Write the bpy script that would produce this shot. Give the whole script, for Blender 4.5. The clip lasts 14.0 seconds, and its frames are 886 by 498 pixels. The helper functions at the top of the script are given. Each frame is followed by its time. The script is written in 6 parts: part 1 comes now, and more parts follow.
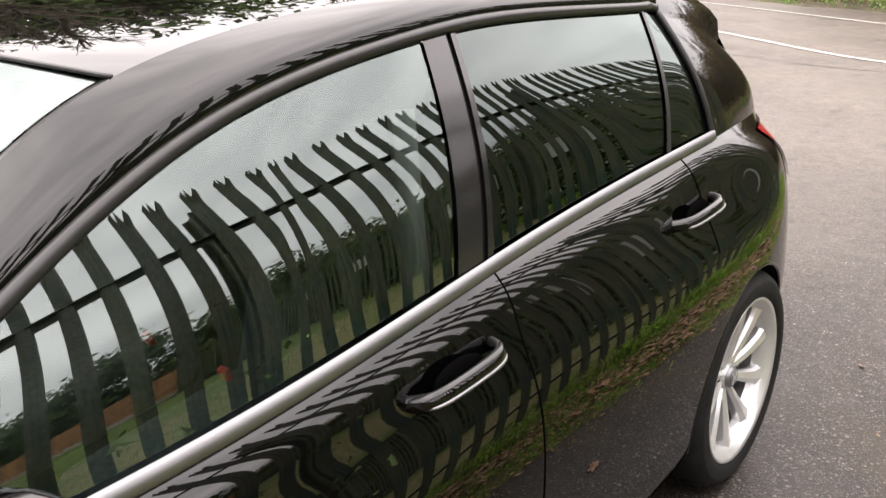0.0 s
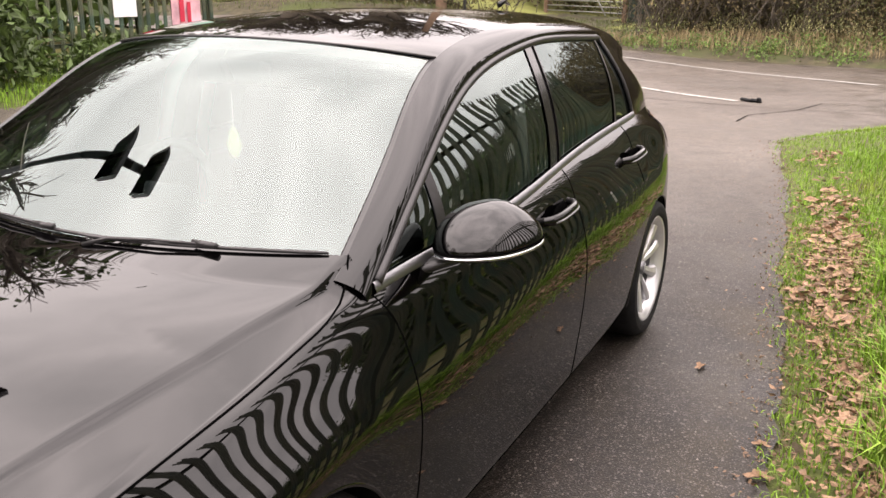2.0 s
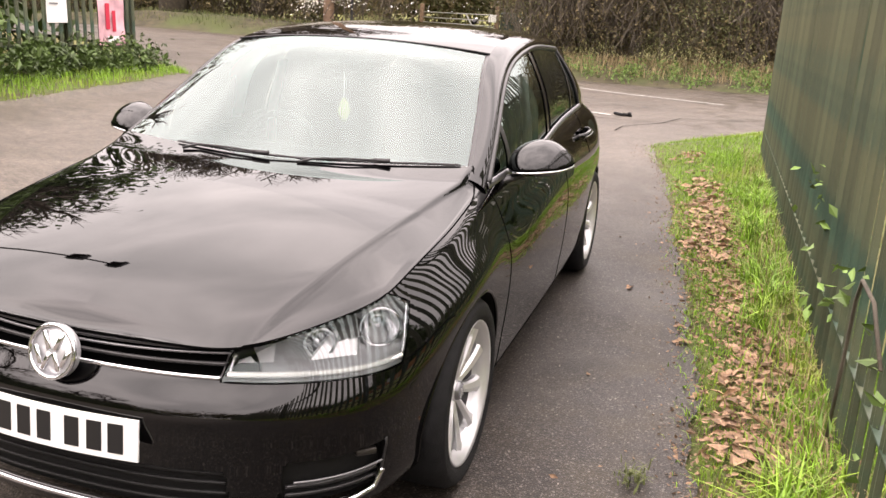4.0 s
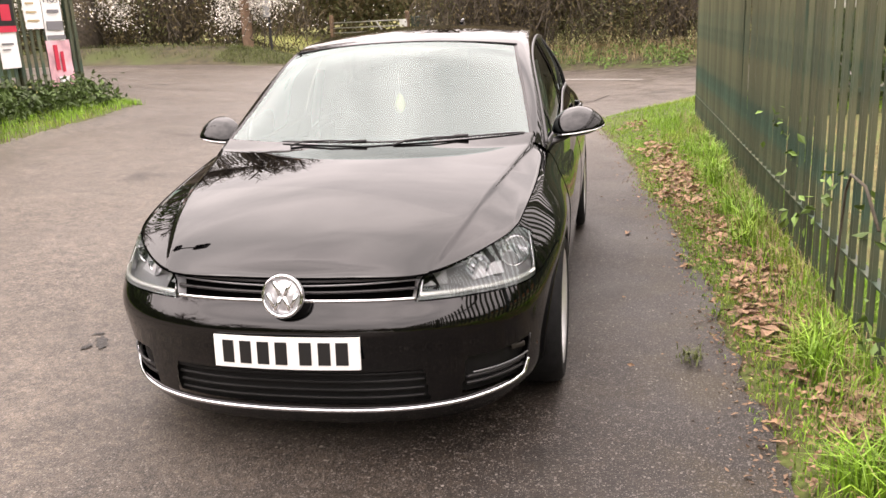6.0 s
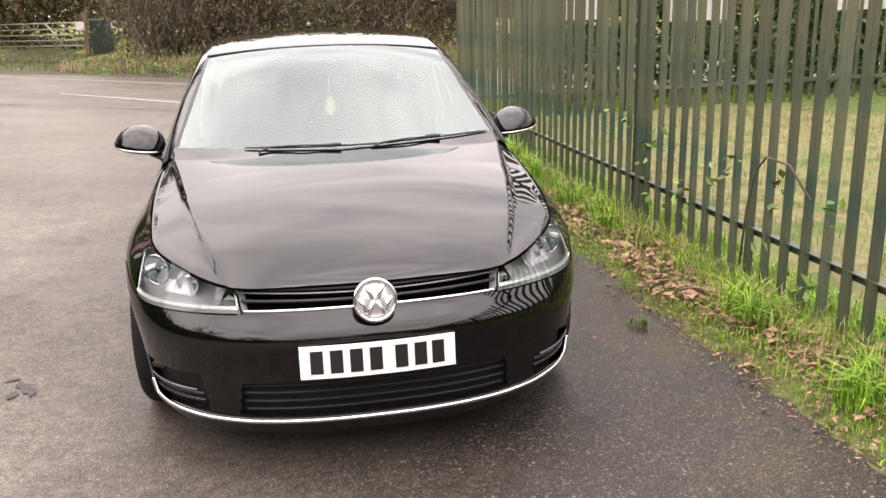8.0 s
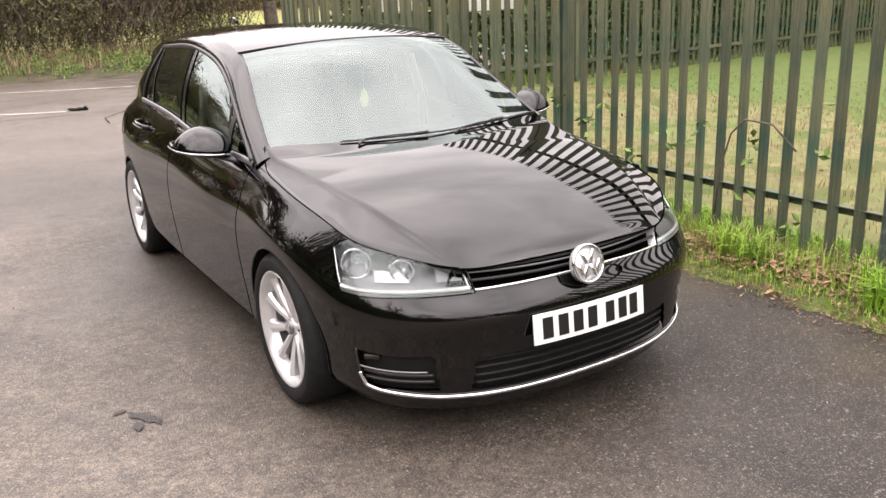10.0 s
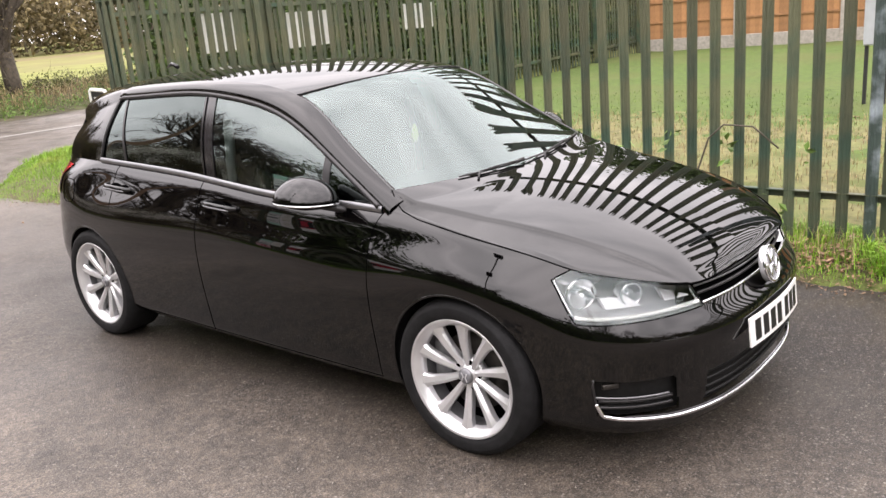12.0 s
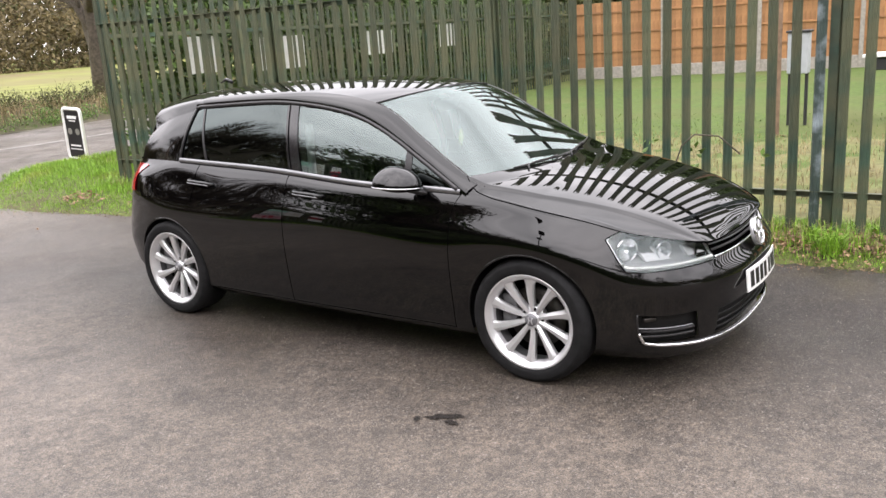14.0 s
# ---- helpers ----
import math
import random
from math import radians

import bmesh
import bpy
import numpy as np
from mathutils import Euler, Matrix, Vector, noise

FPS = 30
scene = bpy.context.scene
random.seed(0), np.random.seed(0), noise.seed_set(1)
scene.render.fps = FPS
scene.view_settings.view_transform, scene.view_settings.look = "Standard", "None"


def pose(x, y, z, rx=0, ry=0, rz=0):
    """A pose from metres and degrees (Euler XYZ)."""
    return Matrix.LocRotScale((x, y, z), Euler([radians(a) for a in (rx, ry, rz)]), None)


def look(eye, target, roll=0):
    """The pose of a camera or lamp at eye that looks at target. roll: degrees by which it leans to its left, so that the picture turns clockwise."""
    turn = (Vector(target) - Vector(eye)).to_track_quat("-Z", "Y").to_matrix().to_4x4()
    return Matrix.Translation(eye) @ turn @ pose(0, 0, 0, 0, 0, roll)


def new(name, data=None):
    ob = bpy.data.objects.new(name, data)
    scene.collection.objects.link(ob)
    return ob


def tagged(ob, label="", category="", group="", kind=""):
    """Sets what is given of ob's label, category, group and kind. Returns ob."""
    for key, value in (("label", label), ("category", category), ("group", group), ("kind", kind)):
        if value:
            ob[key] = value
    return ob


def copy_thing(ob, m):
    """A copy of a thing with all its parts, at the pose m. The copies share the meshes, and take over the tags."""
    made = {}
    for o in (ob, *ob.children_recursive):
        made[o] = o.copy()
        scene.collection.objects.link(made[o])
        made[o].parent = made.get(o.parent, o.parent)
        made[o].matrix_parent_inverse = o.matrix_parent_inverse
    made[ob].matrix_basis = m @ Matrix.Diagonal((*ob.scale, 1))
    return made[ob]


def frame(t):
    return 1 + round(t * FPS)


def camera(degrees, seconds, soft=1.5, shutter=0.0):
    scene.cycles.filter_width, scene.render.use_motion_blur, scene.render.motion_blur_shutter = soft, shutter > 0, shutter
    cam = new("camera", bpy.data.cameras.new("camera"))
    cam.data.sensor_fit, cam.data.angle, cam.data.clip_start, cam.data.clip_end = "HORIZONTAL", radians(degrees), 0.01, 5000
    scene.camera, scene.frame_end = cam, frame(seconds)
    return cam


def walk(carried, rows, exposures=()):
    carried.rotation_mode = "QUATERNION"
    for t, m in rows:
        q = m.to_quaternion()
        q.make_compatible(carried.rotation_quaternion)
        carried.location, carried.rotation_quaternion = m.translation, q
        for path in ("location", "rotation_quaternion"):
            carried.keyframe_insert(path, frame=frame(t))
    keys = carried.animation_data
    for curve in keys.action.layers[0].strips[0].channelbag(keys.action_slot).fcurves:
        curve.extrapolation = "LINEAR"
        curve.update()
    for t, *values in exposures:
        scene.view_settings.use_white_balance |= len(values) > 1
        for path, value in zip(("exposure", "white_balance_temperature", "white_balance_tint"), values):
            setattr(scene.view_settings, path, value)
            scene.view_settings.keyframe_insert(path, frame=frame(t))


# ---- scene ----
cam = camera(55.8, 14.0)
PATH = [
    (0, (1.578, -0.818, 1.494), (0.364, 0.618, 0.814), -1.7),
    (0.5, (1.586, -1.26, 1.524), (0.487, 0.282, 0.881), -1.7),
    (1, (1.681, -1.64, 1.519), (0.601, -0.079, 0.888), -0.3),
    (1.5, (1.701, -1.978, 1.552), (0.703, -0.356, 0.94), 0.5),
    (2, (1.676, -2.336, 1.542), (0.806, -0.638, 0.94), 0.6),
    (2.5, (1.67, -2.702, 1.511), (0.836, -0.984, 0.916), 1.8),
    (3, (1.647, -3.044, 1.53), (0.887, -1.293, 0.934), 2.1),
    (3.2, (1.623, -3.201, 1.511), (0.916, -1.425, 0.922), 2.6),
    (5.3, (1.277, -4.348, 1.537), (0.845, -2.462, 1.03), -0.1),
    (5.5, (1.224, -4.417, 1.53), (0.816, -2.526, 1.022), -1.0),
    (6, (1.079, -4.655, 1.512), (0.68, -2.77, 0.975), -3.0),
    (6.5, (0.855, -4.739, 1.541), (0.565, -2.834, 1.008), -2.7),
    (7, (0.499, -4.789, 1.539), (0.39, -2.863, 1.013), -2.2),
    (7.5, (0.144, -4.738, 1.516), (0.281, -2.818, 0.974), -1.9),
    (8, (-0.263, -4.769, 1.551), (0.097, -2.88, 1.0), -1.6),
    (8.2, (-0.451, -4.783, 1.559), (-0.024, -2.909, 1.007), -1.5),
    (10.3, (-2.114, -4.216, 1.621), (-1.055, -2.624, 1.036), -3.1),
    (10.5, (-2.241, -4.1, 1.64), (-1.129, -2.542, 1.059), -3.6),
    (11, (-2.57, -3.809, 1.634), (-1.322, -2.356, 1.059), -4.2),
    (11.5, (-2.869, -3.518, 1.641), (-1.513, -2.16, 1.077), -4.9),
    (12, (-3.102, -3.186, 1.668), (-1.637, -1.94, 1.118), -4.9),
    (12.5, (-3.439, -2.957, 1.67), (-1.893, -1.806, 1.137), -4.3),
    (13, (-3.747, -2.985, 1.69), (-2.193, -1.839, 1.171), -3.9),
    (13.5, (-4.019, -3.152, 1.712), (-2.482, -1.983, 1.191), -4.5),
    (14, (-4.241, -3.188, 1.71), (-2.651, -2.084, 1.207), -3.9),
]
walk(cam, [(t, look(eye, target, roll)) for t, eye, target, roll in PATH], [(0, 0.05, 7000, 14), (1, -0.3, 7100, 16), (2, -0.2, 7200, 18), (3, -0.05, 7200, 18), (5.5, -0.18, 7300, 18), (7.5, -0.22, 7100, 16), (10.5, -0.2, 6950, 16), (14, -0.36, 6550, 12)])
# ---- world ----
world = bpy.data.worlds.new("overcast_sky")
scene.world = world
world.use_nodes = True
wn, wl = world.node_tree.nodes, world.node_tree.links
wn.clear()
w_out, w_bg = wn.new("ShaderNodeOutputWorld"), wn.new("ShaderNodeBackground")
w_sky = wn.new("ShaderNodeTexSky")
w_sky.sky_type, w_sky.sun_disc = "NISHITA", False
SUN_UP, SUN_TURN = radians(48), radians(250)
w_sky.sun_elevation, w_sky.sun_rotation = SUN_UP, SUN_TURN
w_co, w_noise, w_ramp = wn.new("ShaderNodeTexCoord"), wn.new("ShaderNodeTexNoise"), wn.new("ShaderNodeValToRGB")
w_map = wn.new("ShaderNodeMapping")
w_map.inputs["Scale"].default_value = (1.0, 1.0, 2.2)
w_noise.inputs["Scale"].default_value, w_noise.inputs["Detail"].default_value = 2.3, 6
w_noise.inputs["Distortion"].default_value = 0.5
w_ramp.color_ramp.elements[0].position, w_ramp.color_ramp.elements[0].color = 0.34, (19.0, 18.8, 19.6, 1)
w_ramp.color_ramp.elements[1].position, w_ramp.color_ramp.elements[1].color = 0.66, (31, 30.0, 31.0, 1)
w_mix = wn.new("ShaderNodeMixRGB")
w_mix.inputs[0].default_value = 0.9
wl.new(w_co.outputs["Generated"], w_map.inputs[0])
wl.new(w_map.outputs[0], w_noise.inputs["Vector"])
wl.new(w_noise.outputs[0], w_ramp.inputs[0])
wl.new(w_sky.outputs[0], w_mix.inputs[1])
wl.new(w_ramp.outputs[0], w_mix.inputs[2])
# an overcast sky is brighter overhead than at the horizon
w_sep, w_lift, w_mul = wn.new("ShaderNodeSeparateXYZ"), wn.new("ShaderNodeMapRange"), wn.new("ShaderNodeMixRGB")
w_lift.inputs[1].default_value, w_lift.inputs[2].default_value = 0.0, 1.0
w_lift.inputs[3].default_value, w_lift.inputs[4].default_value = 0.75, 1.75
w_mul.blend_type, w_mul.inputs[0].default_value = "MULTIPLY", 1.0
wl.new(w_co.outputs["Generated"], w_sep.inputs[0])
wl.new(w_sep.outputs["Z"], w_lift.inputs[0])
wl.new(w_mix.outputs[0], w_mul.inputs[1])
wl.new(w_lift.outputs[0], w_mul.inputs[2])
wl.new(w_mul.outputs[0], w_bg.inputs[0])
w_bg.inputs[1].default_value = 0.15
wl.new(w_bg.outputs[0], w_out.inputs[0])
sun_data = bpy.data.lights.new("sun", "SUN")
sun_data.energy, sun_data.angle, sun_data.color = 0.9, radians(120), (1.0, 0.96, 0.9)
sun = new("sun", sun_data)
sun.matrix_world = look((0, 0, 0), (-math.sin(SUN_TURN), -math.cos(SUN_TURN), -math.tan(SUN_UP)))


# ---- materials ----
def material(name, colour, rough=0.6, metal=0.0, vary=0.0, scale=8.0, bump=0.0, bump_scale=60.0, coat=0.0, second=None, second_scale=0.7,
             second_at=0.55, spec=0.5, island=False, rough_vary=0.0, per_object=False):
    """A principled surface whose colour varies at two scales, with fine relief."""
    m = bpy.data.materials.new(name)
    m.use_nodes = True
    n, l = m.node_tree.nodes, m.node_tree.links
    b = n["Principled BSDF"]
    b.inputs["Roughness"].default_value, b.inputs["Metallic"].default_value = rough, metal
    b.inputs["Coat Weight"].default_value, b.inputs["Coat Roughness"].default_value = coat, 0.02
    b.inputs["Specular IOR Level"].default_value = spec
    b.inputs["Base Color"].default_value = (*colour, 1)
    co = n.new("ShaderNodeTexCoord")
    socket = None
    if vary:
        t = n.new("ShaderNodeTexNoise")
        t.inputs["Scale"].default_value, t.inputs["Detail"].default_value = scale, 7
        l.new(co.outputs["Object"], t.inputs["Vector"])
        r = n.new("ShaderNodeValToRGB")
        r.color_ramp.elements[0].position, r.color_ramp.elements[1].position = 0.3, 0.7
        r.color_ramp.elements[0].color = (*[c * (1 - vary) for c in colour], 1)
        r.color_ramp.elements[1].color = (*[min(1, c * (1 + vary)) for c in colour], 1)
        l.new(t.outputs[0], r.inputs[0])
        socket = r.outputs[0]
        if rough_vary:
            mr = n.new("ShaderNodeMapRange")
            mr.inputs[3].default_value, mr.inputs[4].default_value = max(0.02, rough - rough_vary), min(1, rough + rough_vary)
            l.new(t.outputs[0], mr.inputs[0])
            l.new(mr.outputs[0], b.inputs["Roughness"])
    if second:
        t2 = n.new("ShaderNodeTexNoise")
        t2.inputs["Scale"].default_value, t2.inputs["Detail"].default_value = second_scale, 5
        l.new(co.outputs["Object"], t2.inputs["Vector"])
        r2 = n.new("ShaderNodeValToRGB")
        r2.color_ramp.elements[0].position, r2.color_ramp.elements[1].position = second_at - 0.08, second_at + 0.12
        r2.color_ramp.elements[0].color, r2.color_ramp.elements[1].color = (0, 0, 0, 1), (1, 1, 1, 1)
        l.new(t2.outputs[0], r2.inputs[0])
        mx = n.new("ShaderNodeMixRGB")
        l.new(r2.outputs[0], mx.inputs[0])
        if socket:
            l.new(socket, mx.inputs[1])
        else:
            mx.inputs[1].default_value = (*colour, 1)
        mx.inputs[2].default_value = (*second, 1)
        socket = mx.outputs[0]
    if island or per_object:
        g = n.new("ShaderNodeNewGeometry") if island else n.new("ShaderNodeObjectInfo")
        hsv = n.new("ShaderNodeHueSaturation")
        mr = n.new("ShaderNodeMapRange")
        mr.inputs[3].default_value, mr.inputs[4].default_value = (0.55, 1.5) if island else (0.75, 1.25)
        l.new(g.outputs["Random Per Island"] if island else g.outputs["Random"], mr.inputs[0])
        l.new(mr.outputs[0], hsv.inputs["Value"])
        if socket:
            l.new(socket, hsv.inputs["Color"])
        else:
            hsv.inputs["Color"].default_value = (*colour, 1)
        socket = hsv.outputs[0]
    if socket:
        l.new(socket, b.inputs["Base Color"])
    if bump:
        t3 = n.new("ShaderNodeTexNoise")
        t3.inputs["Scale"].default_value, t3.inputs["Detail"].default_value = bump_scale, 6
        l.new(co.outputs["Object"], t3.inputs["Vector"])
        bp = n.new("ShaderNodeBump")
        bp.inputs["Strength"].default_value, bp.inputs["Distance"].default_value = bump, 0.01
        l.new(t3.outputs[0], bp.inputs["Height"])
        l.new(bp.outputs[0], b.inputs["Normal"])
    return m


def glass(name, tint, gloss=1.0, ior=1.5):
    """Thin glazing: tinted clear glass whose mirror gloss follows Fresnel."""
    m = bpy.data.materials.new(name)
    m.use_nodes = True
    n, l = m.node_tree.nodes, m.node_tree.links
    n.clear()
    out, mix, tr, gl, fr = (n.new("ShaderNode" + k) for k in ("OutputMaterial", "MixShader", "BsdfTransparent", "BsdfGlossy", "Fresnel"))
    tr.inputs[0].default_value = (*tint, 1)
    gl.inputs["Color"].default_value, gl.inputs["Roughness"].default_value = (0.875 * gloss, gloss, 0.975 * gloss, 1), 0.0
    fr.inputs[0].default_value = ior
    l.new(fr.outputs[0], mix.inputs[0])
    l.new(tr.outputs[0], mix.inputs[1])
    l.new(gl.outputs[0], mix.inputs[2])
    l.new(mix.outputs[0], out.inputs[0])
    return m


PAINT = material("black_car_paint", (0.0008, 0.0007, 0.0008), rough=0.4, coat=1.0, spec=0.0, vary=0.25, scale=900)
PAINT.node_tree.nodes["Principled BSDF"].inputs["Coat IOR"].default_value = 1.55
GLOSSFILM = material("gloss_black_pillar_film", (0.012, 0.011, 0.012), rough=0.14, spec=0.7, vary=0.2, scale=300)
TRIM = material("satin_black_trim", (0.02, 0.019, 0.02), rough=0.34, vary=0.2, scale=40)
PLASTIC = material("grained_black_plastic", (0.008, 0.008, 0.008), rough=0.6, spec=0.3, vary=0.2, scale=60, bump=0.15, bump_scale=400)
SHUT = material("shut_line_shadow_gap", (0.002, 0.002, 0.002), rough=0.9, spec=0.0)
CHROME = material("bright_chrome", (0.78, 0.78, 0.8), rough=0.08, metal=1.0)
SATIN = material("satin_aluminium", (0.26, 0.26, 0.27), rough=0.45, metal=1.0)
ALLOY = material("silver_alloy", (0.68, 0.68, 0.69), rough=0.30, metal=0.6, vary=0.08, scale=14, coat=0.4)
RUBBER = material("tyre_rubber", (0.009, 0.009, 0.0095), rough=0.75, spec=0.25, vary=0.35, scale=30, bump=0.2, bump_scale=160)
BARREL = material("dull_wheel_barrel", (0.16, 0.16, 0.165), rough=0.5, metal=0.4, vary=0.3, scale=25)
IRON = material("brake_iron", (0.06, 0.055, 0.05), rough=0.5, metal=0.8, vary=0.3, scale=20)
WSCREEN = glass("windscreen_glass", (0.60, 0.70, 0.68), ior=2.1)
SIDEGLASS = glass("side_glass", (0.45, 0.52, 0.50), ior=2.1)
DARKGLASS = glass("privacy_glass", (0.05, 0.055, 0.055), ior=1.75)
LENS = glass("lamp_lens", (0.92, 0.92, 0.92), ior=1.58)
LAMPCHROME = material("lamp_reflector", (0.75, 0.76, 0.78), rough=0.16, metal=1.0)
LAMPGREY = material("lamp_housing_grey", (0.60, 0.605, 0.62), rough=0.28, metal=0.55)
RED = material("red_lens", (0.45, 0.01, 0.02), rough=0.12, coat=1.0)
WHITE = material("white_plate", (0.82, 0.82, 0.8), rough=0.35)
BLACKINK = material("black_ink", (0.01, 0.01, 0.01), rough=0.4)
CABIN = material("dark_cabin_trim", (0.03, 0.03, 0.032), rough=0.8, vary=0.25, scale=30)
FABRIC = material("dark_seat_fabric", (0.045, 0.045, 0.05), rough=0.95, vary=0.35, scale=60, bump=0.2, bump_scale=300)
HEADLINER = material("grey_headliner", (0.35, 0.35, 0.34), rough=0.95)
LAMPPALE = material("pale_lamp_reflector", (0.80, 0.81, 0.83), rough=0.35, metal=0.3)
REDPLASTIC = material("red_belt_button", (0.6, 0.02, 0.02), rough=0.4)
FRESHENER = material("yellow_green_air_freshener", (0.72, 0.75, 0.28), rough=0.7)



def asphalt():
    """Damp worn asphalt: dark binder, pale and brown chippings, mottled wear, and damp patches that shine at a low angle."""
    m = bpy.data.materials.new("worn_damp_asphalt")
    m.use_nodes = True
    n, l = m.node_tree.nodes, m.node_tree.links
    b = n["Principled BSDF"]
    co = n.new("ShaderNodeTexCoord")

    def noise_at(scale, detail=5, lo=0.4, hi=0.6, a=(0, 0, 0, 1), c=(1, 1, 1, 1)):
        t, r = n.new("ShaderNodeTexNoise"), n.new("ShaderNodeValToRGB")
        t.inputs["Scale"].default_value, t.inputs["Detail"].default_value = scale, detail
        l.new(co.outputs["Object"], t.inputs["Vector"])
        r.color_ramp.elements[0].position, r.color_ramp.elements[1].position = lo, hi
        r.color_ramp.elements[0].color, r.color_ramp.elements[1].color = a, c
        l.new(t.outputs[0], r.inputs[0])
        return t.outputs[0], r.outputs[0]

    def blend(kind, fac, x, y):
        k = n.new("ShaderNodeMixRGB")
        k.blend_type = kind
        for slot, val in zip(k.inputs, (fac, x, y)):
            if hasattr(val, "links"):
                l.new(val, slot)
            else:
                slot.default_value = val
        return k.outputs[0]

    # paler worn wheel tracks away from the fence, a darker mossy strip beside it
    sep_x, wear, far_sheen, wob = n.new("ShaderNodeSeparateXYZ"), n.new("ShaderNodeMapRange"), n.new("ShaderNodeMapRange"), n.new("ShaderNodeMath")
    l.new(co.outputs["Object"], sep_x.inputs[0])
    wob.operation, wob.inputs[1].default_value = "MULTIPLY_ADD", 2.2
    l.new(noise_at(0.7, 5)[0], wob.inputs[0])
    before, slant = n.new("ShaderNodeMath"), n.new("ShaderNodeMath")
    before.operation, before.inputs[1].default_value = "MINIMUM", 0.0
    l.new(sep_x.outputs[1], before.inputs[0])
    slant.operation, slant.inputs[1].default_value = "MULTIPLY_ADD", 0.33
    l.new(before.outputs[0], slant.inputs[0])
    l.new(sep_x.outputs[0], slant.inputs[2])
    l.new(slant.outputs[0], wob.inputs[2])
    wear.inputs[1].default_value, wear.inputs[2].default_value = 0.8, -1.1
    l.new(wob.outputs[0], wear.inputs[0])
    # colour pales up the lane, painting in the sky's low-angle sheen
    far_sheen.inputs[1].default_value, far_sheen.inputs[2].default_value = 2.5, 6.0
    l.new(sep_x.outputs[1], far_sheen.inputs[0])
    most = n.new("ShaderNodeMath")
    most.operation = "MAXIMUM"
    l.new(wear.outputs[0], most.inputs[0])
    l.new(far_sheen.outputs[0], most.inputs[1])
    dark = noise_at(0.45, 6, 0.35, 0.65, (0.0145, 0.0115, 0.0095, 1), (0.026, 0.0205, 0.017, 1))[1]
    pale = noise_at(0.45, 6, 0.35, 0.65, (0.080, 0.069, 0.060, 1), (0.115, 0.099, 0.086, 1))[1]
    base = blend("MIX", most.outputs[0], dark, pale)
    mottle = noise_at(9, 6, 0.35, 0.68, (0.78, 0.78, 0.78, 1), (1.22, 1.2, 1.17, 1))[1]
    base = blend("MULTIPLY", 1.0, base, mottle)
    worn = noise_at(34, 4, 0.36, 0.66, (0.70, 0.70, 0.70, 1), (1.36, 1.33, 1.28, 1))[1]
    base = blend("MULTIPLY", 1.0, base, worn)
    # brown moss and leaf dirt beside the verge
    moss_x = n.new("ShaderNodeMapRange")
    moss_x.inputs[1].default_value, moss_x.inputs[2].default_value = 0.75, 1.4
    l.new(sep_x.outputs[0], moss_x.inputs[0])
    moss = blend("MULTIPLY", 1.0, noise_at(2.6, 7, 0.46, 0.66)[1], moss_x.outputs[0])
    base = blend("MIX", moss, base, (0.034, 0.025, 0.012, 1))
    grain_h, grain = noise_at(130, 3, 0.34, 0.68, (0.45, 0.45, 0.45, 1), (1.6, 1.57, 1.5, 1))
    base = blend("MULTIPLY", 1.0, base, grain)
    # stones of three sizes in the binder, each with its own shade
    stone_h = None
    for scale, far_, keep_, strength in ((150, 0.42, 0.45, 0.75), (75, 0.40, 0.80, 0.8), (42, 0.26, 0.93, 1.0)):
        v = n.new("ShaderNodeTexVoronoi")
        v.inputs["Scale"].default_value = scale
        l.new(co.outputs["Object"], v.inputs["Vector"])
        sep, pick, near, chip = n.new("ShaderNodeSeparateColor"), n.new("ShaderNodeMath"), n.new("ShaderNodeMath"), n.new("ShaderNodeMath")
        l.new(v.outputs["Color"], sep.inputs[0])
        pick.operation, pick.inputs[1].default_value = "GREATER_THAN", keep_
        l.new(sep.outputs[0], pick.inputs[0])
        near.operation, near.inputs[1].default_value = "LESS_THAN", far_
        l.new(v.outputs["Distance"], near.inputs[0])
        chip.operation = "MULTIPLY"
        l.new(pick.outputs[0], chip.inputs[0])
        l.new(near.outputs[0], chip.inputs[1])
        shade = n.new("ShaderNodeValToRGB")
        shade.color_ramp.elements[0].color, shade.color_ramp.elements[1].color = (0.018, 0.016, 0.015, 1), (0.30, 0.27, 0.24, 1)
        l.new(sep.outputs[1], shade.inputs[0])
        part_ = n.new("ShaderNodeMath")
        part_.operation, part_.inputs[1].default_value = "MULTIPLY", strength
        l.new(chip.outputs[0], part_.inputs[0])
        base = blend("MIX", part_.outputs[0], base, blend("MIX", 0.55, base, shade.outputs[0]))
        if stone_h is None:
            stone_h = v.outputs["Distance"]
    oil = noise_at(1.3, 4, 0.64, 0.72)[1]
    base = blend("MIX", oil, base, blend("MULTIPLY", 1.0, base, (0.5, 0.5, 0.5, 1)))
    l.new(base, b.inputs["Base Color"])
    damp = noise_at(0.8, 6, 0.38, 0.62, (0.60, 0.60, 0.60, 1), (0.42, 0.42, 0.42, 1))[1]
    l.new(damp, b.inputs["Roughness"])
    b.inputs["Specular IOR Level"].default_value = 0.42
    bp = n.new("ShaderNodeBump")
    bp.inputs["Strength"].default_value, bp.inputs["Distance"].default_value = 0.45, 0.004
    bp.invert = True
    l.new(stone_h, bp.inputs["Height"])
    l.new(bp.outputs[0], b.inputs["Normal"])
    return m


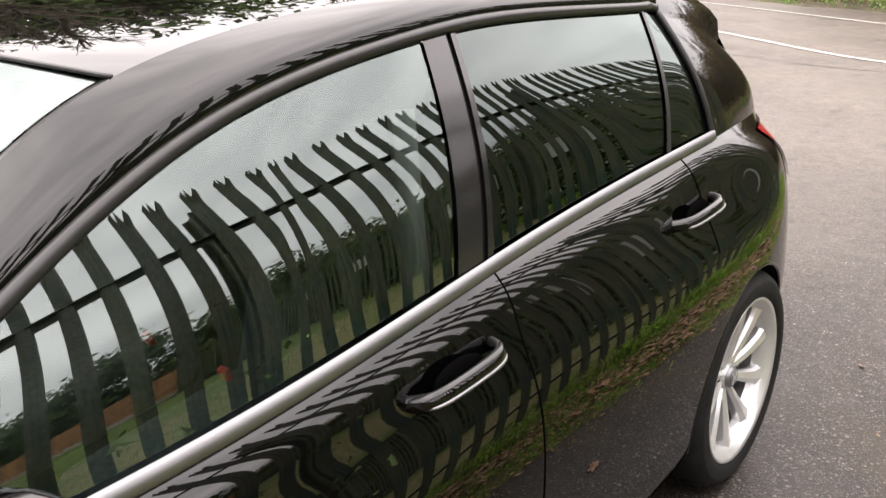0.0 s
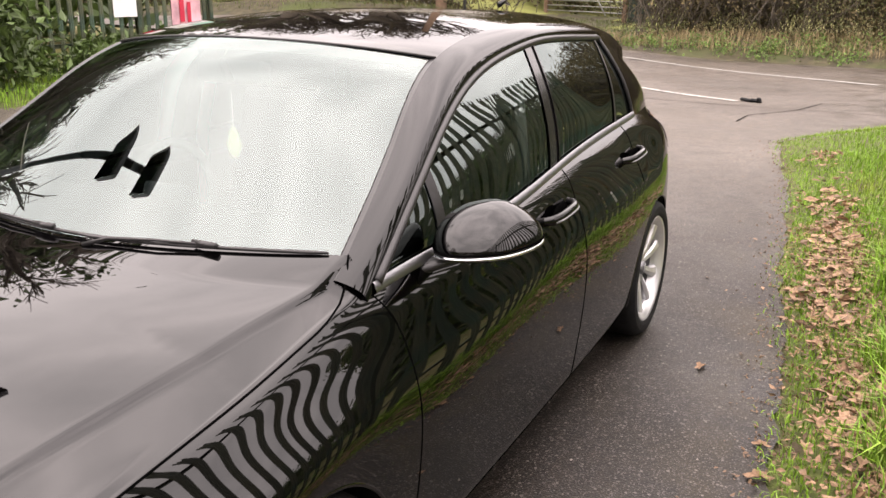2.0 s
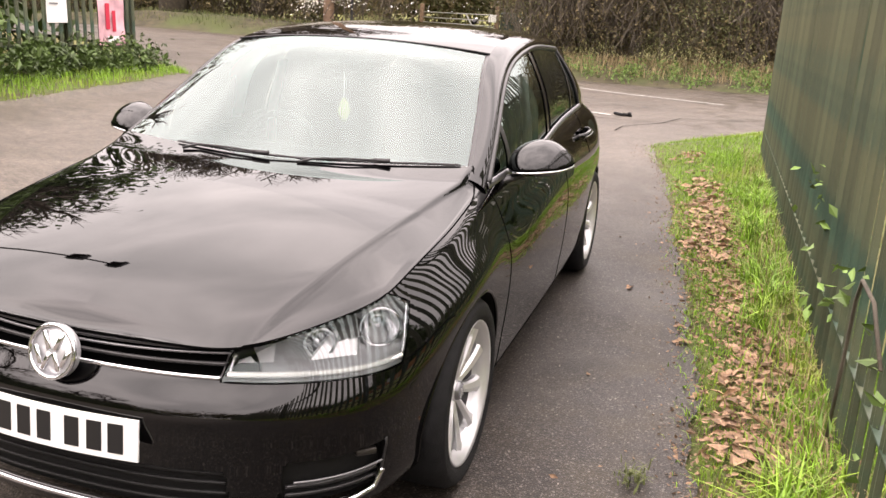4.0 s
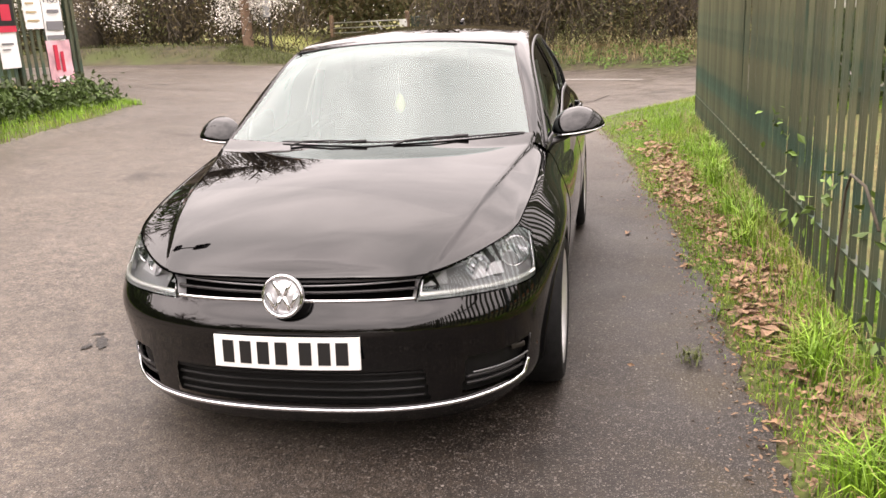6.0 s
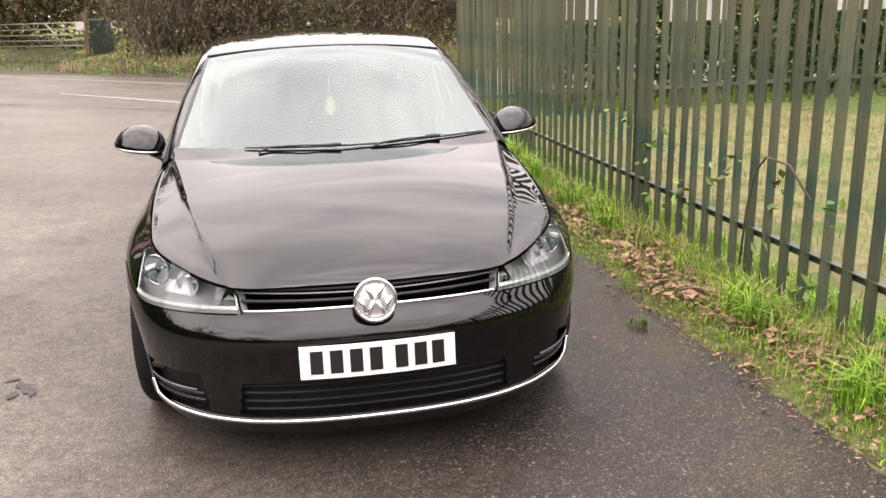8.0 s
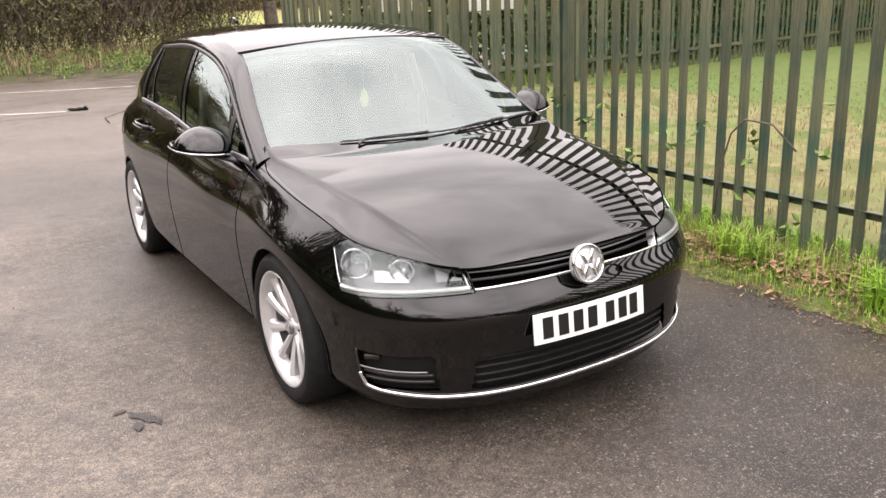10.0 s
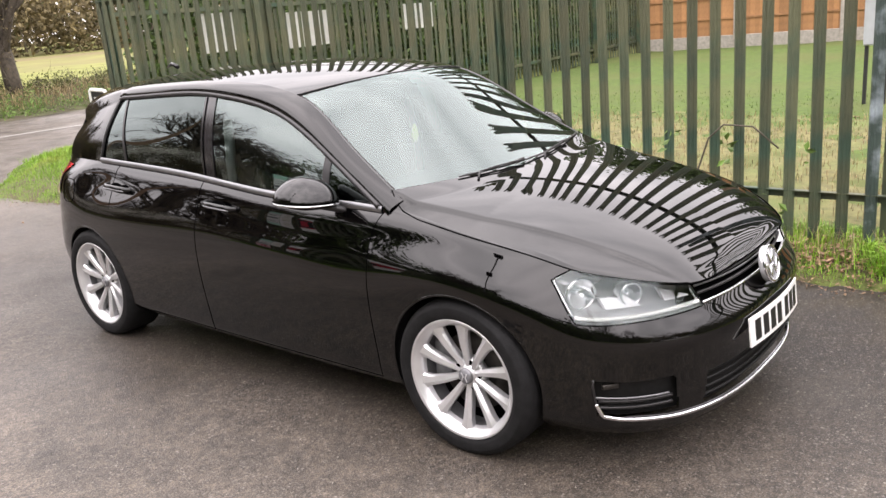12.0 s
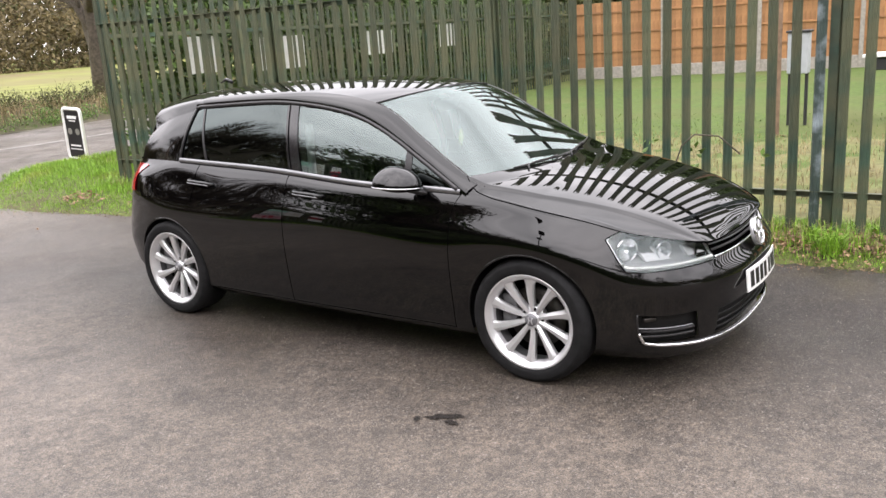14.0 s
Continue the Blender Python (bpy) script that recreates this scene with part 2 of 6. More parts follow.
ASPHALT = asphalt()
ROADPAINT = material("worn_white_road_paint", (0.42, 0.41, 0.38), rough=0.7, vary=0.3, scale=25, second=(0.2, 0.19, 0.18), second_scale=9, second_at=0.6)
SOIL = material("grassy_soil", (0.085, 0.105, 0.024), rough=0.95, vary=0.55, scale=22, second=(0.075, 0.052, 0.03), second_scale=4.5, bump=0.6, bump_scale=40)
LAWN = material("lawn_ground", (0.058, 0.094, 0.010), rough=0.95, vary=0.35, scale=9, second=(0.080, 0.090, 0.018), second_scale=0.35, second_at=0.55, bump=0.5, bump_scale=50)
DRYLAWN = material("rough_dry_grass_ground", (0.128, 0.118, 0.042), rough=0.95, vary=0.4, scale=12, second=(0.102, 0.128, 0.032), second_scale=1.3, second_at=0.52, bump=0.6, bump_scale=45)
PEELED = material("peeling_pale_paint", (0.04, 0.06, 0.05), rough=0.5, vary=0.3, scale=6, second=(0.36, 0.42, 0.45), second_scale=4.5, second_at=0.57, bump=0.3, bump_scale=60)
FIELD = material("winter_field", (0.165, 0.175, 0.036), rough=0.95, vary=0.25, scale=0.6, second=(0.15, 0.12, 0.05), second_scale=0.06)
BLADE = material("grass_blades", (0.170, 0.312, 0.022), rough=0.6, island=True, second=(0.27, 0.30, 0.05), second_scale=1.6, second_at=0.62)
DULLBLADE = material("dull_rough_grass", (0.10, 0.12, 0.035), rough=0.7, island=True)
LAWNBLADE = material("lawn_blades", (0.078, 0.128, 0.014), rough=0.6, island=True)
BANKSOIL = material("leafy_bank_soil", (0.065, 0.055, 0.03), rough=0.95, vary=0.5, scale=4, second=(0.07, 0.085, 0.025), second_scale=0.6, bump=0.7, bump_scale=20)
STRAW = material("dry_grass", (0.27, 0.21, 0.11), rough=0.8, island=True)
DEADLEAF = material("dead_oak_leaf", (0.26, 0.160, 0.095), rough=0.7, island=True, vary=0.45, scale=60)
LEAF = material("evergreen_leaf", (0.06, 0.1, 0.02), rough=0.55, island=True, vary=0.3, scale=2)
SCRUB = material("winter_scrub", (0.128, 0.100, 0.046), rough=0.85, island=True, vary=0.35, scale=0.8)
SCRUBGREEN = material("olive_scrub", (0.085, 0.09, 0.03), rough=0.8, island=True, vary=0.35, scale=0.8)
NETTLE = material("bank_nettle", (0.12, 0.2, 0.04), rough=0.6, island=True)
BLOSSOM = material("white_blossom", (0.75, 0.72, 0.66), rough=0.8, island=True)
BARK = material("grey_brown_bark", (0.085, 0.07, 0.052), rough=0.9, vary=0.4, scale=12, bump=0.6, bump_scale=40)
PALEPAINT = material("weathered_green_paint", (0.034, 0.064, 0.041), rough=0.55, vary=0.35, scale=7, second=(0.090, 0.094, 0.050), second_scale=2.6,
                     second_at=0.45, bump=0.2, bump_scale=70, per_object=True)
ORANGEWOOD = material("orange_stained_boards", (0.30, 0.150, 0.062), rough=0.75, vary=0.2, scale=7, bump=0.25, bump_scale=60, per_object=True)
CONCRETE = material("pale_concrete", (0.30, 0.275, 0.24), rough=0.9, vary=0.2, scale=14, bump=0.3, bump_scale=60)
POLEWOOD = material("creosoted_pole", (0.2, 0.13, 0.085), rough=0.85, vary=0.3, scale=10, bump=0.3, bump_scale=50)
GATEMETAL = material("galvanised_gate", (0.3, 0.3, 0.27), rough=0.45, metal=0.5, vary=0.2, scale=20)
NOTICE = material("white_notice", (0.78, 0.78, 0.76), rough=0.6, vary=0.05, scale=8)
PINK = material("pink_poster", (0.62, 0.36, 0.4), rough=0.6, vary=0.35, scale=5)
MINT = material("mint_poster_band", (0.4, 0.68, 0.55), rough=0.6)
POSTERRED = material("red_poster_band", (0.5, 0.02, 0.05), rough=0.6)
INKGREY = material("grey_print", (0.16, 0.16, 0.17), rough=0.6)
SIGNBLACK = material("black_sign_panel", (0.012, 0.012, 0.014), rough=0.3)
GREYBOX = material("pale_grey_cabinet", (0.38, 0.40, 0.42), rough=0.5, vary=0.1, scale=6)
OIL = material("oily_wet_stain", (0.014, 0.011, 0.009), rough=0.4, vary=0.4, scale=60, bump=0.4, bump_scale=120)
LAMPPOST = material("dark_steel", (0.05, 0.05, 0.052), rough=0.5, metal=0.6)
DARKCAR = material("dark_green_board", (0.015, 0.03, 0.02), rough=0.6)


# ---- mesh tools ----
def link_mesh(name, verts, faces, mat, parent=None, label="", smooth=True):
    me = bpy.data.meshes.new(name)
    me.from_pydata([tuple(v) for v in verts], [], faces)
    me.materials.append(mat)
    if smooth:
        me.shade_smooth()
    ob = new(name, me)
    if parent:
        ob.parent = parent
    if label:
        ob["label"] = label
    return ob


def part(name, bm, mat, parent, label="", smooth=False):
    me = bpy.data.meshes.new(name)
    bm.normal_update()
    bm.to_mesh(me)
    bm.free()
    me.materials.append(mat)
    if smooth:
        me.shade_smooth()
    ob = new(name, me)
    if parent:
        ob.parent = parent
    if label:
        ob["label"] = label
    return ob


def thing(name, label, category, m=None, group="", kind=""):
    ob = new(name)
    ob.empty_display_size = 0.2
    if m is not None:
        ob.matrix_world = m
    return tagged(ob, label, category, group, kind)


def box(bm, size, m=None, bevel=0.0, seg=1):
    made = bmesh.ops.create_cube(bm, size=1)["verts"]
    bmesh.ops.scale(bm, vec=size, verts=made)
    if bevel:
        edges = list({e for v in made for e in v.link_edges})
        res = bmesh.ops.bevel(bm, geom=edges, offset=bevel, segments=seg, affect="EDGES", profile=0.6)
        made = list({v for f in res["faces"] for v in f.verts} | {v for v in made if v.is_valid})
    if m is not None:
        bmesh.ops.transform(bm, matrix=m, verts=made)
    return made


def rod(bm, r1, r2, length, m=None, n=12):
    made = bmesh.ops.create_cone(bm, cap_ends=True, segments=n, radius1=r1, radius2=r2, depth=length)["verts"]
    if m is not None:
        bmesh.ops.transform(bm, matrix=m, verts=made)
    return made


def natural(keys, vals, at):
    """A natural cubic spline through vals at keys, evaluated at at."""
    t, v, u = np.asarray(keys, float), np.asarray(vals, float), np.asarray(at, float)
    flat = v.reshape(len(t), -1)
    h = np.diff(t)
    a = np.zeros((len(t), len(t)))
    b = np.zeros_like(flat)
    a[0, 0] = a[-1, -1] = 1
    for i in range(1, len(t) - 1):
        a[i, i - 1], a[i, i], a[i, i + 1] = h[i - 1], 2 * (h[i - 1] + h[i]), h[i]
        b[i] = 6 * ((flat[i + 1] - flat[i]) / h[i] - (flat[i] - flat[i - 1]) / h[i - 1])
    m = np.linalg.solve(a, b)
    i = np.clip(np.searchsorted(t, u, side="right") - 1, 0, len(t) - 2)
    d, e, w = (u - t[i])[:, None], (t[i + 1] - u)[:, None], h[i][:, None]
    out = m[i] * e ** 3 / (6 * w) + m[i + 1] * d ** 3 / (6 * w) + (flat[i] / w - m[i] * w / 6) * e + (flat[i + 1] / w - m[i + 1] * w / 6) * d
    return out.reshape((len(u),) + v.shape[1:])


def grid_faces(n, m, keep=None, flip=False):
    faces = []
    for i in range(n - 1):
        for j in range(m - 1):
            if keep is None or keep(i, j):
                f = (i * m + j, (i + 1) * m + j, (i + 1) * m + j + 1, i * m + j + 1)
                faces.append(f[::-1] if flip else f)
    return faces


def tidy(verts, faces):
    used = sorted({k for f in faces for k in f})
    new_at = {k: i for i, k in enumerate(used)}
    return [verts[k] for k in used], [tuple(new_at[k] for k in f) for f in faces]


def tube_points(path, r, n=8, closed=False):
    """Rings of a tube of radius r (a number or one for each point) along a path."""
    p = np.asarray(path, float)
    k = len(p)
    rad = np.full(k, r) if np.isscalar(r) else np.asarray(r, float)
    tan = np.roll(p, -1, 0) - np.roll(p, 1, 0) if closed else np.gradient(p, axis=0)
    tan /= np.linalg.norm(tan, axis=1)[:, None] + 1e-12
    up = np.array((0.0, 0.0, 1.0))
    if abs(tan[0] @ up) > 0.9:
        up = np.array((1.0, 0.0, 0.0))
    side = np.cross(tan[0], up)
    verts = []
    for i in range(k):
        side = side - (side @ tan[i]) * tan[i]
        side /= np.linalg.norm(side) + 1e-12
        other = np.cross(tan[i], side)
        for a in range(n):
            w = 2 * math.pi * a / n
            verts.append(p[i] + rad[i] * (math.cos(w) * side + math.sin(w) * other))
    faces = []
    for i in range(k if closed else k - 1):
        for a in range(n):
            b, q = (a + 1) % n, (i + 1) % k
            faces.append((i * n + a, i * n + b, q * n + b, q * n + a))
    if not closed:
        faces.append(tuple(range(n))[::-1])
        faces.append(tuple((k - 1) * n + a for a in range(n)))
    return verts, faces


def tube(name, path, r, mat, parent, label="", n=8, closed=False):
    v, f = tube_points(path, r, n, closed)
    return link_mesh(name, v, f, mat, parent, label)


def revolve(name, profile, mat, parent, label="", n=64, m=None):
    """Turns a profile of (radius, x) about the x axis."""
    verts, faces = [], []
    for i in range(n):
        w = 2 * math.pi * i / n
        for r, x in profile:
            v = Vector((x, r * math.cos(w), r * math.sin(w)))
            verts.append(m @ v if m is not None else v)
    k = len(profile)
    for i in range(n):
        for j in range(k - 1):
            faces.append((i * k + j, ((i + 1) % n) * k + j, ((i + 1) % n) * k + j + 1, i * k + j + 1))
    return link_mesh(name, verts, faces, mat, parent, label)


# ---- ground ----
# the edge between the lane and the grass beside the fence: x at each y
EDGE_Y = [-30, -3, -1.7, 0.9, 2.2, 4.8, 6.2, 7.0, 8.0, 8.7, 9.4, 9.8]
EDGE_X = [1.75, 1.68, 1.64, 1.52, 1.36, 1.18, 0.92, 0.8, 1.5, 1.9, 2.6, 3.3]


def soft(v, k):
    return k * np.log1p(np.exp(np.clip(np.asarray(v, float) / k, -40, 40)))


def smooth(a, b, v):
    q = np.clip((np.asarray(v, float) - a) / (b - a), 0, 1)
    return q * q * (3 - 2 * q)


def height(x, y):
    """The lie of the land: level under the car, rising to the left of the lane and to the bank beyond the main road."""
    x, y = np.asarray(x, float), np.asarray(y, float)
    z = 0.086 * (soft(-x - 1.3, 0.35) - soft(-x - 11.0, 2.0)) * (1 - 0.2 * smooth(8, 18, y))
    e = np.interp(y, EDGE_Y, EDGE_X)
    z = z + (0.045 * smooth(-0.03, 0.14, x - e) + 0.07 * smooth(0.1, 0.5, x - e)) * (1 - smooth(8.8, 9.8, y))
    z = z + 0.05 * smooth(5.4, 5.7, -x) * (1 - smooth(6.8, 7.6, y))
    z = z + 0.42 * smooth(17.0, 18.6, y) + 0.012 * soft(y - 22, 3)
    # the field track runs level through a gap in the bank
    track = np.exp(-np.abs((x + 5.4 + 0.27 * (y - 17)) / 3.0) ** 4)
    z = z - track * (0.40 * smooth(17.0, 18.6, y) + 0.26 * smooth(19, 27, y)) * (1 - smooth(33, 42, y))
    return z


def sheet(name, xs, ys, mat, lift=0.0, keep=None, label="", category="", rough=0.0, kind="structure"):
    gx, gy = np.meshgrid(xs, ys, indexing="ij")
    gz = height(gx, gy) + lift
    if rough:
        gz = gz + np.array([[rough * noise.noise((a * 2.1, b * 2.1, 0.3)) for b in ys] for a in xs])
    pts = np.stack([gx, gy, gz], -1).reshape(-1, 3)
    test = None
    if keep:
        test = lambda i, j: keep(0.5 * (xs[i] + xs[i + 1]), 0.5 * (ys[j] + ys[j + 1]))
    v, f = tidy(pts, grid_faces(len(xs), len(ys), test))
    return tagged(link_mesh(name, v, f, mat), label, category, kind=kind)


def verge_edge(y):
    """x of the edge between the lane and the grass beside the fence."""
    return float(np.interp(y, EDGE_Y, EDGE_X))


def lane_left(y):
    return float(np.interp(y, [-30, 3.5, 7.2, 8.2, 9.8], [-5.3, -5.55, -6.0, -7.2, -9.5]))


def warp(a, b):
    return 0.09 * noise.noise((a * 1.7, b * 1.7, 0.0)) + 0.05 * noise.noise((a * 6, b * 6, 4.0))


def on_asphalt(x, y):
    if y > 17.05 + 0.25 * warp(x, y):
        return False
    if y > 9.8 + warp(x, y):
        return True
    return lane_left(y) + warp(x, y) * 2 < x < verge_edge(y) + warp(x, y)


far = np.concatenate([-np.geomspace(600, 13, 22), np.linspace(-12, 24, 73), np.geomspace(25, 600, 22)])
fary = np.concatenate([-np.geomspace(400, 13, 16), np.linspace(-12, 24, 73), np.geomspace(25, 900, 26)])
sheet("ground", far, fary, FIELD, -0.05, None, "rough winter grass field round the lane", "ground")
sheet("verge_ground", np.linspace(-8.5, 3.4, 200), np.linspace(-10, 11, 340), SOIL, -0.02, lambda a, b: (a > verge_edge(b) - 0.3 or a < lane_left(b) + 0.4) and (a < 2.6 + 0.6 * (b > 6)) and b < 10.3,
      "mossy grass verge with dead leaves beside the lane", "verge", 0.02)
sheet("rough_grass", np.linspace(2.3, 8.6, 80), np.linspace(-22, 7.0, 150), DRYLAWN, 0.004, lambda a, b: b < 6.2 + 0.08 * (a - 2) and a < 6.9 + 9 * warp(a, b),
      "rough dry grass strip behind the fence", "grass", 0.03)
sheet("lawn", np.linspace(2.3, 22, 60), np.linspace(-22, 7.4, 70), LAWN, 0.0, lambda a, b: b < 6.2 + 0.08 * (a - 2), "mown green lawn with dry patches behind the fence", "lawn", 0.03)
rows = []
for y in np.linspace(-30, 9.9, 700):
    a, b = lane_left(y) + 2 * warp(-6, y), verge_edge(y) + 0.8 * warp(2, y) + 0.02 * noise.noise((y * 14, 0, 7.0))
    xs = a + (b - a) * np.linspace(0, 1, 60)
    zs = height(xs, np.full(60, y)) + 0.004 * np.array([noise.noise((q_ * 2.1, y * 2.1, 0.3)) for q_ in xs])
    rows.append(np.column_stack([xs, np.full(60, y), zs]))
rows = np.array(rows)
tagged(link_mesh("road", rows.reshape(-1, 3), grid_faces(700, 60, flip=True), ASPHALT), "worn damp grey asphalt lane with loose chippings", "road", kind="structure")
sheet("bank", np.linspace(-60, 45, 130), np.linspace(16.8, 20.2, 24), BANKSOIL, -0.004, None, "leafy brown soil bank beside the main road", "bank", 0.05)
sheet("field_track", np.linspace(-11.5, -3.4, 40), np.linspace(17.1, 33, 60), BANKSOIL, -0.012, lambda a, b: abs(a + 5.2 + 0.27 * (b - 17)) < 2.1 + 3 * warp(a, b), "muddy brown field track leading to the gate", "track", 0.04)
sheet("main_road", np.linspace(-60, 60, 240), np.linspace(9.8, 17.3, 90), ASPHALT, 0.003, lambda a, b: on_asphalt(a, b), "grey asphalt main road beyond the lane mouth", "road")


def ribbon(name, pts, width, lift, label, mat=ROADPAINT, wobble=0.0):
    p = np.asarray(pts, float)
    u = np.linspace(0, 1, 60)
    line = np.stack([np.interp(u, np.linspace(0, 1, len(p)), p[:, k]) for k in (0, 1)], -1)
    tan = np.gradient(line, axis=0)
    tan /= np.linalg.norm(tan, axis=1)[:, None]
    nor = np.stack([-tan[:, 1], tan[:, 0]], -1)
    verts = []
    for i in range(len(u)):
        for sgn in (-0.5, 0.5):
            q = line[i] + nor[i] * sgn * width * (1 + wobble * noise.noise((i * 0.7, sgn * 9, 1.0)))
            verts.append((q[0], q[1], float(height(q[0], q[1])) + lift))
    return tagged(link_mesh(name, verts, grid_faces(len(u), 2), mat), label, "road marking", kind="structure")


ribbon("give_way_line", [(-4.2, 12.0), (-1.6, 10.85), (-0.1, 10.25)], 0.11, 0.012, "worn white give way line at the lane mouth")
ribbon("centre_line", [(-7, 17.0 - 0.9), (-1.27, 14.9), (1.66, 13.65)], 0.1, 0.012, "worn white centre line of the main road")
ribbon("centre_line", [(3.2, 13.6), (5.4, 13.35), (9.5, 13.4)], 0.1, 0.012, "worn white centre line of the main road")
ribbon("tar_seam", [(0.2, 8.3), (0.25, 8.9), (0.75, 9.7), (1.0, 10.6)], 0.018, 0.008, "dark cracked tar seam in the asphalt", SHUT, 0.9)


# ---- the car ----
car = thing("car", "glossy black five-door hatchback parked on the lane beside a palisade fence", "car")
PLAN = [(0, -2.175), (0.30, -2.158), (0.55, -2.085), (0.74, -1.945), (0.815, -1.81), (0.853, -1.66), (0.885, -1.318), (0.89, -0.93),
        (0.896, -0.4), (0.899, 0.3), (0.897, 0.95), (0.887, 1.318), (0.852, 1.66), (0.735, 1.91), (0.42, 2.03), (0, 2.06)]
PX, PY = np.array([p[0] for p in PLAN]), np.array([p[1] for p in PLAN])
NOSE = np.clip((-PY - 1.3) / 0.87, 0, 1) ** 1.4
TAIL = np.clip((PY - 1.3) / 0.78, 0, 1) ** 1.4
ZAT = [0, 3, 4, 5, 6, 8, 11, 13, 15]


def ring(w, nose_back, tail_in, zs, corner=0.0, tail_corner=0.0):
    z = np.interp(range(16), ZAT, zs)
    x = PX * w / 0.899
    x = x - (corner * NOSE + tail_corner * TAIL) * np.clip(PX / 0.7, 0, 1)
    return np.stack([x, PY + nose_back * NOSE + tail_in * TAIL, z], -1)


RINGS = [
    ring(0.80, 0.05, -0.10, [0.155, 0.155, 0.16, 0.165, 0.175, 0.175, 0.19, 0.25, 0.26]),
    ring(0.848, 0.02, -0.03, [0.205, 0.21, 0.21, 0.21, 0.21, 0.215, 0.225, 0.29, 0.30]),
    ring(0.868, 0.005, 0.0, [0.29, 0.29, 0.29, 0.29, 0.29, 0.30, 0.30, 0.38, 0.40]),
    ring(0.886, 0.0, 0.0, [0.42, 0.42, 0.43, 0.44, 0.46, 0.46, 0.48, 0.50, 0.52]),
    ring(0.899, -0.012, -0.06, [0.520, 0.520, 0.524, 0.55, 0.62, 0.65, 0.67, 0.64, 0.66], 0.0, 0.03),
    ring(0.893, 0.040, -0.09, [0.60, 0.60, 0.605, 0.645, 0.745, 0.79, 0.82, 0.80, 0.80], 0.0, 0.06),
    ring(0.866, 0.06, -0.12, [0.645, 0.665, 0.685, 0.72, 0.82, 0.872, 0.91, 0.91, 0.91], 0.02, 0.09),
    np.array([(0, -2.105, 0.682), (0.30, -2.092, 0.683), (0.50, -2.04, 0.693), (0.66, -1.885, 0.737), (0.730, -1.77, 0.766), (0.755, -1.64, 0.800),
              (0.778, -1.318, 0.860), (0.778, -0.97, 0.914), (0.796, -0.4, 0.928), (0.779, 0.3, 0.972), (0.751, 0.95, 0.996), (0.748, 1.27, 1.008),
              (0.722, 1.54, 1.010), (0.65, 1.78, 1.005), (0.38, 1.89, 1.0), (0, 1.91, 1.0)]),
]
RINGS = np.array(RINGS)
# the wing falls away to a shoulder above the front wheel
RINGS[6, 4:7, 0] = (0.770, 0.802, 0.826)
RINGS[6, 4:7, 2] = (0.692, 0.736, 0.806)
RINGS[5, 5:7, 0] = (0.852, 0.882)
RINGS[5, 5:7, 2] = (0.650, 0.728)
# the doors: a crease below the handles, above it a shoulder that leans in to the windows
DOOR = slice(7, 12)
RINGS[4, DOOR, 0] = (0.886, 0.892, 0.892, 0.888, 0.878)
RINGS[4, DOOR, 2] = (0.620, 0.636, 0.658, 0.680, 0.690)
RINGS[5, DOOR, 0] = (0.868, 0.875, 0.868, 0.853, 0.845)
RINGS[5, DOOR, 2] = (0.738, 0.752, 0.795, 0.817, 0.828)
RINGS[6, DOOR, 0] = (0.834, 0.846, 0.838, 0.818, 0.810)
RINGS[6, DOOR, 2] = (0.818, 0.828, 0.870, 0.892, 0.903)
RINGS[4, 12:14, 2] = (0.694, 0.690)
RINGS[5, 12:14, 2] = (0.834, 0.828)
RINGS[6, 12:14, 2] = (0.924, 0.920)
SK = np.concatenate([[0], np.cumsum(np.linalg.norm(np.diff(RINGS[3], axis=0), axis=1))])
PK = np.array([0, 0.07, 0.16, 0.29, 0.42, 0.55, 0.64, 0.76])
P_ALL = np.array([0, 0.07, 0.16, 0.29, 0.42, 0.55, 0.64, 0.725, 0.76])


def skin(s, p):
    """Points of the body's outer skin: s along the half outline from nose to tail, p up from the sill. Mirrored for the other side."""
    s, p = np.atleast_1d(s), np.atleast_1d(p)
    along = np.stack([mirror_spline(r, s) for r in SHELL])
    return natural(P_ALL, along, p).transpose(1, 0, 2)


def mirror_spline(pts, s):
    """A spline along the half outline that meets its mirror image smoothly at nose and tail."""
    n = 3
    total = SK[-1]
    k = np.concatenate([-SK[1:n + 1][::-1], SK, 2 * total - SK[-n - 1:-1][::-1]])
    flip = np.array((-1, 1, 1))
    v = np.concatenate([pts[1:n + 1][::-1] * flip, pts, pts[-n - 1:-1][::-1] * flip])
    return natural(k, v, s)


# a narrow ledge just below the windows, between the shoulder and the belt
LEDGE = natural(PK, RINGS, [0.725])[0]
LEDGE[7:12, 0] = RINGS[7, 7:12, 0] + (0.022, 0.024, 0.024, 0.024, 0.024)
LEDGE[7:12, 2] = RINGS[7, 7:12, 2] - (0.024, 0.026, 0.026, 0.026, 0.026)
LEDGE[6, 0] += 0.004
LEDGE[12] = RINGS[7, 12] + (0.022, 0.004, -0.026)
SHELL = np.concatenate([RINGS[:7], LEDGE[None], RINGS[7:]])


def s_at(y, level=3):
    """The place along the outline where the skin at a ring has this y, on the side."""
    s = np.linspace(SK[2], SK[13], 1500)
    return float(np.interp(y, mirror_spline(RINGS[level], s)[:, 1], s))


WHEELS = [(-1.318, 0.317), (1.318, 0.317)]
ARCH = 0.340


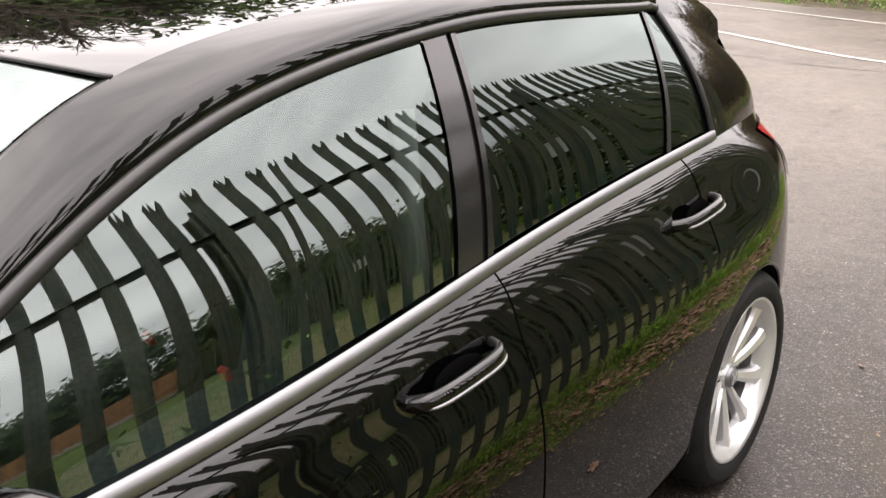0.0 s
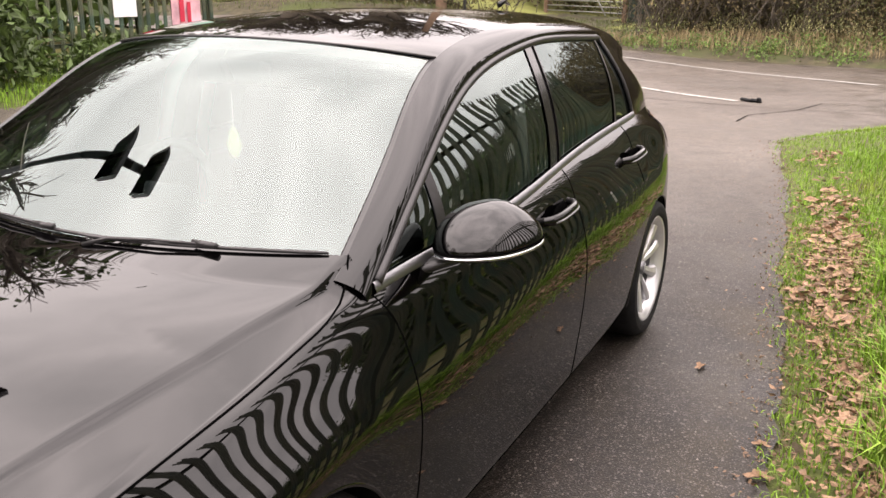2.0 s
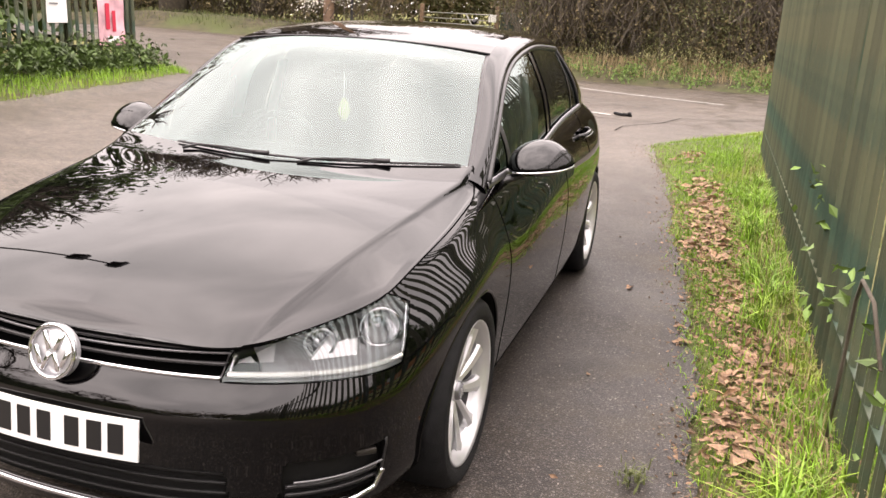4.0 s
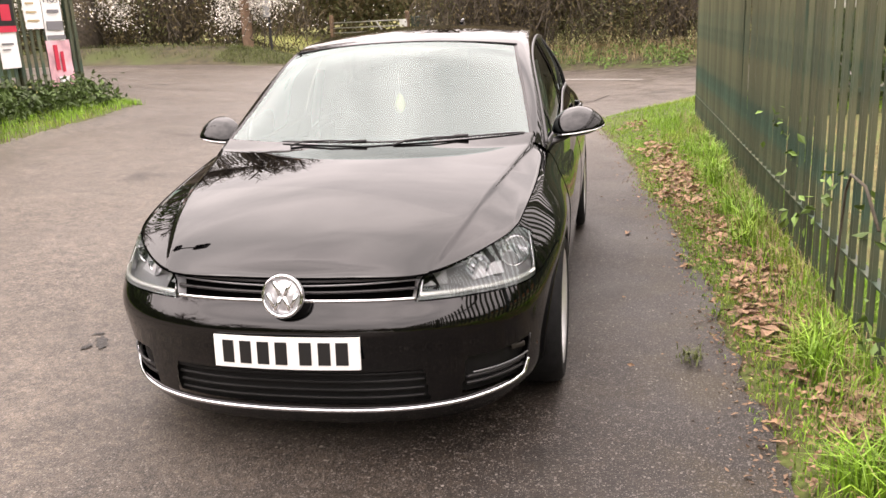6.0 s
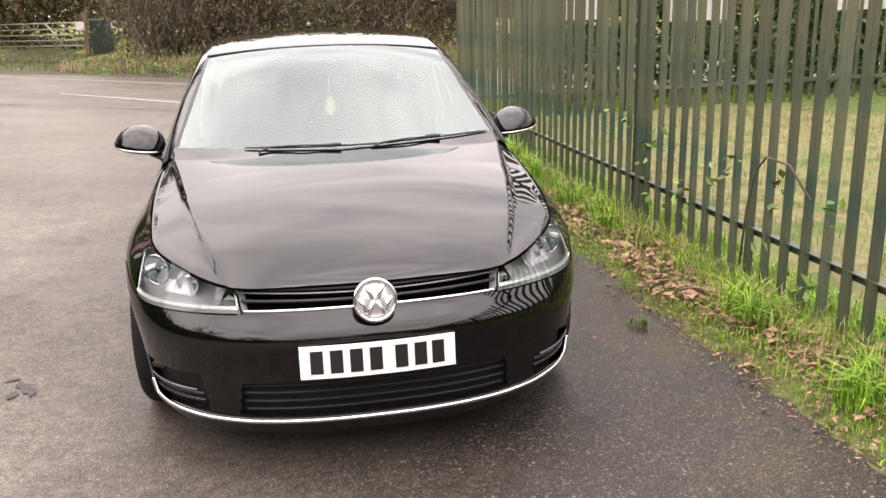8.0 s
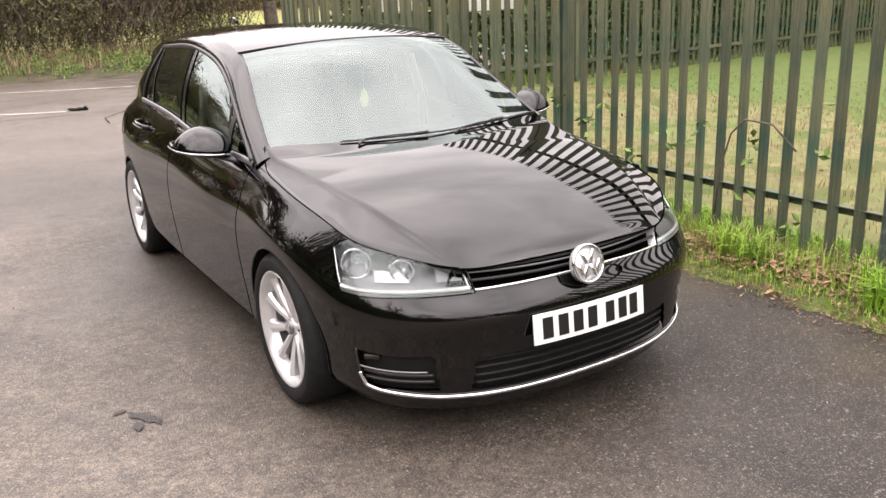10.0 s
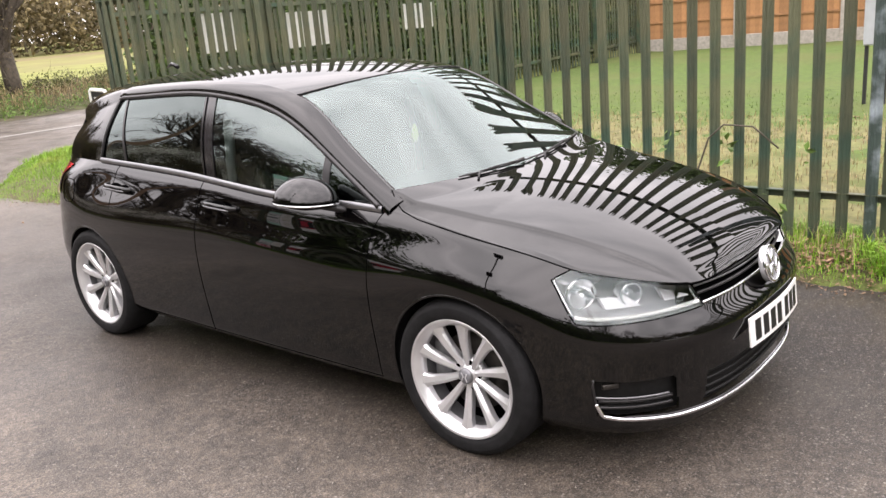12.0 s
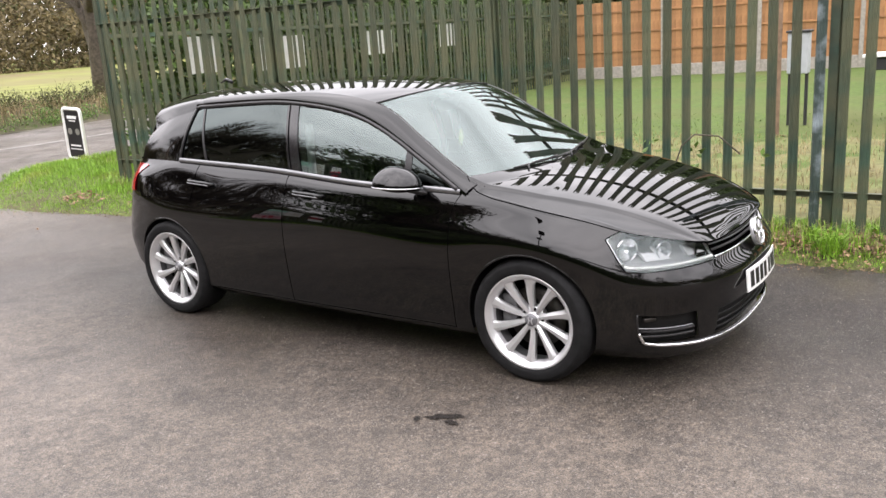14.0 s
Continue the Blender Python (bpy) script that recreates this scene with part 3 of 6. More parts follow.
def panel(name, s0, s1, p0, p1, mat, side, label="", holes=(), cut=True, ds=0.012, dp=0.012, parent=None):
    """A panel of the skin, with the wheel arches and other openings cut out of it."""
    s = np.linspace(s0, s1, max(3, int((s1 - s0) / ds)))
    p = np.linspace(p0, p1, max(3, int((p1 - p0) / dp)))
    g = skin(s, p)
    n, m = len(s), len(p)
    cen = 0.25 * (g[:-1, :-1] + g[1:, :-1] + g[1:, 1:] + g[:-1, 1:])
    gone = np.zeros((n - 1, m - 1), bool)
    flat = g.reshape(-1, 3).copy()
    if cut:
        for wy, wz in WHEELS:
            hole = (np.hypot(cen[..., 1] - wy, cen[..., 2] - wz) < ARCH) & (cen[..., 0] > 0.5)
            near = hole & ~gone
            gone |= hole
            edge = set()
            for i, j in zip(*np.nonzero(near)):
                for a, b in ((i, j), (i + 1, j), (i, j + 1), (i + 1, j + 1)):
                    around = [(a - 1, b - 1), (a, b - 1), (a - 1, b), (a, b)]
                    if any(0 <= q < n - 1 and 0 <= r < m - 1 and not hole[q, r] for q, r in around):
                        edge.add(a * m + b)
            for k in edge:
                d = np.array((flat[k][1] - wy, flat[k][2] - wz))
                d *= ARCH / (np.linalg.norm(d) + 1e-9)
                flat[k][1:] = wy + d[0], wz + d[1]
    sm, pm = 0.5 * (s[:-1] + s[1:]), 0.5 * (p[:-1] + p[1:])
    for test in holes:
        gone |= np.array([[test(a, b) for b in pm] for a in sm])
    if side < 0:
        flat[:, 0] *= -1
    faces = grid_faces(n, m, lambda i, j: not gone[i, j], flip=side > 0)
    v, f = tidy(flat, [q[::-1] for q in faces])
    return link_mesh(name, v, f, mat, parent or car, label)


S_LAMP_IN, S_FENDER, S_DOOR, S_BPIL, S_REAR, S_TAIL = 0.435, s_at(-1.70), s_at(-0.885), s_at(0.255), s_at(1.06), s_at(1.72)
S_LAMP_LOW, S_LAMP_HIGH = s_at(-1.815), s_at(-1.69, 6)
P_SILL = 0.085


def lamp_hole(s, p):
    if p < PK[5]:
        return False
    q = (p - PK[5]) / (PK[7] - PK[5])
    inner = S_LAMP_IN + 0.09 * q
    outer = S_LAMP_LOW + (S_LAMP_HIGH - S_LAMP_LOW) * min(1, q / 0.55) - max(0, q - 0.55) * 0.16
    return inner < s < outer


def grille_hole(s, p):
    return p > PK[5] + 0.006 and s < S_LAMP_IN + 0.005 + 0.09 * (p - PK[5]) / (PK[7] - PK[5])


def intake_hole(s, p):
    return 0.115 < p < 0.235 and s < 0.47 + 0.2 * (0.2 - p)


def fog_hole(s, p):
    return 0.125 < p < 0.262 and 0.60 + 0.1 * (p - 0.12) < s < 0.905


for side in (1, -1):
    panel("front_bumper", 0, S_FENDER, PK[0], PK[7], PAINT, side, "", (lamp_hole, grille_hole, intake_hole, fog_hole), ds=0.008, dp=0.008)
    panel("front_wing", S_FENDER, S_DOOR, PK[0], PK[7], PAINT, side, "", (lamp_hole,), ds=0.009, dp=0.009)
    front_door = panel("front_door", S_DOOR, S_BPIL, P_SILL, PK[7], PAINT, side)
    rear_door = panel("rear_door", S_BPIL, S_REAR, P_SILL, PK[7], PAINT, side, ds=0.010, dp=0.010)
    panel("sill", S_DOOR, S_REAR, PK[0], P_SILL, PAINT, side)
    panel("rear_quarter", S_REAR, S_TAIL, PK[0], PK[7], PAINT, side, ds=0.009, dp=0.009)
    panel("rear_bumper", S_TAIL, SK[-1], PK[0], PK[7], PAINT, side)

    def lay(pts):
        q = np.array(pts, float)
        q[:, 0] *= side
        return q

    def on_skin(pairs, steps=40, push=0.0):
        """A line on the skin through (s, p) pairs."""
        u = np.linspace(0, len(pairs) - 1, steps)
        a = np.interp(u, range(len(pairs)), [q[0] for q in pairs])
        b = np.interp(u, range(len(pairs)), [q[1] for q in pairs])
        g = np.array([skin([i], [j])[0, 0] for i, j in zip(a, b)])
        if push:
            g[:, 0] += push
        return lay(g)

    for name, pairs in (("front_door_gap", [(S_DOOR, PK[7]), (S_DOOR, P_SILL)]), ("centre_door_gap", [(S_BPIL, PK[7]), (S_BPIL, P_SILL)]),
                        ("rear_door_gap", [(S_REAR, PK[7]), (S_REAR, PK[6]), (S_REAR, 0.50)]), ("sill_gap", [(S_DOOR, P_SILL), (s_at(0.93), P_SILL)]),
                        ("bumper_gap", [(S_LAMP_LOW + 0.015, PK[5] + 0.002), (s_at(-1.60), 0.545), (s_at(-1.55), 0.53)])):
        tube(name, on_skin(pairs), 0.0019, SHUT, car, n=6)
    # wheel arch lips and liners
    for wy, wz in WHEELS:
        lip, ang = [], np.linspace(-0.25, math.pi + 0.25, 60)
        for a in ang:
            y, z = wy + ARCH * math.cos(a), wz + ARCH * math.sin(a)
            ss = np.linspace(s_at(y) - 0.02, s_at(y) + 0.02, 5)
            pp = np.interp(z, skin([s_at(y)], np.linspace(0, PK[7], 60))[0][:, 2], np.linspace(0, PK[7], 60))
            lip.append((skin([s_at(y)], [pp])[0, 0][0] - 0.004, y, z))
        tube("wheel_arch_lip", lay(lip), 0.006, PAINT, car, n=8)
        v, f = [], []
        for i, a in enumerate(ang):
            for x in (0.885, 0.5):
                v.append((side * min(x, lip[i][0]), wy + (ARCH + 0.003) * math.cos(a), wz + (ARCH + 0.003) * math.sin(a)))
        link_mesh("wheel_arch_liner", v, grid_faces(len(ang), 2), PLASTIC, car)
        disc = [(side * 0.52, wy, wz)] + [(side * 0.52, wy + 0.36 * math.cos(a), wz + 0.36 * math.sin(a)) for a in ang]
        link_mesh("inner_wing", disc, [(0, i, i + 1) for i in range(1, len(ang))], PLASTIC, car)

# roof edge, keyed along the belt line
UB = [s_at(-0.965, 7), s_at(-0.62, 7), s_at(-0.2, 7), s_at(0.1, 7), s_at(0.55, 7), s_at(1.0, 7), s_at(1.25, 7), s_at(1.50, 7), s_at(1.71, 7)]
EDGE = np.array([(0.738, -0.99, 0.958), (0.664, -0.63, 1.166), (0.594, -0.275, 1.354), (0.572, 0.10, 1.411), (0.566, 0.55, 1.420), (0.545, 1.08, 1.400),
                 (0.537, 1.22, 1.386), (0.525, 1.47, 1.354), (0.515, 1.67, 1.312)])
TOPLINE = np.array([(0.790, -0.95, 0.905), (0.728, -0.60, 1.105), (0.655, -0.17, 1.292), (0.633, 0.21, 1.353), (0.618, 0.62, 1.364), (0.596, 1.12, 1.342),
                    (0.588, 1.205, 1.332), (0.592, 1.45, 1.275), (0.575, 1.67, 1.20)])
UK = np.array([0, 0.4, 0.85, 1.2, 1.65, 2.1, 2.4, 2.65, 2.85])
V_TOP = 0.86


def belt(u):
    return mirror_spline(RINGS[7], np.interp(u, UK, UB))


def edge(u):
    return natural(UK, EDGE, u)


def cabin(u, v):
    """The cabin's side: glazing from the belt (v = 0) to V_TOP, and above it the rounded roof rail to the roof edge (v = 1)."""
    a, t, b = belt(u), natural(UK, TOPLINE, u), edge(u)
    v = np.atleast_1d(v)
    w = np.clip(v / V_TOP, 0, 1)[None, :, None]
    k = np.clip((v - V_TOP) / (1 - V_TOP), 0, 1)[None, :, None]
    rise_ = np.concatenate([k, k, k ** 0.5], -1)
    g = a[:, None] * (1 - w) + t[:, None] * w + (b - t)[:, None] * rise_
    full_ = np.clip(u / 0.9, 0, 1)[:, None]
    g[..., 0] += (0.027 * np.sin(math.pi * w[..., 0]) + 0.010 * np.sin(math.pi * k[..., 0] ** 0.5)) * full_
    g[..., 2] += 0.004 * np.sin(math.pi * k[..., 0]) * full_
    return g


def cabin_patch(name, u0, u1, v0, v1, mat, side, inset=0.0, label="", parent=None, lift=(0, 0), n=None):
    u, v = np.linspace(u0, u1, n or max(4, int((u1 - u0) / 0.02))), np.linspace(v0, v1, 22)
    g = cabin(u, v)
    g[..., 0] -= inset
    pts = g.reshape(-1, 3)
    if side < 0:
        pts[:, 0] *= -1
    return link_mesh(name, pts, grid_faces(len(u), len(v), flip=side < 0), mat, parent or car, label)


U_SAIL, U_B0, U_B1, U_Q0, U_Q1, U_END = 0.40, 1.255, 1.36, 2.08, 2.105, 2.40


for side in (1, -1):
    cabin_patch("roof_rail", 0.0, U_END, V_TOP, 1.0, PAINT, side)
    cabin_patch("rear_pillar", U_END, UK[-1], 0.0, 1.0, PAINT, side)
    cabin_patch("sail_window", 0.10, U_SAIL, 0.02, V_TOP, DARKGLASS, side, 0.004)
    cabin_patch("mirror_pillar_trim", U_SAIL, U_SAIL + 0.045, 0.0, V_TOP, TRIM, side)
    cabin_patch("pillar_foot", 0.0, 0.10, 0.0, V_TOP, PAINT, side)
    cabin_patch("front_window", U_SAIL + 0.045, U_B0, 0.0, V_TOP, SIDEGLASS, side, 0.005)
    cabin_patch("centre_pillar", U_B0, U_B1, 0.0, V_TOP, GLOSSFILM, side)
    cabin_patch("rear_window", U_B1, U_Q0, 0.0, V_TOP, DARKGLASS, side, 0.005)
    cabin_patch("quarter_pillar_trim", U_Q0, U_Q1, 0.0, V_TOP, TRIM, side)
    cabin_patch("quarter_window", U_Q1, U_END, 0.0, V_TOP, DARKGLASS, side, 0.005)
    u = np.linspace(0.06, U_END, 120)
    flip = np.array((side, 1, 1))
    top = cabin(u, [V_TOP])[:, 0]
    tube("window_seal", (top + (0.001, 0, 0)) * flip, 0.012, TRIM, car, n=8)
    low = cabin(u, [0.015])[:, 0]
    strip = np.stack([low + (0.001, 0, 0.020), low + (0.0065, 0, 0.019), low + (0.013, 0, -0.001), low + (0.007, 0, -0.008)], 0)
    link_mesh("waist_moulding", (strip * flip).reshape(-1, 3), grid_faces(4, len(u), flip=side > 0), SATIN, car, "satin bright waist strip below the windows")
    back = cabin(np.array([U_END]), np.linspace(0, V_TOP, 20))[0]
    tube("window_seal", (back + (0.003, 0, 0)) * flip, 0.0075, TRIM, car, n=8)
    for uu in (U_B0 + 0.08,):
        mid = cabin(np.array([uu]), np.linspace(0, V_TOP, 20))[0]
        tube("door_frame_gap", (mid + (0.002, 0, 0)) * flip, 0.003, SHUT, car, n=6)


def across(line, n, bow, crown):
    """Rows of points from a line on one side to its mirror image, bowed forwards and upwards in the middle."""
    q = np.linspace(-1, 1, n)
    rows = []
    for k, pt in enumerate(line):
        bulge = 1 - np.abs(q) ** 2.2
        rows.append(np.stack([pt[0] * q, pt[1] - bow[k] * bulge, pt[2] + crown[k] * bulge], -1))
    return np.array(rows)


def sweep(name, g, mat, label="", flip=False):
    return link_mesh(name, g.reshape(-1, 3), grid_faces(g.shape[0], g.shape[1], flip=flip), mat, car, label)


ur = np.linspace(UK[2], UK[-1], 70)
re = edge(ur)
sweep("roof", across(re, 61, np.interp(re[:, 1], [-0.3, 0.3, 1.2, 1.8], [0.10, 0.03, -0.02, -0.10]), np.interp(re[:, 1], [-0.3, 0.2, 1.0, 1.8], [0.032, 0.034, 0.040, 0.07])), PAINT)
uw = np.linspace(0.0, UK[2], 40)
we = edge(uw)
we_low = we[:1] + (we[:1] - we[4:5]) * np.linspace(0.35, 0.05, 6)[:, None]
wbow, wcrown = np.interp(uw, [0, UK[2]], [0.075, 0.10]), np.interp(uw, [0, UK[2]], [0.018, 0.038])
w_in = we.copy()
w_in[:, 0] -= 0.016
w_all = np.concatenate([we_low - (0.016, 0, 0), w_in])
sweep("windscreen", across(w_all, 61, np.concatenate([np.full(6, wbow[0]), wbow]), np.concatenate([np.full(6, wcrown[0]), wcrown])), WSCREEN, "tilted windscreen reflecting a bright cloudy sky", True)
for side in (1, -1):
    pillar = np.stack([we * (side, 1, 1), w_in * (side, 1, 1) + (0, 0, -0.002)], 1)
    sweep("windscreen_seal", pillar, TRIM, flip=side > 0)
top_row = across(we[-1:], 61, wbow[-1:], wcrown[-1:])[0]
tube("windscreen_header_seal", top_row + (0, -0.003, 0.0), 0.0035, TRIM, car, n=8)
# tailgate
ub = np.linspace(0, 1, 40)
tg0, tg1 = edge(np.array([UK[-1]]))[0], belt(np.array([UK[-1]]))[0]
tl = tg0[None] * (1 - ub)[:, None] + tg1[None] * ub[:, None]
sweep("tailgate", across(tl, 41, np.interp(ub, [0, 1], [-0.10, -0.11]), np.interp(ub, [0, 1], [0.07, -0.01])), PAINT)
tg2 = tl + (-0.06, 0.004, 0)
sweep("tailgate_window", across(tg2[3:30], 41, np.full(27, -0.112), np.interp(np.linspace(0, 1, 27), [0, 1], [0.064, 0.0])), DARKGLASS)
spo = across(edge(np.array([UK[-1]])), 31, [-0.10], [0.07])[0]
spv = np.stack([spo + (0, -0.06, 0.012), spo + (0, 0.01, 0.006), spo + (0, 0.045, -0.012), spo + (0, 0.04, -0.03), spo + (0, 0.0, -0.045)], 0)
spv[..., 0] *= 0.97
sweep("roof_spoiler", spv, PAINT)
for side in (1, -1):
    sl, pl = np.linspace(s_at(1.64, 6), s_at(1.64, 6) + 0.34, 24), np.linspace(0.53, 0.72, 14)
    g = skin(sl, pl) + (0.006, 0.006, 0)
    g[..., 0] *= side
    link_mesh("tail_lamp", g.reshape(-1, 3), grid_faces(24, 14, flip=side < 0), RED, car, "red wraparound tail lamp")

# bonnet
H_CORNER = SK[4]
s_side = np.linspace(H_CORNER, s_at(-0.91, 7), 60)
NB = 200
s_front = np.linspace(0, H_CORNER, NB)
right_edge, front_edge = mirror_spline(RINGS[7], s_side), mirror_spline(RINGS[7], s_front)
q = np.linspace(0, 1, 60)
mid = np.stack([0 * q, -2.105 + 1.045 * q, natural([0, 0.08, 0.25, 0.5, 0.75, 1], [0.682, 0.737, 0.820, 0.899, 0.948, 0.974], q)], -1)
rear_q = np.linspace(0, 1, NB)
rear_edge = np.stack([right_edge[-1][0] * rear_q, -1.06 + (right_edge[-1][1] + 1.06) * rear_q ** 2, np.minimum(0.974 + 0.022 * rear_q, right_edge[-1][2] + 1.25 * (1 - rear_q))], -1)
U, V = np.linspace(0, 1, NB)[:, None, None], q[None, :, None]
coons = ((1 - U) * mid[None] + U * right_edge[None] + (1 - V) * front_edge[:, None] + V * rear_edge[:, None]
         - (1 - U) * (1 - V) * mid[0] - U * (1 - V) * right_edge[0] - (1 - U) * V * mid[-1] - U * V * right_edge[-1])
# the crease: a flat middle, and flanks that fall away to the shut line
bx, by = coons[..., 0], coons[..., 1]
rim_x = np.where(by > right_edge[0][1], np.interp(by, right_edge[:, 1], right_edge[:, 0]), np.interp(by, front_edge[:, 1], front_edge[:, 0]))
line_x = np.interp(by, [-2.07, -1.95, -1.8, -1.5, -1.2, -1.03], [0.474, 0.514, 0.562, 0.632, 0.685, 0.720])
gap = np.maximum(rim_x - line_x, 0.02)
rim_z = np.where(by > right_edge[0][1], np.interp(by, right_edge[:, 1], right_edge[:, 2]), np.interp(by, front_edge[:, 1], front_edge[:, 2]))
centre_z = np.interp(by, mid[:, 1], mid[:, 2]) + 0.09 * np.maximum(by + 1.06, 0)
sag = np.interp(by, [-1.32, -0.95], [0.095, 0.02])
crown_z = centre_z - sag * bx ** 2
crease_z = centre_z - sag * line_x ** 2
flank_z = crease_z + (rim_z - crease_z) * (bx - line_x) / gap
shaped = 0.5 * (crown_z + flank_z - np.sqrt((crown_z - flank_z) ** 2 + 0.000003))
front_y = np.interp(bx, front_edge[:, 0], front_edge[:, 1])
ease = np.clip((by - front_y) / 0.30, 0, 1)
ease = (1 - (1 - ease) ** 2) * np.clip((1 - q[None]) / 0.1, 0, 1) * np.clip((1 - np.linspace(0, 1, NB)[:, None]) / 0.02, 0, 1)
coons[..., 2] += (shaped - coons[..., 2]) * ease
# a narrow step along the crease, fading out towards the shut line
step = np.clip((bx - line_x) / 0.013, 0, 1) * np.clip((rim_x - bx) / (0.8 * gap), 0, 1)
coons[..., 2] -= 0.0075 * step * np.clip((by - front_y) / 0.08, 0, 1) * np.clip((1 - q[None]) / 0.04, 0, 1)
full = np.concatenate([coons[::-1] * (-1, 1, 1), coons[1:]], 0)
# the shut line follows the bonnet's edge and turns in to the foot of the windscreen
turn_in = np.clip((right_edge[:, 1] + 1.13) / (right_edge[-1][1] + 1.13), 0, 1) ** 2
col = (1 - (1 - 0.729 / coons[-1, -1, 0]) * turn_in) * (NB - 1)
gap_line = np.array([coons[int(c), k] + (coons[min(int(c) + 1, NB - 1), k] - coons[int(c), k]) * (c % 1) for k, c in enumerate(col)])
bonnet = sweep("bonnet", full, PAINT, "glossy black bonnet reflecting sky and fence")
for side in (1, -1):
    tube("bonnet_gap", (gap_line + (0.001, 0, 0.001)) * (side, 1, 1), 0.0024, SHUT, car, n=6)
    tube("bonnet_lip_gap", (front_edge + (0, -0.001, -0.004)) * (side, 1, 1), 0.0032, SHUT, car, n=6)
# cowl under the wipers
cow = np.stack([np.concatenate([rear_edge[::-1] * (-1, 1, 1), rear_edge[1:]], 0) + (0, -0.01, -0.012),
                np.concatenate([rear_edge[::-1] * (-1, 1, 1), rear_edge[1:]], 0) * (0.99, 1, 1) + (0, 0.05, -0.02)], 0)
sweep("scuttle_panel", cow, PLASTIC)


def place(bm_func, name, mat, m, label="", smooth_it=True, parent=None):
    bm = bmesh.new()
    bm_func(bm)
    bmesh.ops.transform(bm, matrix=m, verts=bm.verts)
    return part(name, bm, mat, parent or car, label, smooth_it)


# grille, intakes and bright strips
def lane(s0, s1, p, n, push):
    """A line along the nose from one side to the other at height p, pushed out of the skin."""
    s = np.linspace(s0, s1, n)
    g = np.array([skin([a], [p])[0, 0] for a in s])
    d = np.stack([np.gradient(g[:, 1]), -np.gradient(g[:, 0])], -1)
    d /= np.linalg.norm(d, axis=1)[:, None] + 1e-9
    g[:, 0] -= d[:, 0] * -push
    g[:, 1] -= d[:, 1] * -push
    return np.concatenate([g[::-1] * (-1, 1, 1), g[1:]], 0)


def band(name, s1, p0, p1, push, mat, label="", rows=6, s0=0.0):
    lines = np.stack([lane(s0, s1, p, 40, push) for p in np.linspace(p0, p1, rows)], 0)
    return sweep(name, lines, mat, label)


band("grille_backing", S_LAMP_IN + 0.1, PK[5] - 0.01, PK[7], -0.035, SHUT)
band("lower_intake_backing", 0.52, 0.10, 0.25, -0.03, PLASTIC)
for p, r, m_, nm in ((PK[5] + 0.055, 0.006, TRIM, "grille_bar"), (PK[5] + 0.105, 0.004, SATIN, "grille_bar"), (PK[5] + 0.15, 0.006, TRIM, "grille_bar")):
    tube(nm, lane(0, S_LAMP_IN - 0.005 + 0.45 * (p - PK[5]), p, 40, -0.012), r, m_, car, n=8)
tube("grille_chrome_strip", lane(0, S_LAMP_IN, PK[5] + 0.012, 40, -0.002), 0.0065, CHROME, car, "thin chrome strip under the grille", n=8)
for p in (0.135, 0.165, 0.195, 0.222):
    tube("intake_slat", lane(0, 0.47, p, 40, -0.014), 0.0055, PLASTIC, car, n=6)
for side in (1, -1):
    flip = np.array((side, 1, 1))
    sp, pp_ = np.linspace(0.585, 0.92, 40), np.linspace(0.115, 0.27, 10)
    g = skin(sp, pp_)
    d = np.stack([np.gradient(g[:, 0, 1]), -np.gradient(g[:, 0, 0])], -1)
    d /= np.linalg.norm(d, axis=1)[:, None]
    back = g.copy()
    back[..., 0] -= 0.03 * d[:, None, 0]
    back[..., 1] -= 0.03 * d[:, None, 1]
    back[..., :2] = np.where(True, back[..., :2], 0)
    link_mesh("fog_recess", (back * flip).reshape(-1, 3), grid_faces(40, 10), PLASTIC, car)
    for p in (0.155, 0.18):
        ln = np.array([skin([a], [p])[0, 0] for a in np.linspace(0.62, 0.895, 30)])
        tube("fog_slat", (ln - np.stack([d[::1][:30, 0] * 0.012, d[:30, 1] * 0.012, np.zeros(30)], -1)) * flip, 0.006, TRIM, car, n=6)
    ln = np.array([skin([a], [0.198])[0, 0] for a in np.linspace(0.64, 0.905, 40)])
    tube("fog_trim_strip", ln * flip, 0.0035, SATIN, car, n=6)
    rim = [skin([a], [b])[0, 0] for a, b in [(0.905, 0.262), (0.908, 0.24), (0.905, 0.20), (0.90, 0.15), (0.88, 0.118)]]
    tube("fog_trim_strip", np.array(rim) * flip, 0.004, TRIM, car, n=6)
    fc = skin([0.845], [0.237])[0, 0]
    fm = Matrix.Translation((fc[0] * side - 0.012 * side, fc[1] + 0.012, fc[2])) @ Euler((radians(90), 0, radians(42 * side))).to_matrix().to_4x4()
    place(lambda bm: box(bm, (0.06, 0.02, 0.02), None, 0.006, 2), "fog_lamp", IRON, fm)
chrome_s = np.concatenate([np.linspace(0, 0.88, 70), np.linspace(0.885, 0.905, 12)])
g = np.array([skin([a], [float(np.interp(a, [0, 0.45, 0.6, 0.82, 0.882, 0.905], [0.088, 0.088, 0.092, 0.112, 0.125, 0.175]))])[0, 0] for a in chrome_s]) + (0, -0.004, 0)
g[:, 0] += 0.003 * np.clip(g[:, 0] / 0.7, 0, 1)
tube("lower_chrome_strip", np.concatenate([g[::-1] * (-1, 1, 1), g[1:]], 0), 0.008, CHROME, car, "bright chrome strip along the lower bumper", n=8)

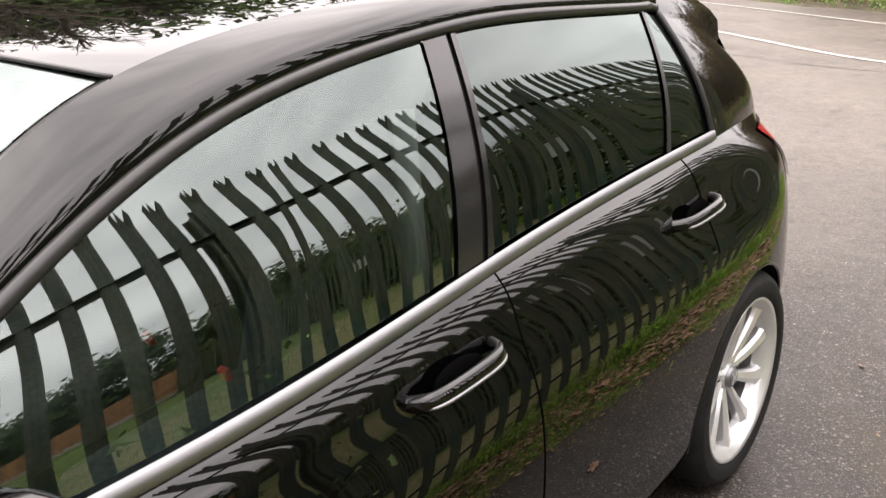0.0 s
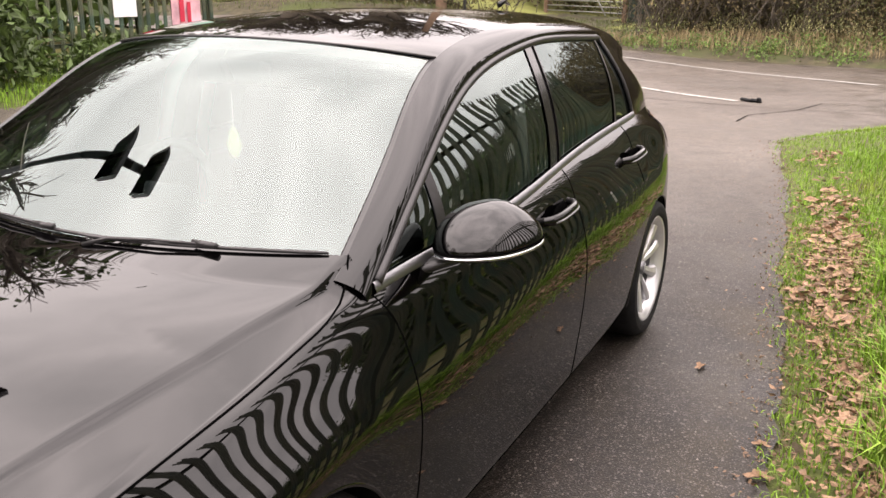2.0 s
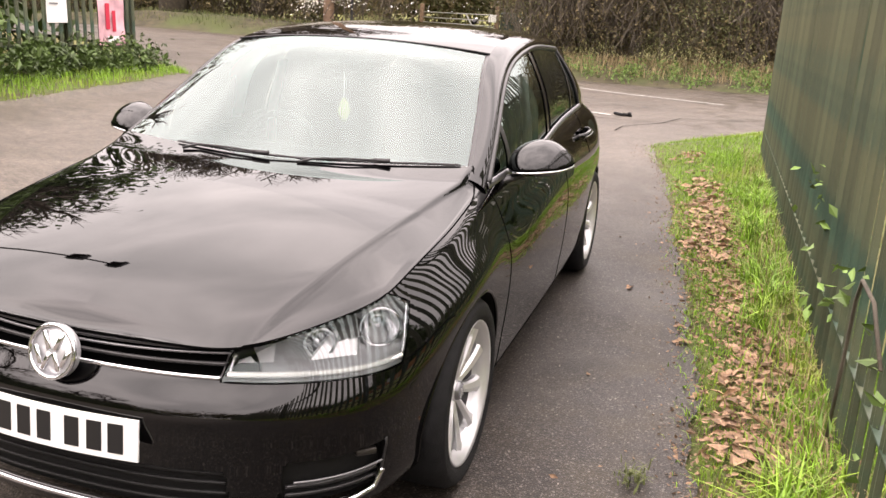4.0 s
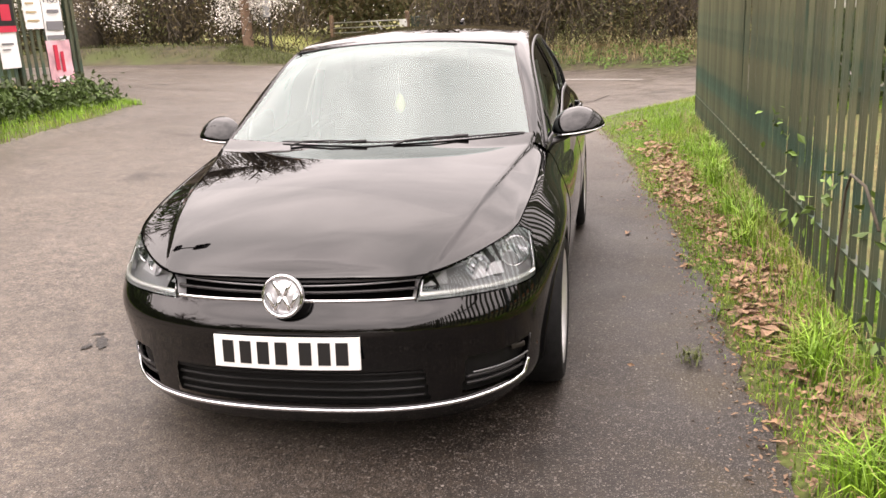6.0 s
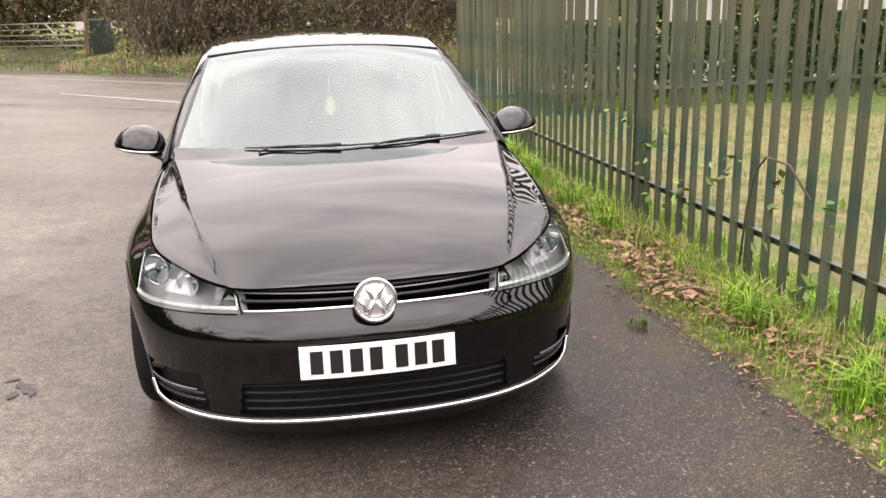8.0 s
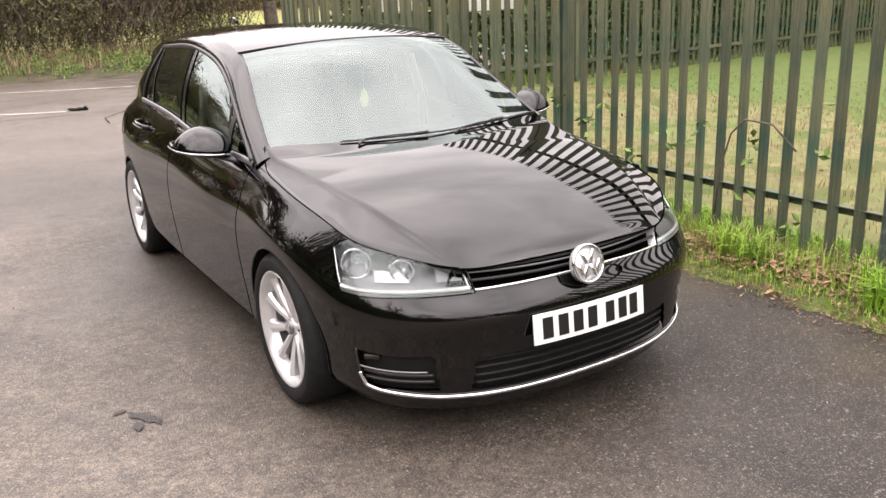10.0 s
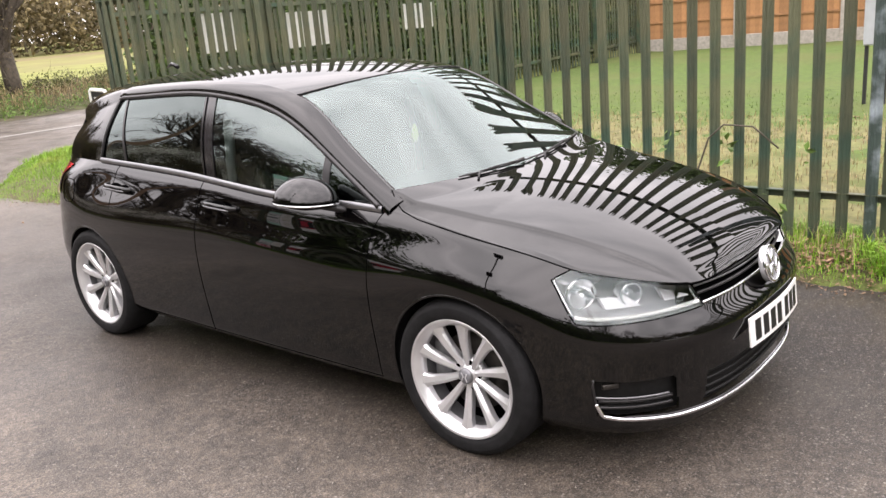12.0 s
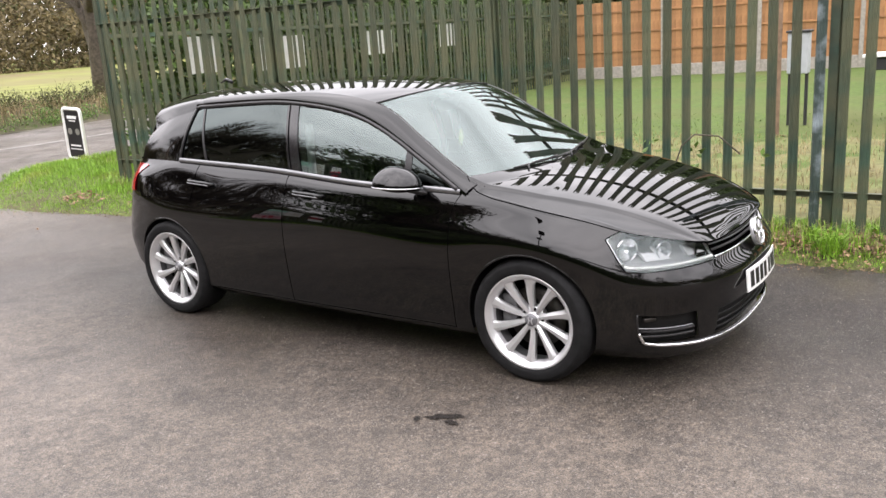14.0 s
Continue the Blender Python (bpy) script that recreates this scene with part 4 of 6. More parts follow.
# badge and number plate
badge = Matrix.Translation((0, -2.165, 0.637)) @ Euler((radians(90 - 14), 0, 0)).to_matrix().to_4x4()
place(lambda bm: rod(bm, 0.07, 0.066, 0.02, None, 48), "badge", LAMPGREY, badge, "round chrome and black badge")
v, f = tube_points([(0.068 * math.cos(a), 0.068 * math.sin(a), 0.012) for a in np.linspace(0, 2 * math.pi, 48, endpoint=False)], 0.006, 8, True)
link_mesh("badge_ring", [badge @ Vector(p) for p in v], f, CHROME, car)
for x, y, ang in ((-0.019, 0.026, 24), (0.019, 0.026, -24), (-0.016, -0.026, -24), (0.016, -0.026, 24), (-0.042, -0.014, 24), (0.042, -0.014, -24)):
    place(lambda bm: box(bm, (0.014, 0.052, 0.006), None, 0.002), "badge_bar", CHROME, badge @ pose(x, y, 0.013, 0, 0, ang))
plate = Matrix.Translation((0, -2.212, 0.450)) @ Euler((radians(90 - 5), 0, 0)).to_matrix().to_4x4()
def bowed(x):
    return -0.30 * x * x


px = np.linspace(-0.26, 0.26, 27)
loop = [(-0.0555, 0.003), (0.0555, 0.003), (0.0555, -0.003), (-0.0555, -0.003), (-0.0555, 0.003)]
plate_v = [plate @ Vector((x, y, z + bowed(x))) for x in px for y, z in loop]
plate_ob = link_mesh("number_plate", plate_v, grid_faces(27, 5, flip=True) + [(0, 1, 2, 3), (133, 132, 131, 130)], WHITE, car, "white number plate with dark bars", False)
for x in (-0.205, -0.14, -0.075, -0.01, 0.075, 0.14, 0.2):
    place(lambda bm: box(bm, (0.042, 0.078, 0.002)), "plate_bar", BLACKINK, plate @ pose(x, 0, 0.0041 + bowed(x), 0, math.degrees(0.6 * x), 0), "", False, plate_ob)


# headlamps
def lamp_outline():
    lo = [(a, PK[5] + 0.001) for a in np.linspace(S_LAMP_IN, S_LAMP_LOW, 22)]
    rear = [(S_LAMP_LOW + (S_LAMP_HIGH - S_LAMP_LOW) * t, PK[5] + (PK[7] - PK[5]) * 0.55 * t) for t in np.linspace(0, 1, 8)[1:]]
    rear += [(S_LAMP_HIGH - 0.07 * t, PK[5] + (PK[7] - PK[5]) * (0.55 + 0.45 * t)) for t in np.linspace(0, 1, 6)[1:]]
    hi = [(a, PK[7]) for a in np.linspace(S_LAMP_HIGH - 0.07, S_LAMP_IN + 0.09, 22)[1:]]
    inner = [(S_LAMP_IN + 0.09 - 0.09 * t, PK[7] + (PK[5] - PK[7]) * t) for t in np.linspace(0, 1, 6)[1:-1]]
    return lo + rear + hi + inner


for side in (1, -1):
    flip = np.array((side, 1, 1))
    headlamp = new("headlamp")
    headlamp.parent = car
    headlamp["label"] = "clear headlamp with chrome reflectors"
    rim = np.array([skin([a], [b])[0, 0] for a, b in lamp_outline()])
    tube("lamp_seal", rim * flip, 0.0032, SHUT, headlamp, n=8, closed=True)
    rows, back = [], []
    for b in np.linspace(0, 1, 16):
        lo = S_LAMP_IN + 0.09 * b
        hi = S_LAMP_LOW + (S_LAMP_HIGH - S_LAMP_LOW) * min(1, b / 0.55) - max(0, b - 0.55) * 0.16
        line = np.array([skin([a], [PK[5] + (PK[7] - PK[5]) * b])[0, 0] for a in np.linspace(lo, hi, 40)])
        rows.append(line + (0.002, -0.002, 0.001))
        deep = line.copy()
        bump = math.sin(math.pi * min(1, max(0, b))) * np.sin(np.linspace(0, math.pi, 40)) ** 0.5
        deep[:, 0] -= 0.02 + 0.05 * bump
        deep[:, 1] += 0.03 + 0.09 * bump
        back.append(deep)
    rows, back = np.array(rows), np.array(back)
    link_mesh("lens", (rows * flip).reshape(-1, 3), grid_faces(16, 40, flip=side > 0), LENS, headlamp, "clear lamp lens")
    link_mesh("housing", (back * flip).reshape(-1, 3), grid_faces(16, 40, flip=side > 0), LAMPGREY, headlamp)
    for a, b in ((rows[0], back[0]), (rows[-1], back[-1]), (rows[:, 0], back[:, 0]), (rows[:, -1], back[:, -1])):
        ss = np.stack([a, b], 0)
        link_mesh("surround", (ss * flip).reshape(-1, 3), grid_faces(2, ss.shape[1]), LAMPGREY, headlamp)
    # slim bright bezels at the ends of the lens
    for line_, r_ in ((rows[1:-4, -2] * 0.8 + back[1:-4, -2] * 0.2, 0.004), (rows[1:8, 1] * 0.8 + back[1:8, 1] * 0.2, 0.004)):
        tube("bezel", line_ * flip, r_, LAMPCHROME, headlamp, n=8)
    # two reflector bowls and the running-light strip
    for fr, b, r in ((0.77, 0.52, 0.054), (0.43, 0.58, 0.040)):
        c = 0.62 * rows[int(b * 15), int(fr * 39)] + 0.38 * back[int(b * 15), int(fr * 39)]
        cm = Matrix.Translation((c[0] * side, c[1] + 0.005, c[2] - 0.004)) @ Euler((0, 0, radians((-90 + 32) if side > 0 else (-90 - 32)))).to_matrix().to_4x4()
        prof = [(r, 0.0), (r * 0.97, -0.006), (r * 0.8, -0.03), (r * 0.5, -0.048), (r * 0.2, -0.055), (0.012, -0.03), (0.0, -0.022)]
        revolve("reflector", [(q_, x_) for q_, x_ in prof], LAMPCHROME, headlamp, "", 32, cm)
        revolve("reflector_ring", [(r + 0.004, -0.004), (r + 0.004, 0.006), (r - 0.003, 0.006), (r - 0.003, -0.004)], CHROME, headlamp, "", 32, cm)
    strip = np.array([0.75 * rows[1][k] + 0.25 * back[1][k] for k in range(1, 39)]) + (0, 0, 0.006)
    tube("running_light_strip", strip * flip, 0.0085, WHITE, headlamp, "pale running light strip", n=8)
    shroud = np.array([[rows[j, k] * 0.45 + back[j, k] * 0.55 for k in range(20, 27)] for j in range(6, 15)])
    link_mesh("shroud", (shroud * flip).reshape(-1, 3), grid_faces(9, 7, flip=side > 0), TRIM, headlamp, "dark shroud inside the lamp")
    wedge = np.array([rows[3, 26] * 0.4 + back[3, 26] * 0.6, rows[3, 16] * 0.4 + back[3, 16] * 0.6, rows[10, 21] * 0.3 + back[10, 21] * 0.7, rows[9, 25] * 0.3 + back[9, 25] * 0.7]) * flip
    link_mesh("reflector_wedge", np.concatenate([wedge, wedge + np.array((-0.01 * side, 0.02, 0))]), [(0, 1, 2, 3), (7, 6, 5, 4), (0, 4, 5, 1), (1, 5, 6, 2), (2, 6, 7, 3), (3, 7, 4, 0)], LAMPPALE, headlamp, smooth=False)
    wedge2 = np.array([rows[3, 9] * 0.4 + back[3, 9] * 0.6, rows[4, 2] * 0.7 + back[4, 2] * 0.3, rows[8, 8] * 0.4 + back[8, 8] * 0.6]) * flip
    link_mesh("reflector_wedge", np.concatenate([wedge2, wedge2 + np.array((-0.01 * side, 0.02, 0))]), [(0, 1, 2), (5, 4, 3), (0, 3, 4, 1), (1, 4, 5, 2), (2, 5, 3, 0)], LAMPPALE, headlamp, smooth=False)


# fuel flap on the rear quarter
flap = []
for a in np.linspace(0, 2 * math.pi, 40, endpoint=False):
    cx, cz = abs(math.cos(a)) ** 0.6 * math.copysign(1, math.cos(a)), abs(math.sin(a)) ** 0.6 * math.copysign(1, math.sin(a))
    flap.append(skin([s_at(1.53 + 0.075 * cx)], [0.565 + 0.065 * cz])[0, 0])
tube("fuel_flap_gap", np.array(flap) * (-1, 1, 1), 0.0026, SHUT, car, n=6, closed=True)


# wheels
def build_wheel(side):
    wheel = new("wheel")
    wheel.parent = car
    wheel["label"] = "ten-spoke silver alloy wheel with black tyre"
    m = Matrix.Diagonal((side, 1, 1, 1))
    R = 0.317
    prof = [(0.236, -0.10), (0.240, -0.112), (0.258, -0.118), (0.285, -0.117), (0.304, -0.106), (0.314, -0.088), (R, -0.055), (R + 0.0005, 0.0), (R, 0.055), (0.314, 0.088),
            (0.304, 0.106), (0.292, 0.114), (0.289, 0.1165), (0.285, 0.117), (0.262, 0.119), (0.248, 0.114), (0.240, 0.107), (0.236, 0.10)]
    revolve("tyre", prof, RUBBER, wheel, "black low-profile tyre", 72, m)
    revolve("barrel", [(0.232, -0.10), (0.215, -0.08), (0.210, 0.02), (0.212, 0.058)], BARREL, wheel, "", 72, m)
    rim = [(0.208, 0.055), (0.216, 0.080), (0.225, 0.092), (0.236, 0.102), (0.243, 0.109), (0.240, 0.113), (0.231, 0.107), (0.222, 0.096), (0.212, 0.088), (0.207, 0.070)]
    revolve("rim", rim, ALLOY, wheel, "silver alloy rim", 72, m)
    hub = [(0.0, 0.066), (0.030, 0.067), (0.034, 0.064), (0.040, 0.056), (0.046, 0.050), (0.062, 0.050), (0.070, 0.040), (0.07, 0.02), (0.06, -0.02)]
    revolve("hub", hub, ALLOY, wheel, "", 40, m)
    revolve("centre_cap", [(0.0, 0.080), (0.026, 0.079), (0.031, 0.076), (0.033, 0.060)], SATIN, wheel, "", 32, m)
    revolve("cap_disc", [(0.0, 0.0815), (0.0265, 0.0805), (0.027, 0.078)], INKGREY, wheel, "", 32, m)
    for bx_, bz_, turn_ in ((-0.008, 0.006, 24), (0.008, 0.006, -24), (-0.009, -0.009, -20), (0.009, -0.009, 20)):
        bm = bmesh.new()
        box(bm, (0.003, 0.0045, 0.021), Matrix.Translation((side * 0.082, bx_, bz_)) @ Matrix.Rotation(radians(turn_), 4, "X"), 0.001)
        part("cap_bar", bm, ALLOY, wheel)
    revolve("brake_disc", [(0.156, 0.0), (0.156, 0.012), (0.06, 0.012), (0.06, 0.0)], IRON, wheel, "", 40, m)
    bm = bmesh.new()
    box(bm, (0.05, 0.085, 0.16), Matrix.Translation((side * 0.008, 0.14 if side > 0 else 0.14, 0.02)), 0.012, 2)
    part("brake_caliper", bm, BARREL, wheel)
    # added black disc in place of the deep shade behind the spokes
    revolve("wheel_shade_disc", [(0.212, -0.012), (0.02, -0.012)], SHUT, wheel, "", 32, m)
    spoke = bpy.data.meshes.new("spoke")
    # a tapered bar, narrow at the hub and broad at the rim: a lit face on one side of a raised ridge, a falling face on the other
    sec = []
    for t in np.linspace(0, 1, 11):
        r = 0.038 + t * 0.180
        w = 0.0125 + 0.013 * t ** 1.1 + 0.010 * max(0, t - 0.82) / 0.18
        x = 0.058 + 0.030 * t ** 1.6 + 0.008 * math.sin(math.pi * t)
        off = 0.004 * math.sin(math.pi * t)
        sec.append([(x - 0.034, -w * 0.75 + off, r), (x - 0.012, -w + off, r), (x - 0.001, -w * 0.72 + off, r), (x + 0.004, w * 0.25 + off, r), (x - 0.005, w * 0.95 + off, r), (x - 0.034, w * 0.75 + off, r)])
    pts = [(p[0] * side, p[1], p[2]) for row in sec for p in row]
    faces = []
    for i in range(10):
        for j in range(6):
            k = (j + 1) % 6
            fq = (i * 6 + j, i * 6 + k, (i + 1) * 6 + k, (i + 1) * 6 + j)
            faces.append(fq if side > 0 else fq[::-1])
    spoke.from_pydata(pts, [], faces)
    spoke.materials.append(ALLOY)
    for i in range(10):
        ob = new("spoke", spoke)
        ob.parent = wheel
        ob.rotation_euler = (2 * math.pi * i / 10, 0, 0)
    bolt = bpy.data.meshes.new("wheel_bolt")
    bm = bmesh.new()
    rod(bm, 0.009, 0.008, 0.012, Matrix.Rotation(radians(90), 4, "Y"), 8)
    bm.to_mesh(bolt)
    bm.free()
    bolt.materials.append(SHUT)
    for i in range(5):
        a = 2 * math.pi * (i + 0.4) / 5
        ob = new("wheel_bolt", bolt)
        ob.parent = wheel
        ob.location = (side * 0.052, 0.054 * math.cos(a), 0.054 * math.sin(a))
    return wheel


for side in (1, -1):
    front = build_wheel(side)
    front.matrix_local = pose(side * 0.765, -1.318, 0.317, 2, 0, 0)
    rear = copy_thing(front, pose(side * 0.762, 1.318, 0.317, -3, 0, 0))

# door handles
for side in (1, -1):
    for door, y0, base in (("front", 0.07, 0.875), ("rear", 0.985, 0.897)):
        xs = 0.852 if door == "front" else 0.834
        handle = np.array([(xs - 0.016, y0 - 0.105, base - 0.012), (xs + 0.006, y0 - 0.095, base - 0.008), (xs + 0.024, y0 - 0.07, base - 0.002), (xs + 0.030, y0, base + 0.004),
                           (xs + 0.026, y0 + 0.06, base + 0.006), (xs + 0.012, y0 + 0.088, base + 0.008), (xs - 0.014, y0 + 0.1, base + 0.008)])
        u = np.linspace(0, 6, 40)
        h = natural(range(7), handle, u)
        v, f = tube_points(h, np.interp(u, [0, 1.5, 4, 6], [0.010, 0.012, 0.0125, 0.010]), 10)
        v = [((c[0] - 0.0) * side, c[1], c[2] + 0.35 * (c[2] - hz)) for c, hz in zip(v, np.repeat(h[:, 2], 10))]
        link_mesh(f"{door}_door_handle", v, f, PAINT, car, "black door handle with bright edge")
        tube(f"{door}_handle_strip", (h + (0.0125, 0, -0.004)) * (side, 1, 1), 0.0032, SATIN, car, n=6)
        # flattened black ball paints the shade of the recess behind the handle
        bm = bmesh.new()
        bmesh.ops.create_uvsphere(bm, u_segments=20, v_segments=12, radius=1)
        bmesh.ops.transform(bm, matrix=Matrix.Translation((side * (xs - 0.0), y0, base - 0.002)) @ Matrix.Diagonal((0.012, 0.06, 0.028, 1)), verts=bm.verts)
        part(f"{door}_handle_cup_shade", bm, SHUT, car, smooth=True)

# door mirrors
for side in (1, -1):
    mirror = new("door_mirror")
    mirror.parent = car
    mirror["label"] = "black door mirror with slim repeater strip"
    bm = bmesh.new()
    bmesh.ops.create_uvsphere(bm, u_segments=56, v_segments=36, radius=1)
    for vtx in bm.verts:
        x, y, z = vtx.co
        px = math.copysign(abs(x) ** 0.8, x)
        # a flat, slightly rising foot, a high rounded back that falls to a point at the outer end
        if z > 0:
            pz = 0.096 * math.copysign(abs(z) ** 0.9, z) * (1 - 0.42 * max(0, px) ** 1.6 - 0.05 * max(0, -px))
        else:
            pz = 0.036 * z * (1 - 0.35 * max(0, px) ** 2)
        py = math.copysign(abs(y) ** 0.85, y) * (0.098 if y < 0 else 0.045) * (1 - 0.25 * max(0, px) ** 2)
        vtx.co = (0.128 * px, py + 0.035 * max(0, z) + 0.03 * max(0, px) ** 2, pz + 0.014 * px)
    bmesh.ops.transform(bm, matrix=Matrix.Translation((side * 0.918, -0.63, 0.970)) @ Matrix.Diagonal((side, 1, 1, 1)) @ Euler((0, 0, radians(20))).to_matrix().to_4x4(), verts=bm.verts)
    if side < 0:
        bmesh.ops.reverse_faces(bm, faces=bm.faces)
    part("mirror_cap", bm, PAINT, mirror, smooth=True)
    strip, split = [], []
    c_, s_ = math.cos(radians(20)), math.sin(radians(20))
    for a in np.linspace(-0.2, 2.7, 40):
        cx_, sy_ = math.copysign(abs(math.cos(a)) ** 0.8, math.cos(a)), abs(math.sin(a)) ** 0.85 * math.copysign(1, math.sin(a))
        lx = 0.129 * cx_
        ly = -0.0985 * sy_ * (1 - 0.25 * max(0, cx_) ** 2) + 0.03 * max(0, cx_) ** 2
        for line_, grow_, dz_ in ((strip, 0.985, -0.010), (split, 1.0, 0.0)):
            line_.append((side * (0.918 + grow_ * (lx * c_ - ly * s_)), -0.63 + grow_ * (lx * s_ + ly * c_), 0.970 + 0.014 * cx_ + dz_))
    tube("repeater_strip", strip, 0.0048, CHROME, mirror, "slim bright repeater strip", n=6)
    tube("mirror_split", split, 0.0025, SHUT, mirror, n=6)
    foot = natural([0, 1, 2], [(0.765, -0.70, 0.90), (0.80, -0.69, 0.915), (0.86, -0.655, 0.935)], np.linspace(0, 2, 12))
    v, f = tube_points(foot * (side, 1, 1), np.linspace(0.034, 0.026, 12), 12)
    v = [(c[0], c[1], q_[2] + (c[2] - q_[2]) * 0.5) for c, q_ in zip(v, np.repeat(foot, 12, 0))]
    link_mesh("mirror_foot", v, f, TRIM, mirror)
    bm = bmesh.new()
    bmesh.ops.create_circle(bm, cap_ends=True, segments=28, radius=1)
    bmesh.ops.transform(bm, matrix=Matrix.Translation((side * 0.912, -0.583, 0.998)) @ Euler((radians(90), 0, radians(20 * side))).to_matrix().to_4x4() @ Matrix.Diagonal((0.105, 0.05, 1, 1)), verts=bm.verts)
    part("mirror_glass", bm, CHROME, mirror)

# wipers, lying on the glass along the rear edge of the bonnet
def glass_at(x, y):
    ys, zs = [], []
    for k in range(len(w_in)):
        b = 1 - min(1, abs(x) / w_in[k][0]) ** 2.2
        ys.append(w_in[k][1] - wbow[k] * b)
        zs.append(w_in[k][2] + wcrown[k] * b)
    return np.array((x, y, float(np.interp(y, ys, zs))))


def rear_y(x):
    return float(np.interp(abs(x), rear_edge[:, 0], rear_edge[:, 1]))


for x0, x1, d0, d1 in ((-0.42, 0.27, -0.004, -0.006), (0.08, 0.69, -0.008, 0.002)):
    wiper = new("wiper")
    wiper.parent = car
    xs = np.linspace(x0, x1, 26)
    blade = np.array([glass_at(x, rear_y(x) + np.interp(x, [x0, x1], [d0, d1])) + (0, -0.004, 0.008) for x in xs])
    tube("blade", blade, np.interp(xs, [x0, x0 + 0.03, x1 - 0.03, x1], [0.003, 0.0045, 0.0045, 0.003]), TRIM, wiper, n=6)
    mid_ = blade[14] + (0, -0.002, 0.006)
    low = blade[4] + (0, -0.009, 0.004)
    tube("arm", [low + (-0.05, -0.03, -0.015), low, 0.5 * low + 0.5 * mid_ + (0, -0.004, 0.004), mid_], [0.006, 0.0045, 0.0035, 0.0035], TRIM, wiper, n=8)
    tube("joint", [mid_ + (-0.035, 0, -0.001), mid_ + (0.03, 0, 0.001)], 0.008, TRIM, wiper, n=8)
ant = [(0, 1.50, 1.455), (0, 1.56, 1.475), (0, 1.62, 1.452)]
tube("roof_aerial", ant, [0.014, 0.012, 0.004], PAINT, car, n=10)

# cabin
bm = bmesh.new()
box(bm, (1.44, 2.9, 0.04), pose(0, 0.35, 0.33))
box(bm, (0.04, 2.3, 0.5), pose(0.74, 0.2, 0.62))
box(bm, (0.04, 2.3, 0.5), pose(-0.74, 0.2, 0.62))
box(bm, (1.4, 0.04, 0.6), pose(0, -0.95, 0.62))
box(bm, (1.1, 0.04, 0.6), pose(0, 1.6, 0.62))
box(bm, (1.1, 0.4, 0.03), pose(0, 1.4, 0.93))
box(bm, (1.3, 3.2, 0.03), pose(0, 0.0, 0.22))
part("cabin_lining", bm, CABIN, car)
dash = np.array([[(x, -0.97 + 0.02 * abs(x), 0.90), (x, -0.80, 0.955 + 0.012 * math.cos(3 * x)), (x, -0.62, 0.95), (x, -0.5, 0.90), (x, -0.46, 0.8), (x, -0.55, 0.6), (x, -0.6, 0.4)] for x in np.linspace(-0.72, 0.72, 30)])
sweep("dashboard", dash, CABIN)
sw = Matrix.Translation((-0.36, -0.36, 0.86)) @ Euler((radians(68), 0, 0)).to_matrix().to_4x4()
v, f = tube_points([(0.185 * math.cos(a), 0.185 * math.sin(a), 0) for a in np.linspace(0, 2 * math.pi, 40, endpoint=False)], 0.016, 10, True)
link_mesh("steering_wheel", [sw @ Vector(p) for p in v], f, CABIN, car)
place(lambda bm: box(bm, (0.2, 0.1, 0.05), None, 0.02, 2), "steering_boss", CABIN, sw)
roof_in = across(re - (0.02, 0, 0.03), 21, np.interp(re[:, 1], [-0.3, 0.3, 1.2, 1.8], [0.10, 0.03, -0.02, -0.10]), np.interp(re[:, 1], [-0.3, 0.2, 1.0, 1.8], [0.032, 0.034, 0.040, 0.07]))
sweep("headliner", roof_in, HEADLINER)


def cushion(name, size, m, bevel=0.05):
    bm = bmesh.new()
    box(bm, size, None, bevel, 3)
    bmesh.ops.transform(bm, matrix=m, verts=bm.verts)
    return part(name, bm, FABRIC, car, smooth=True)


for x in (-0.36, 0.36):
    cushion("front_seat", (0.5, 0.5, 0.16), pose(x, -0.02, 0.52, 6, 0, 0))
    cushion("front_seat_back", (0.48, 0.14, 0.62), pose(x, 0.29, 0.84, -16, 0, 0))
    cushion("headrest", (0.27, 0.1, 0.18), pose(x, 0.40, 1.24, -12, 0, 0), 0.04)
    # the strap's white colour stands in for daylight falling on it
    tube("belt_strap", [(x * 1.76, 0.20, 1.24), (x * 1.90, 0.165, 0.98), (x * 1.90, 0.15, 0.5)], 0.024, NOTICE, car, "seat belt strap whitened to stand in for light on it", n=6)
    cushion("rear_headrest", (0.24, 0.09, 0.15), pose(x, 1.16, 1.1, -14, 0, 0), 0.035)
    place(lambda bm: box(bm, (0.03, 0.02, 0.05), None, 0.005), "belt_buckle", REDPLASTIC, pose(x * 0.42, 0.12, 0.62, 20, 0, 0), "red seat belt button", False)
cushion("rear_bench", (1.25, 0.5, 0.16), pose(0, 0.85, 0.52, 6, 0, 0))
cushion("rear_bench_back", (1.25, 0.14, 0.6), pose(0, 1.13, 0.8, -20, 0, 0))
place(lambda bm: box(bm, (0.25, 0.045, 0.07), None, 0.018, 2), "rear_view_mirror", CABIN, pose(-0.03, -0.38, 1.29, -12, 0, 0))
tube("mirror_stem", [(0, -0.46, 1.33), (0, -0.43, 1.27)], 0.012, CABIN, car, n=8)
tube("freshener_string", [(0.0, -0.43, 1.24), (0.0, -0.43, 1.135)], 0.0015, NOTICE, car, n=4)
bm = bmesh.new()
bmesh.ops.create_uvsphere(bm, u_segments=16, v_segments=10, radius=1)
for vtx in bm.verts:
    k = 1 - 0.35 * max(0, vtx.co.z)
    vtx.co = (vtx.co.x * 0.026 * k * (1 + 0.12 * math.sin(14 * vtx.co.z)), vtx.co.y * 0.004, vtx.co.z * 0.048)
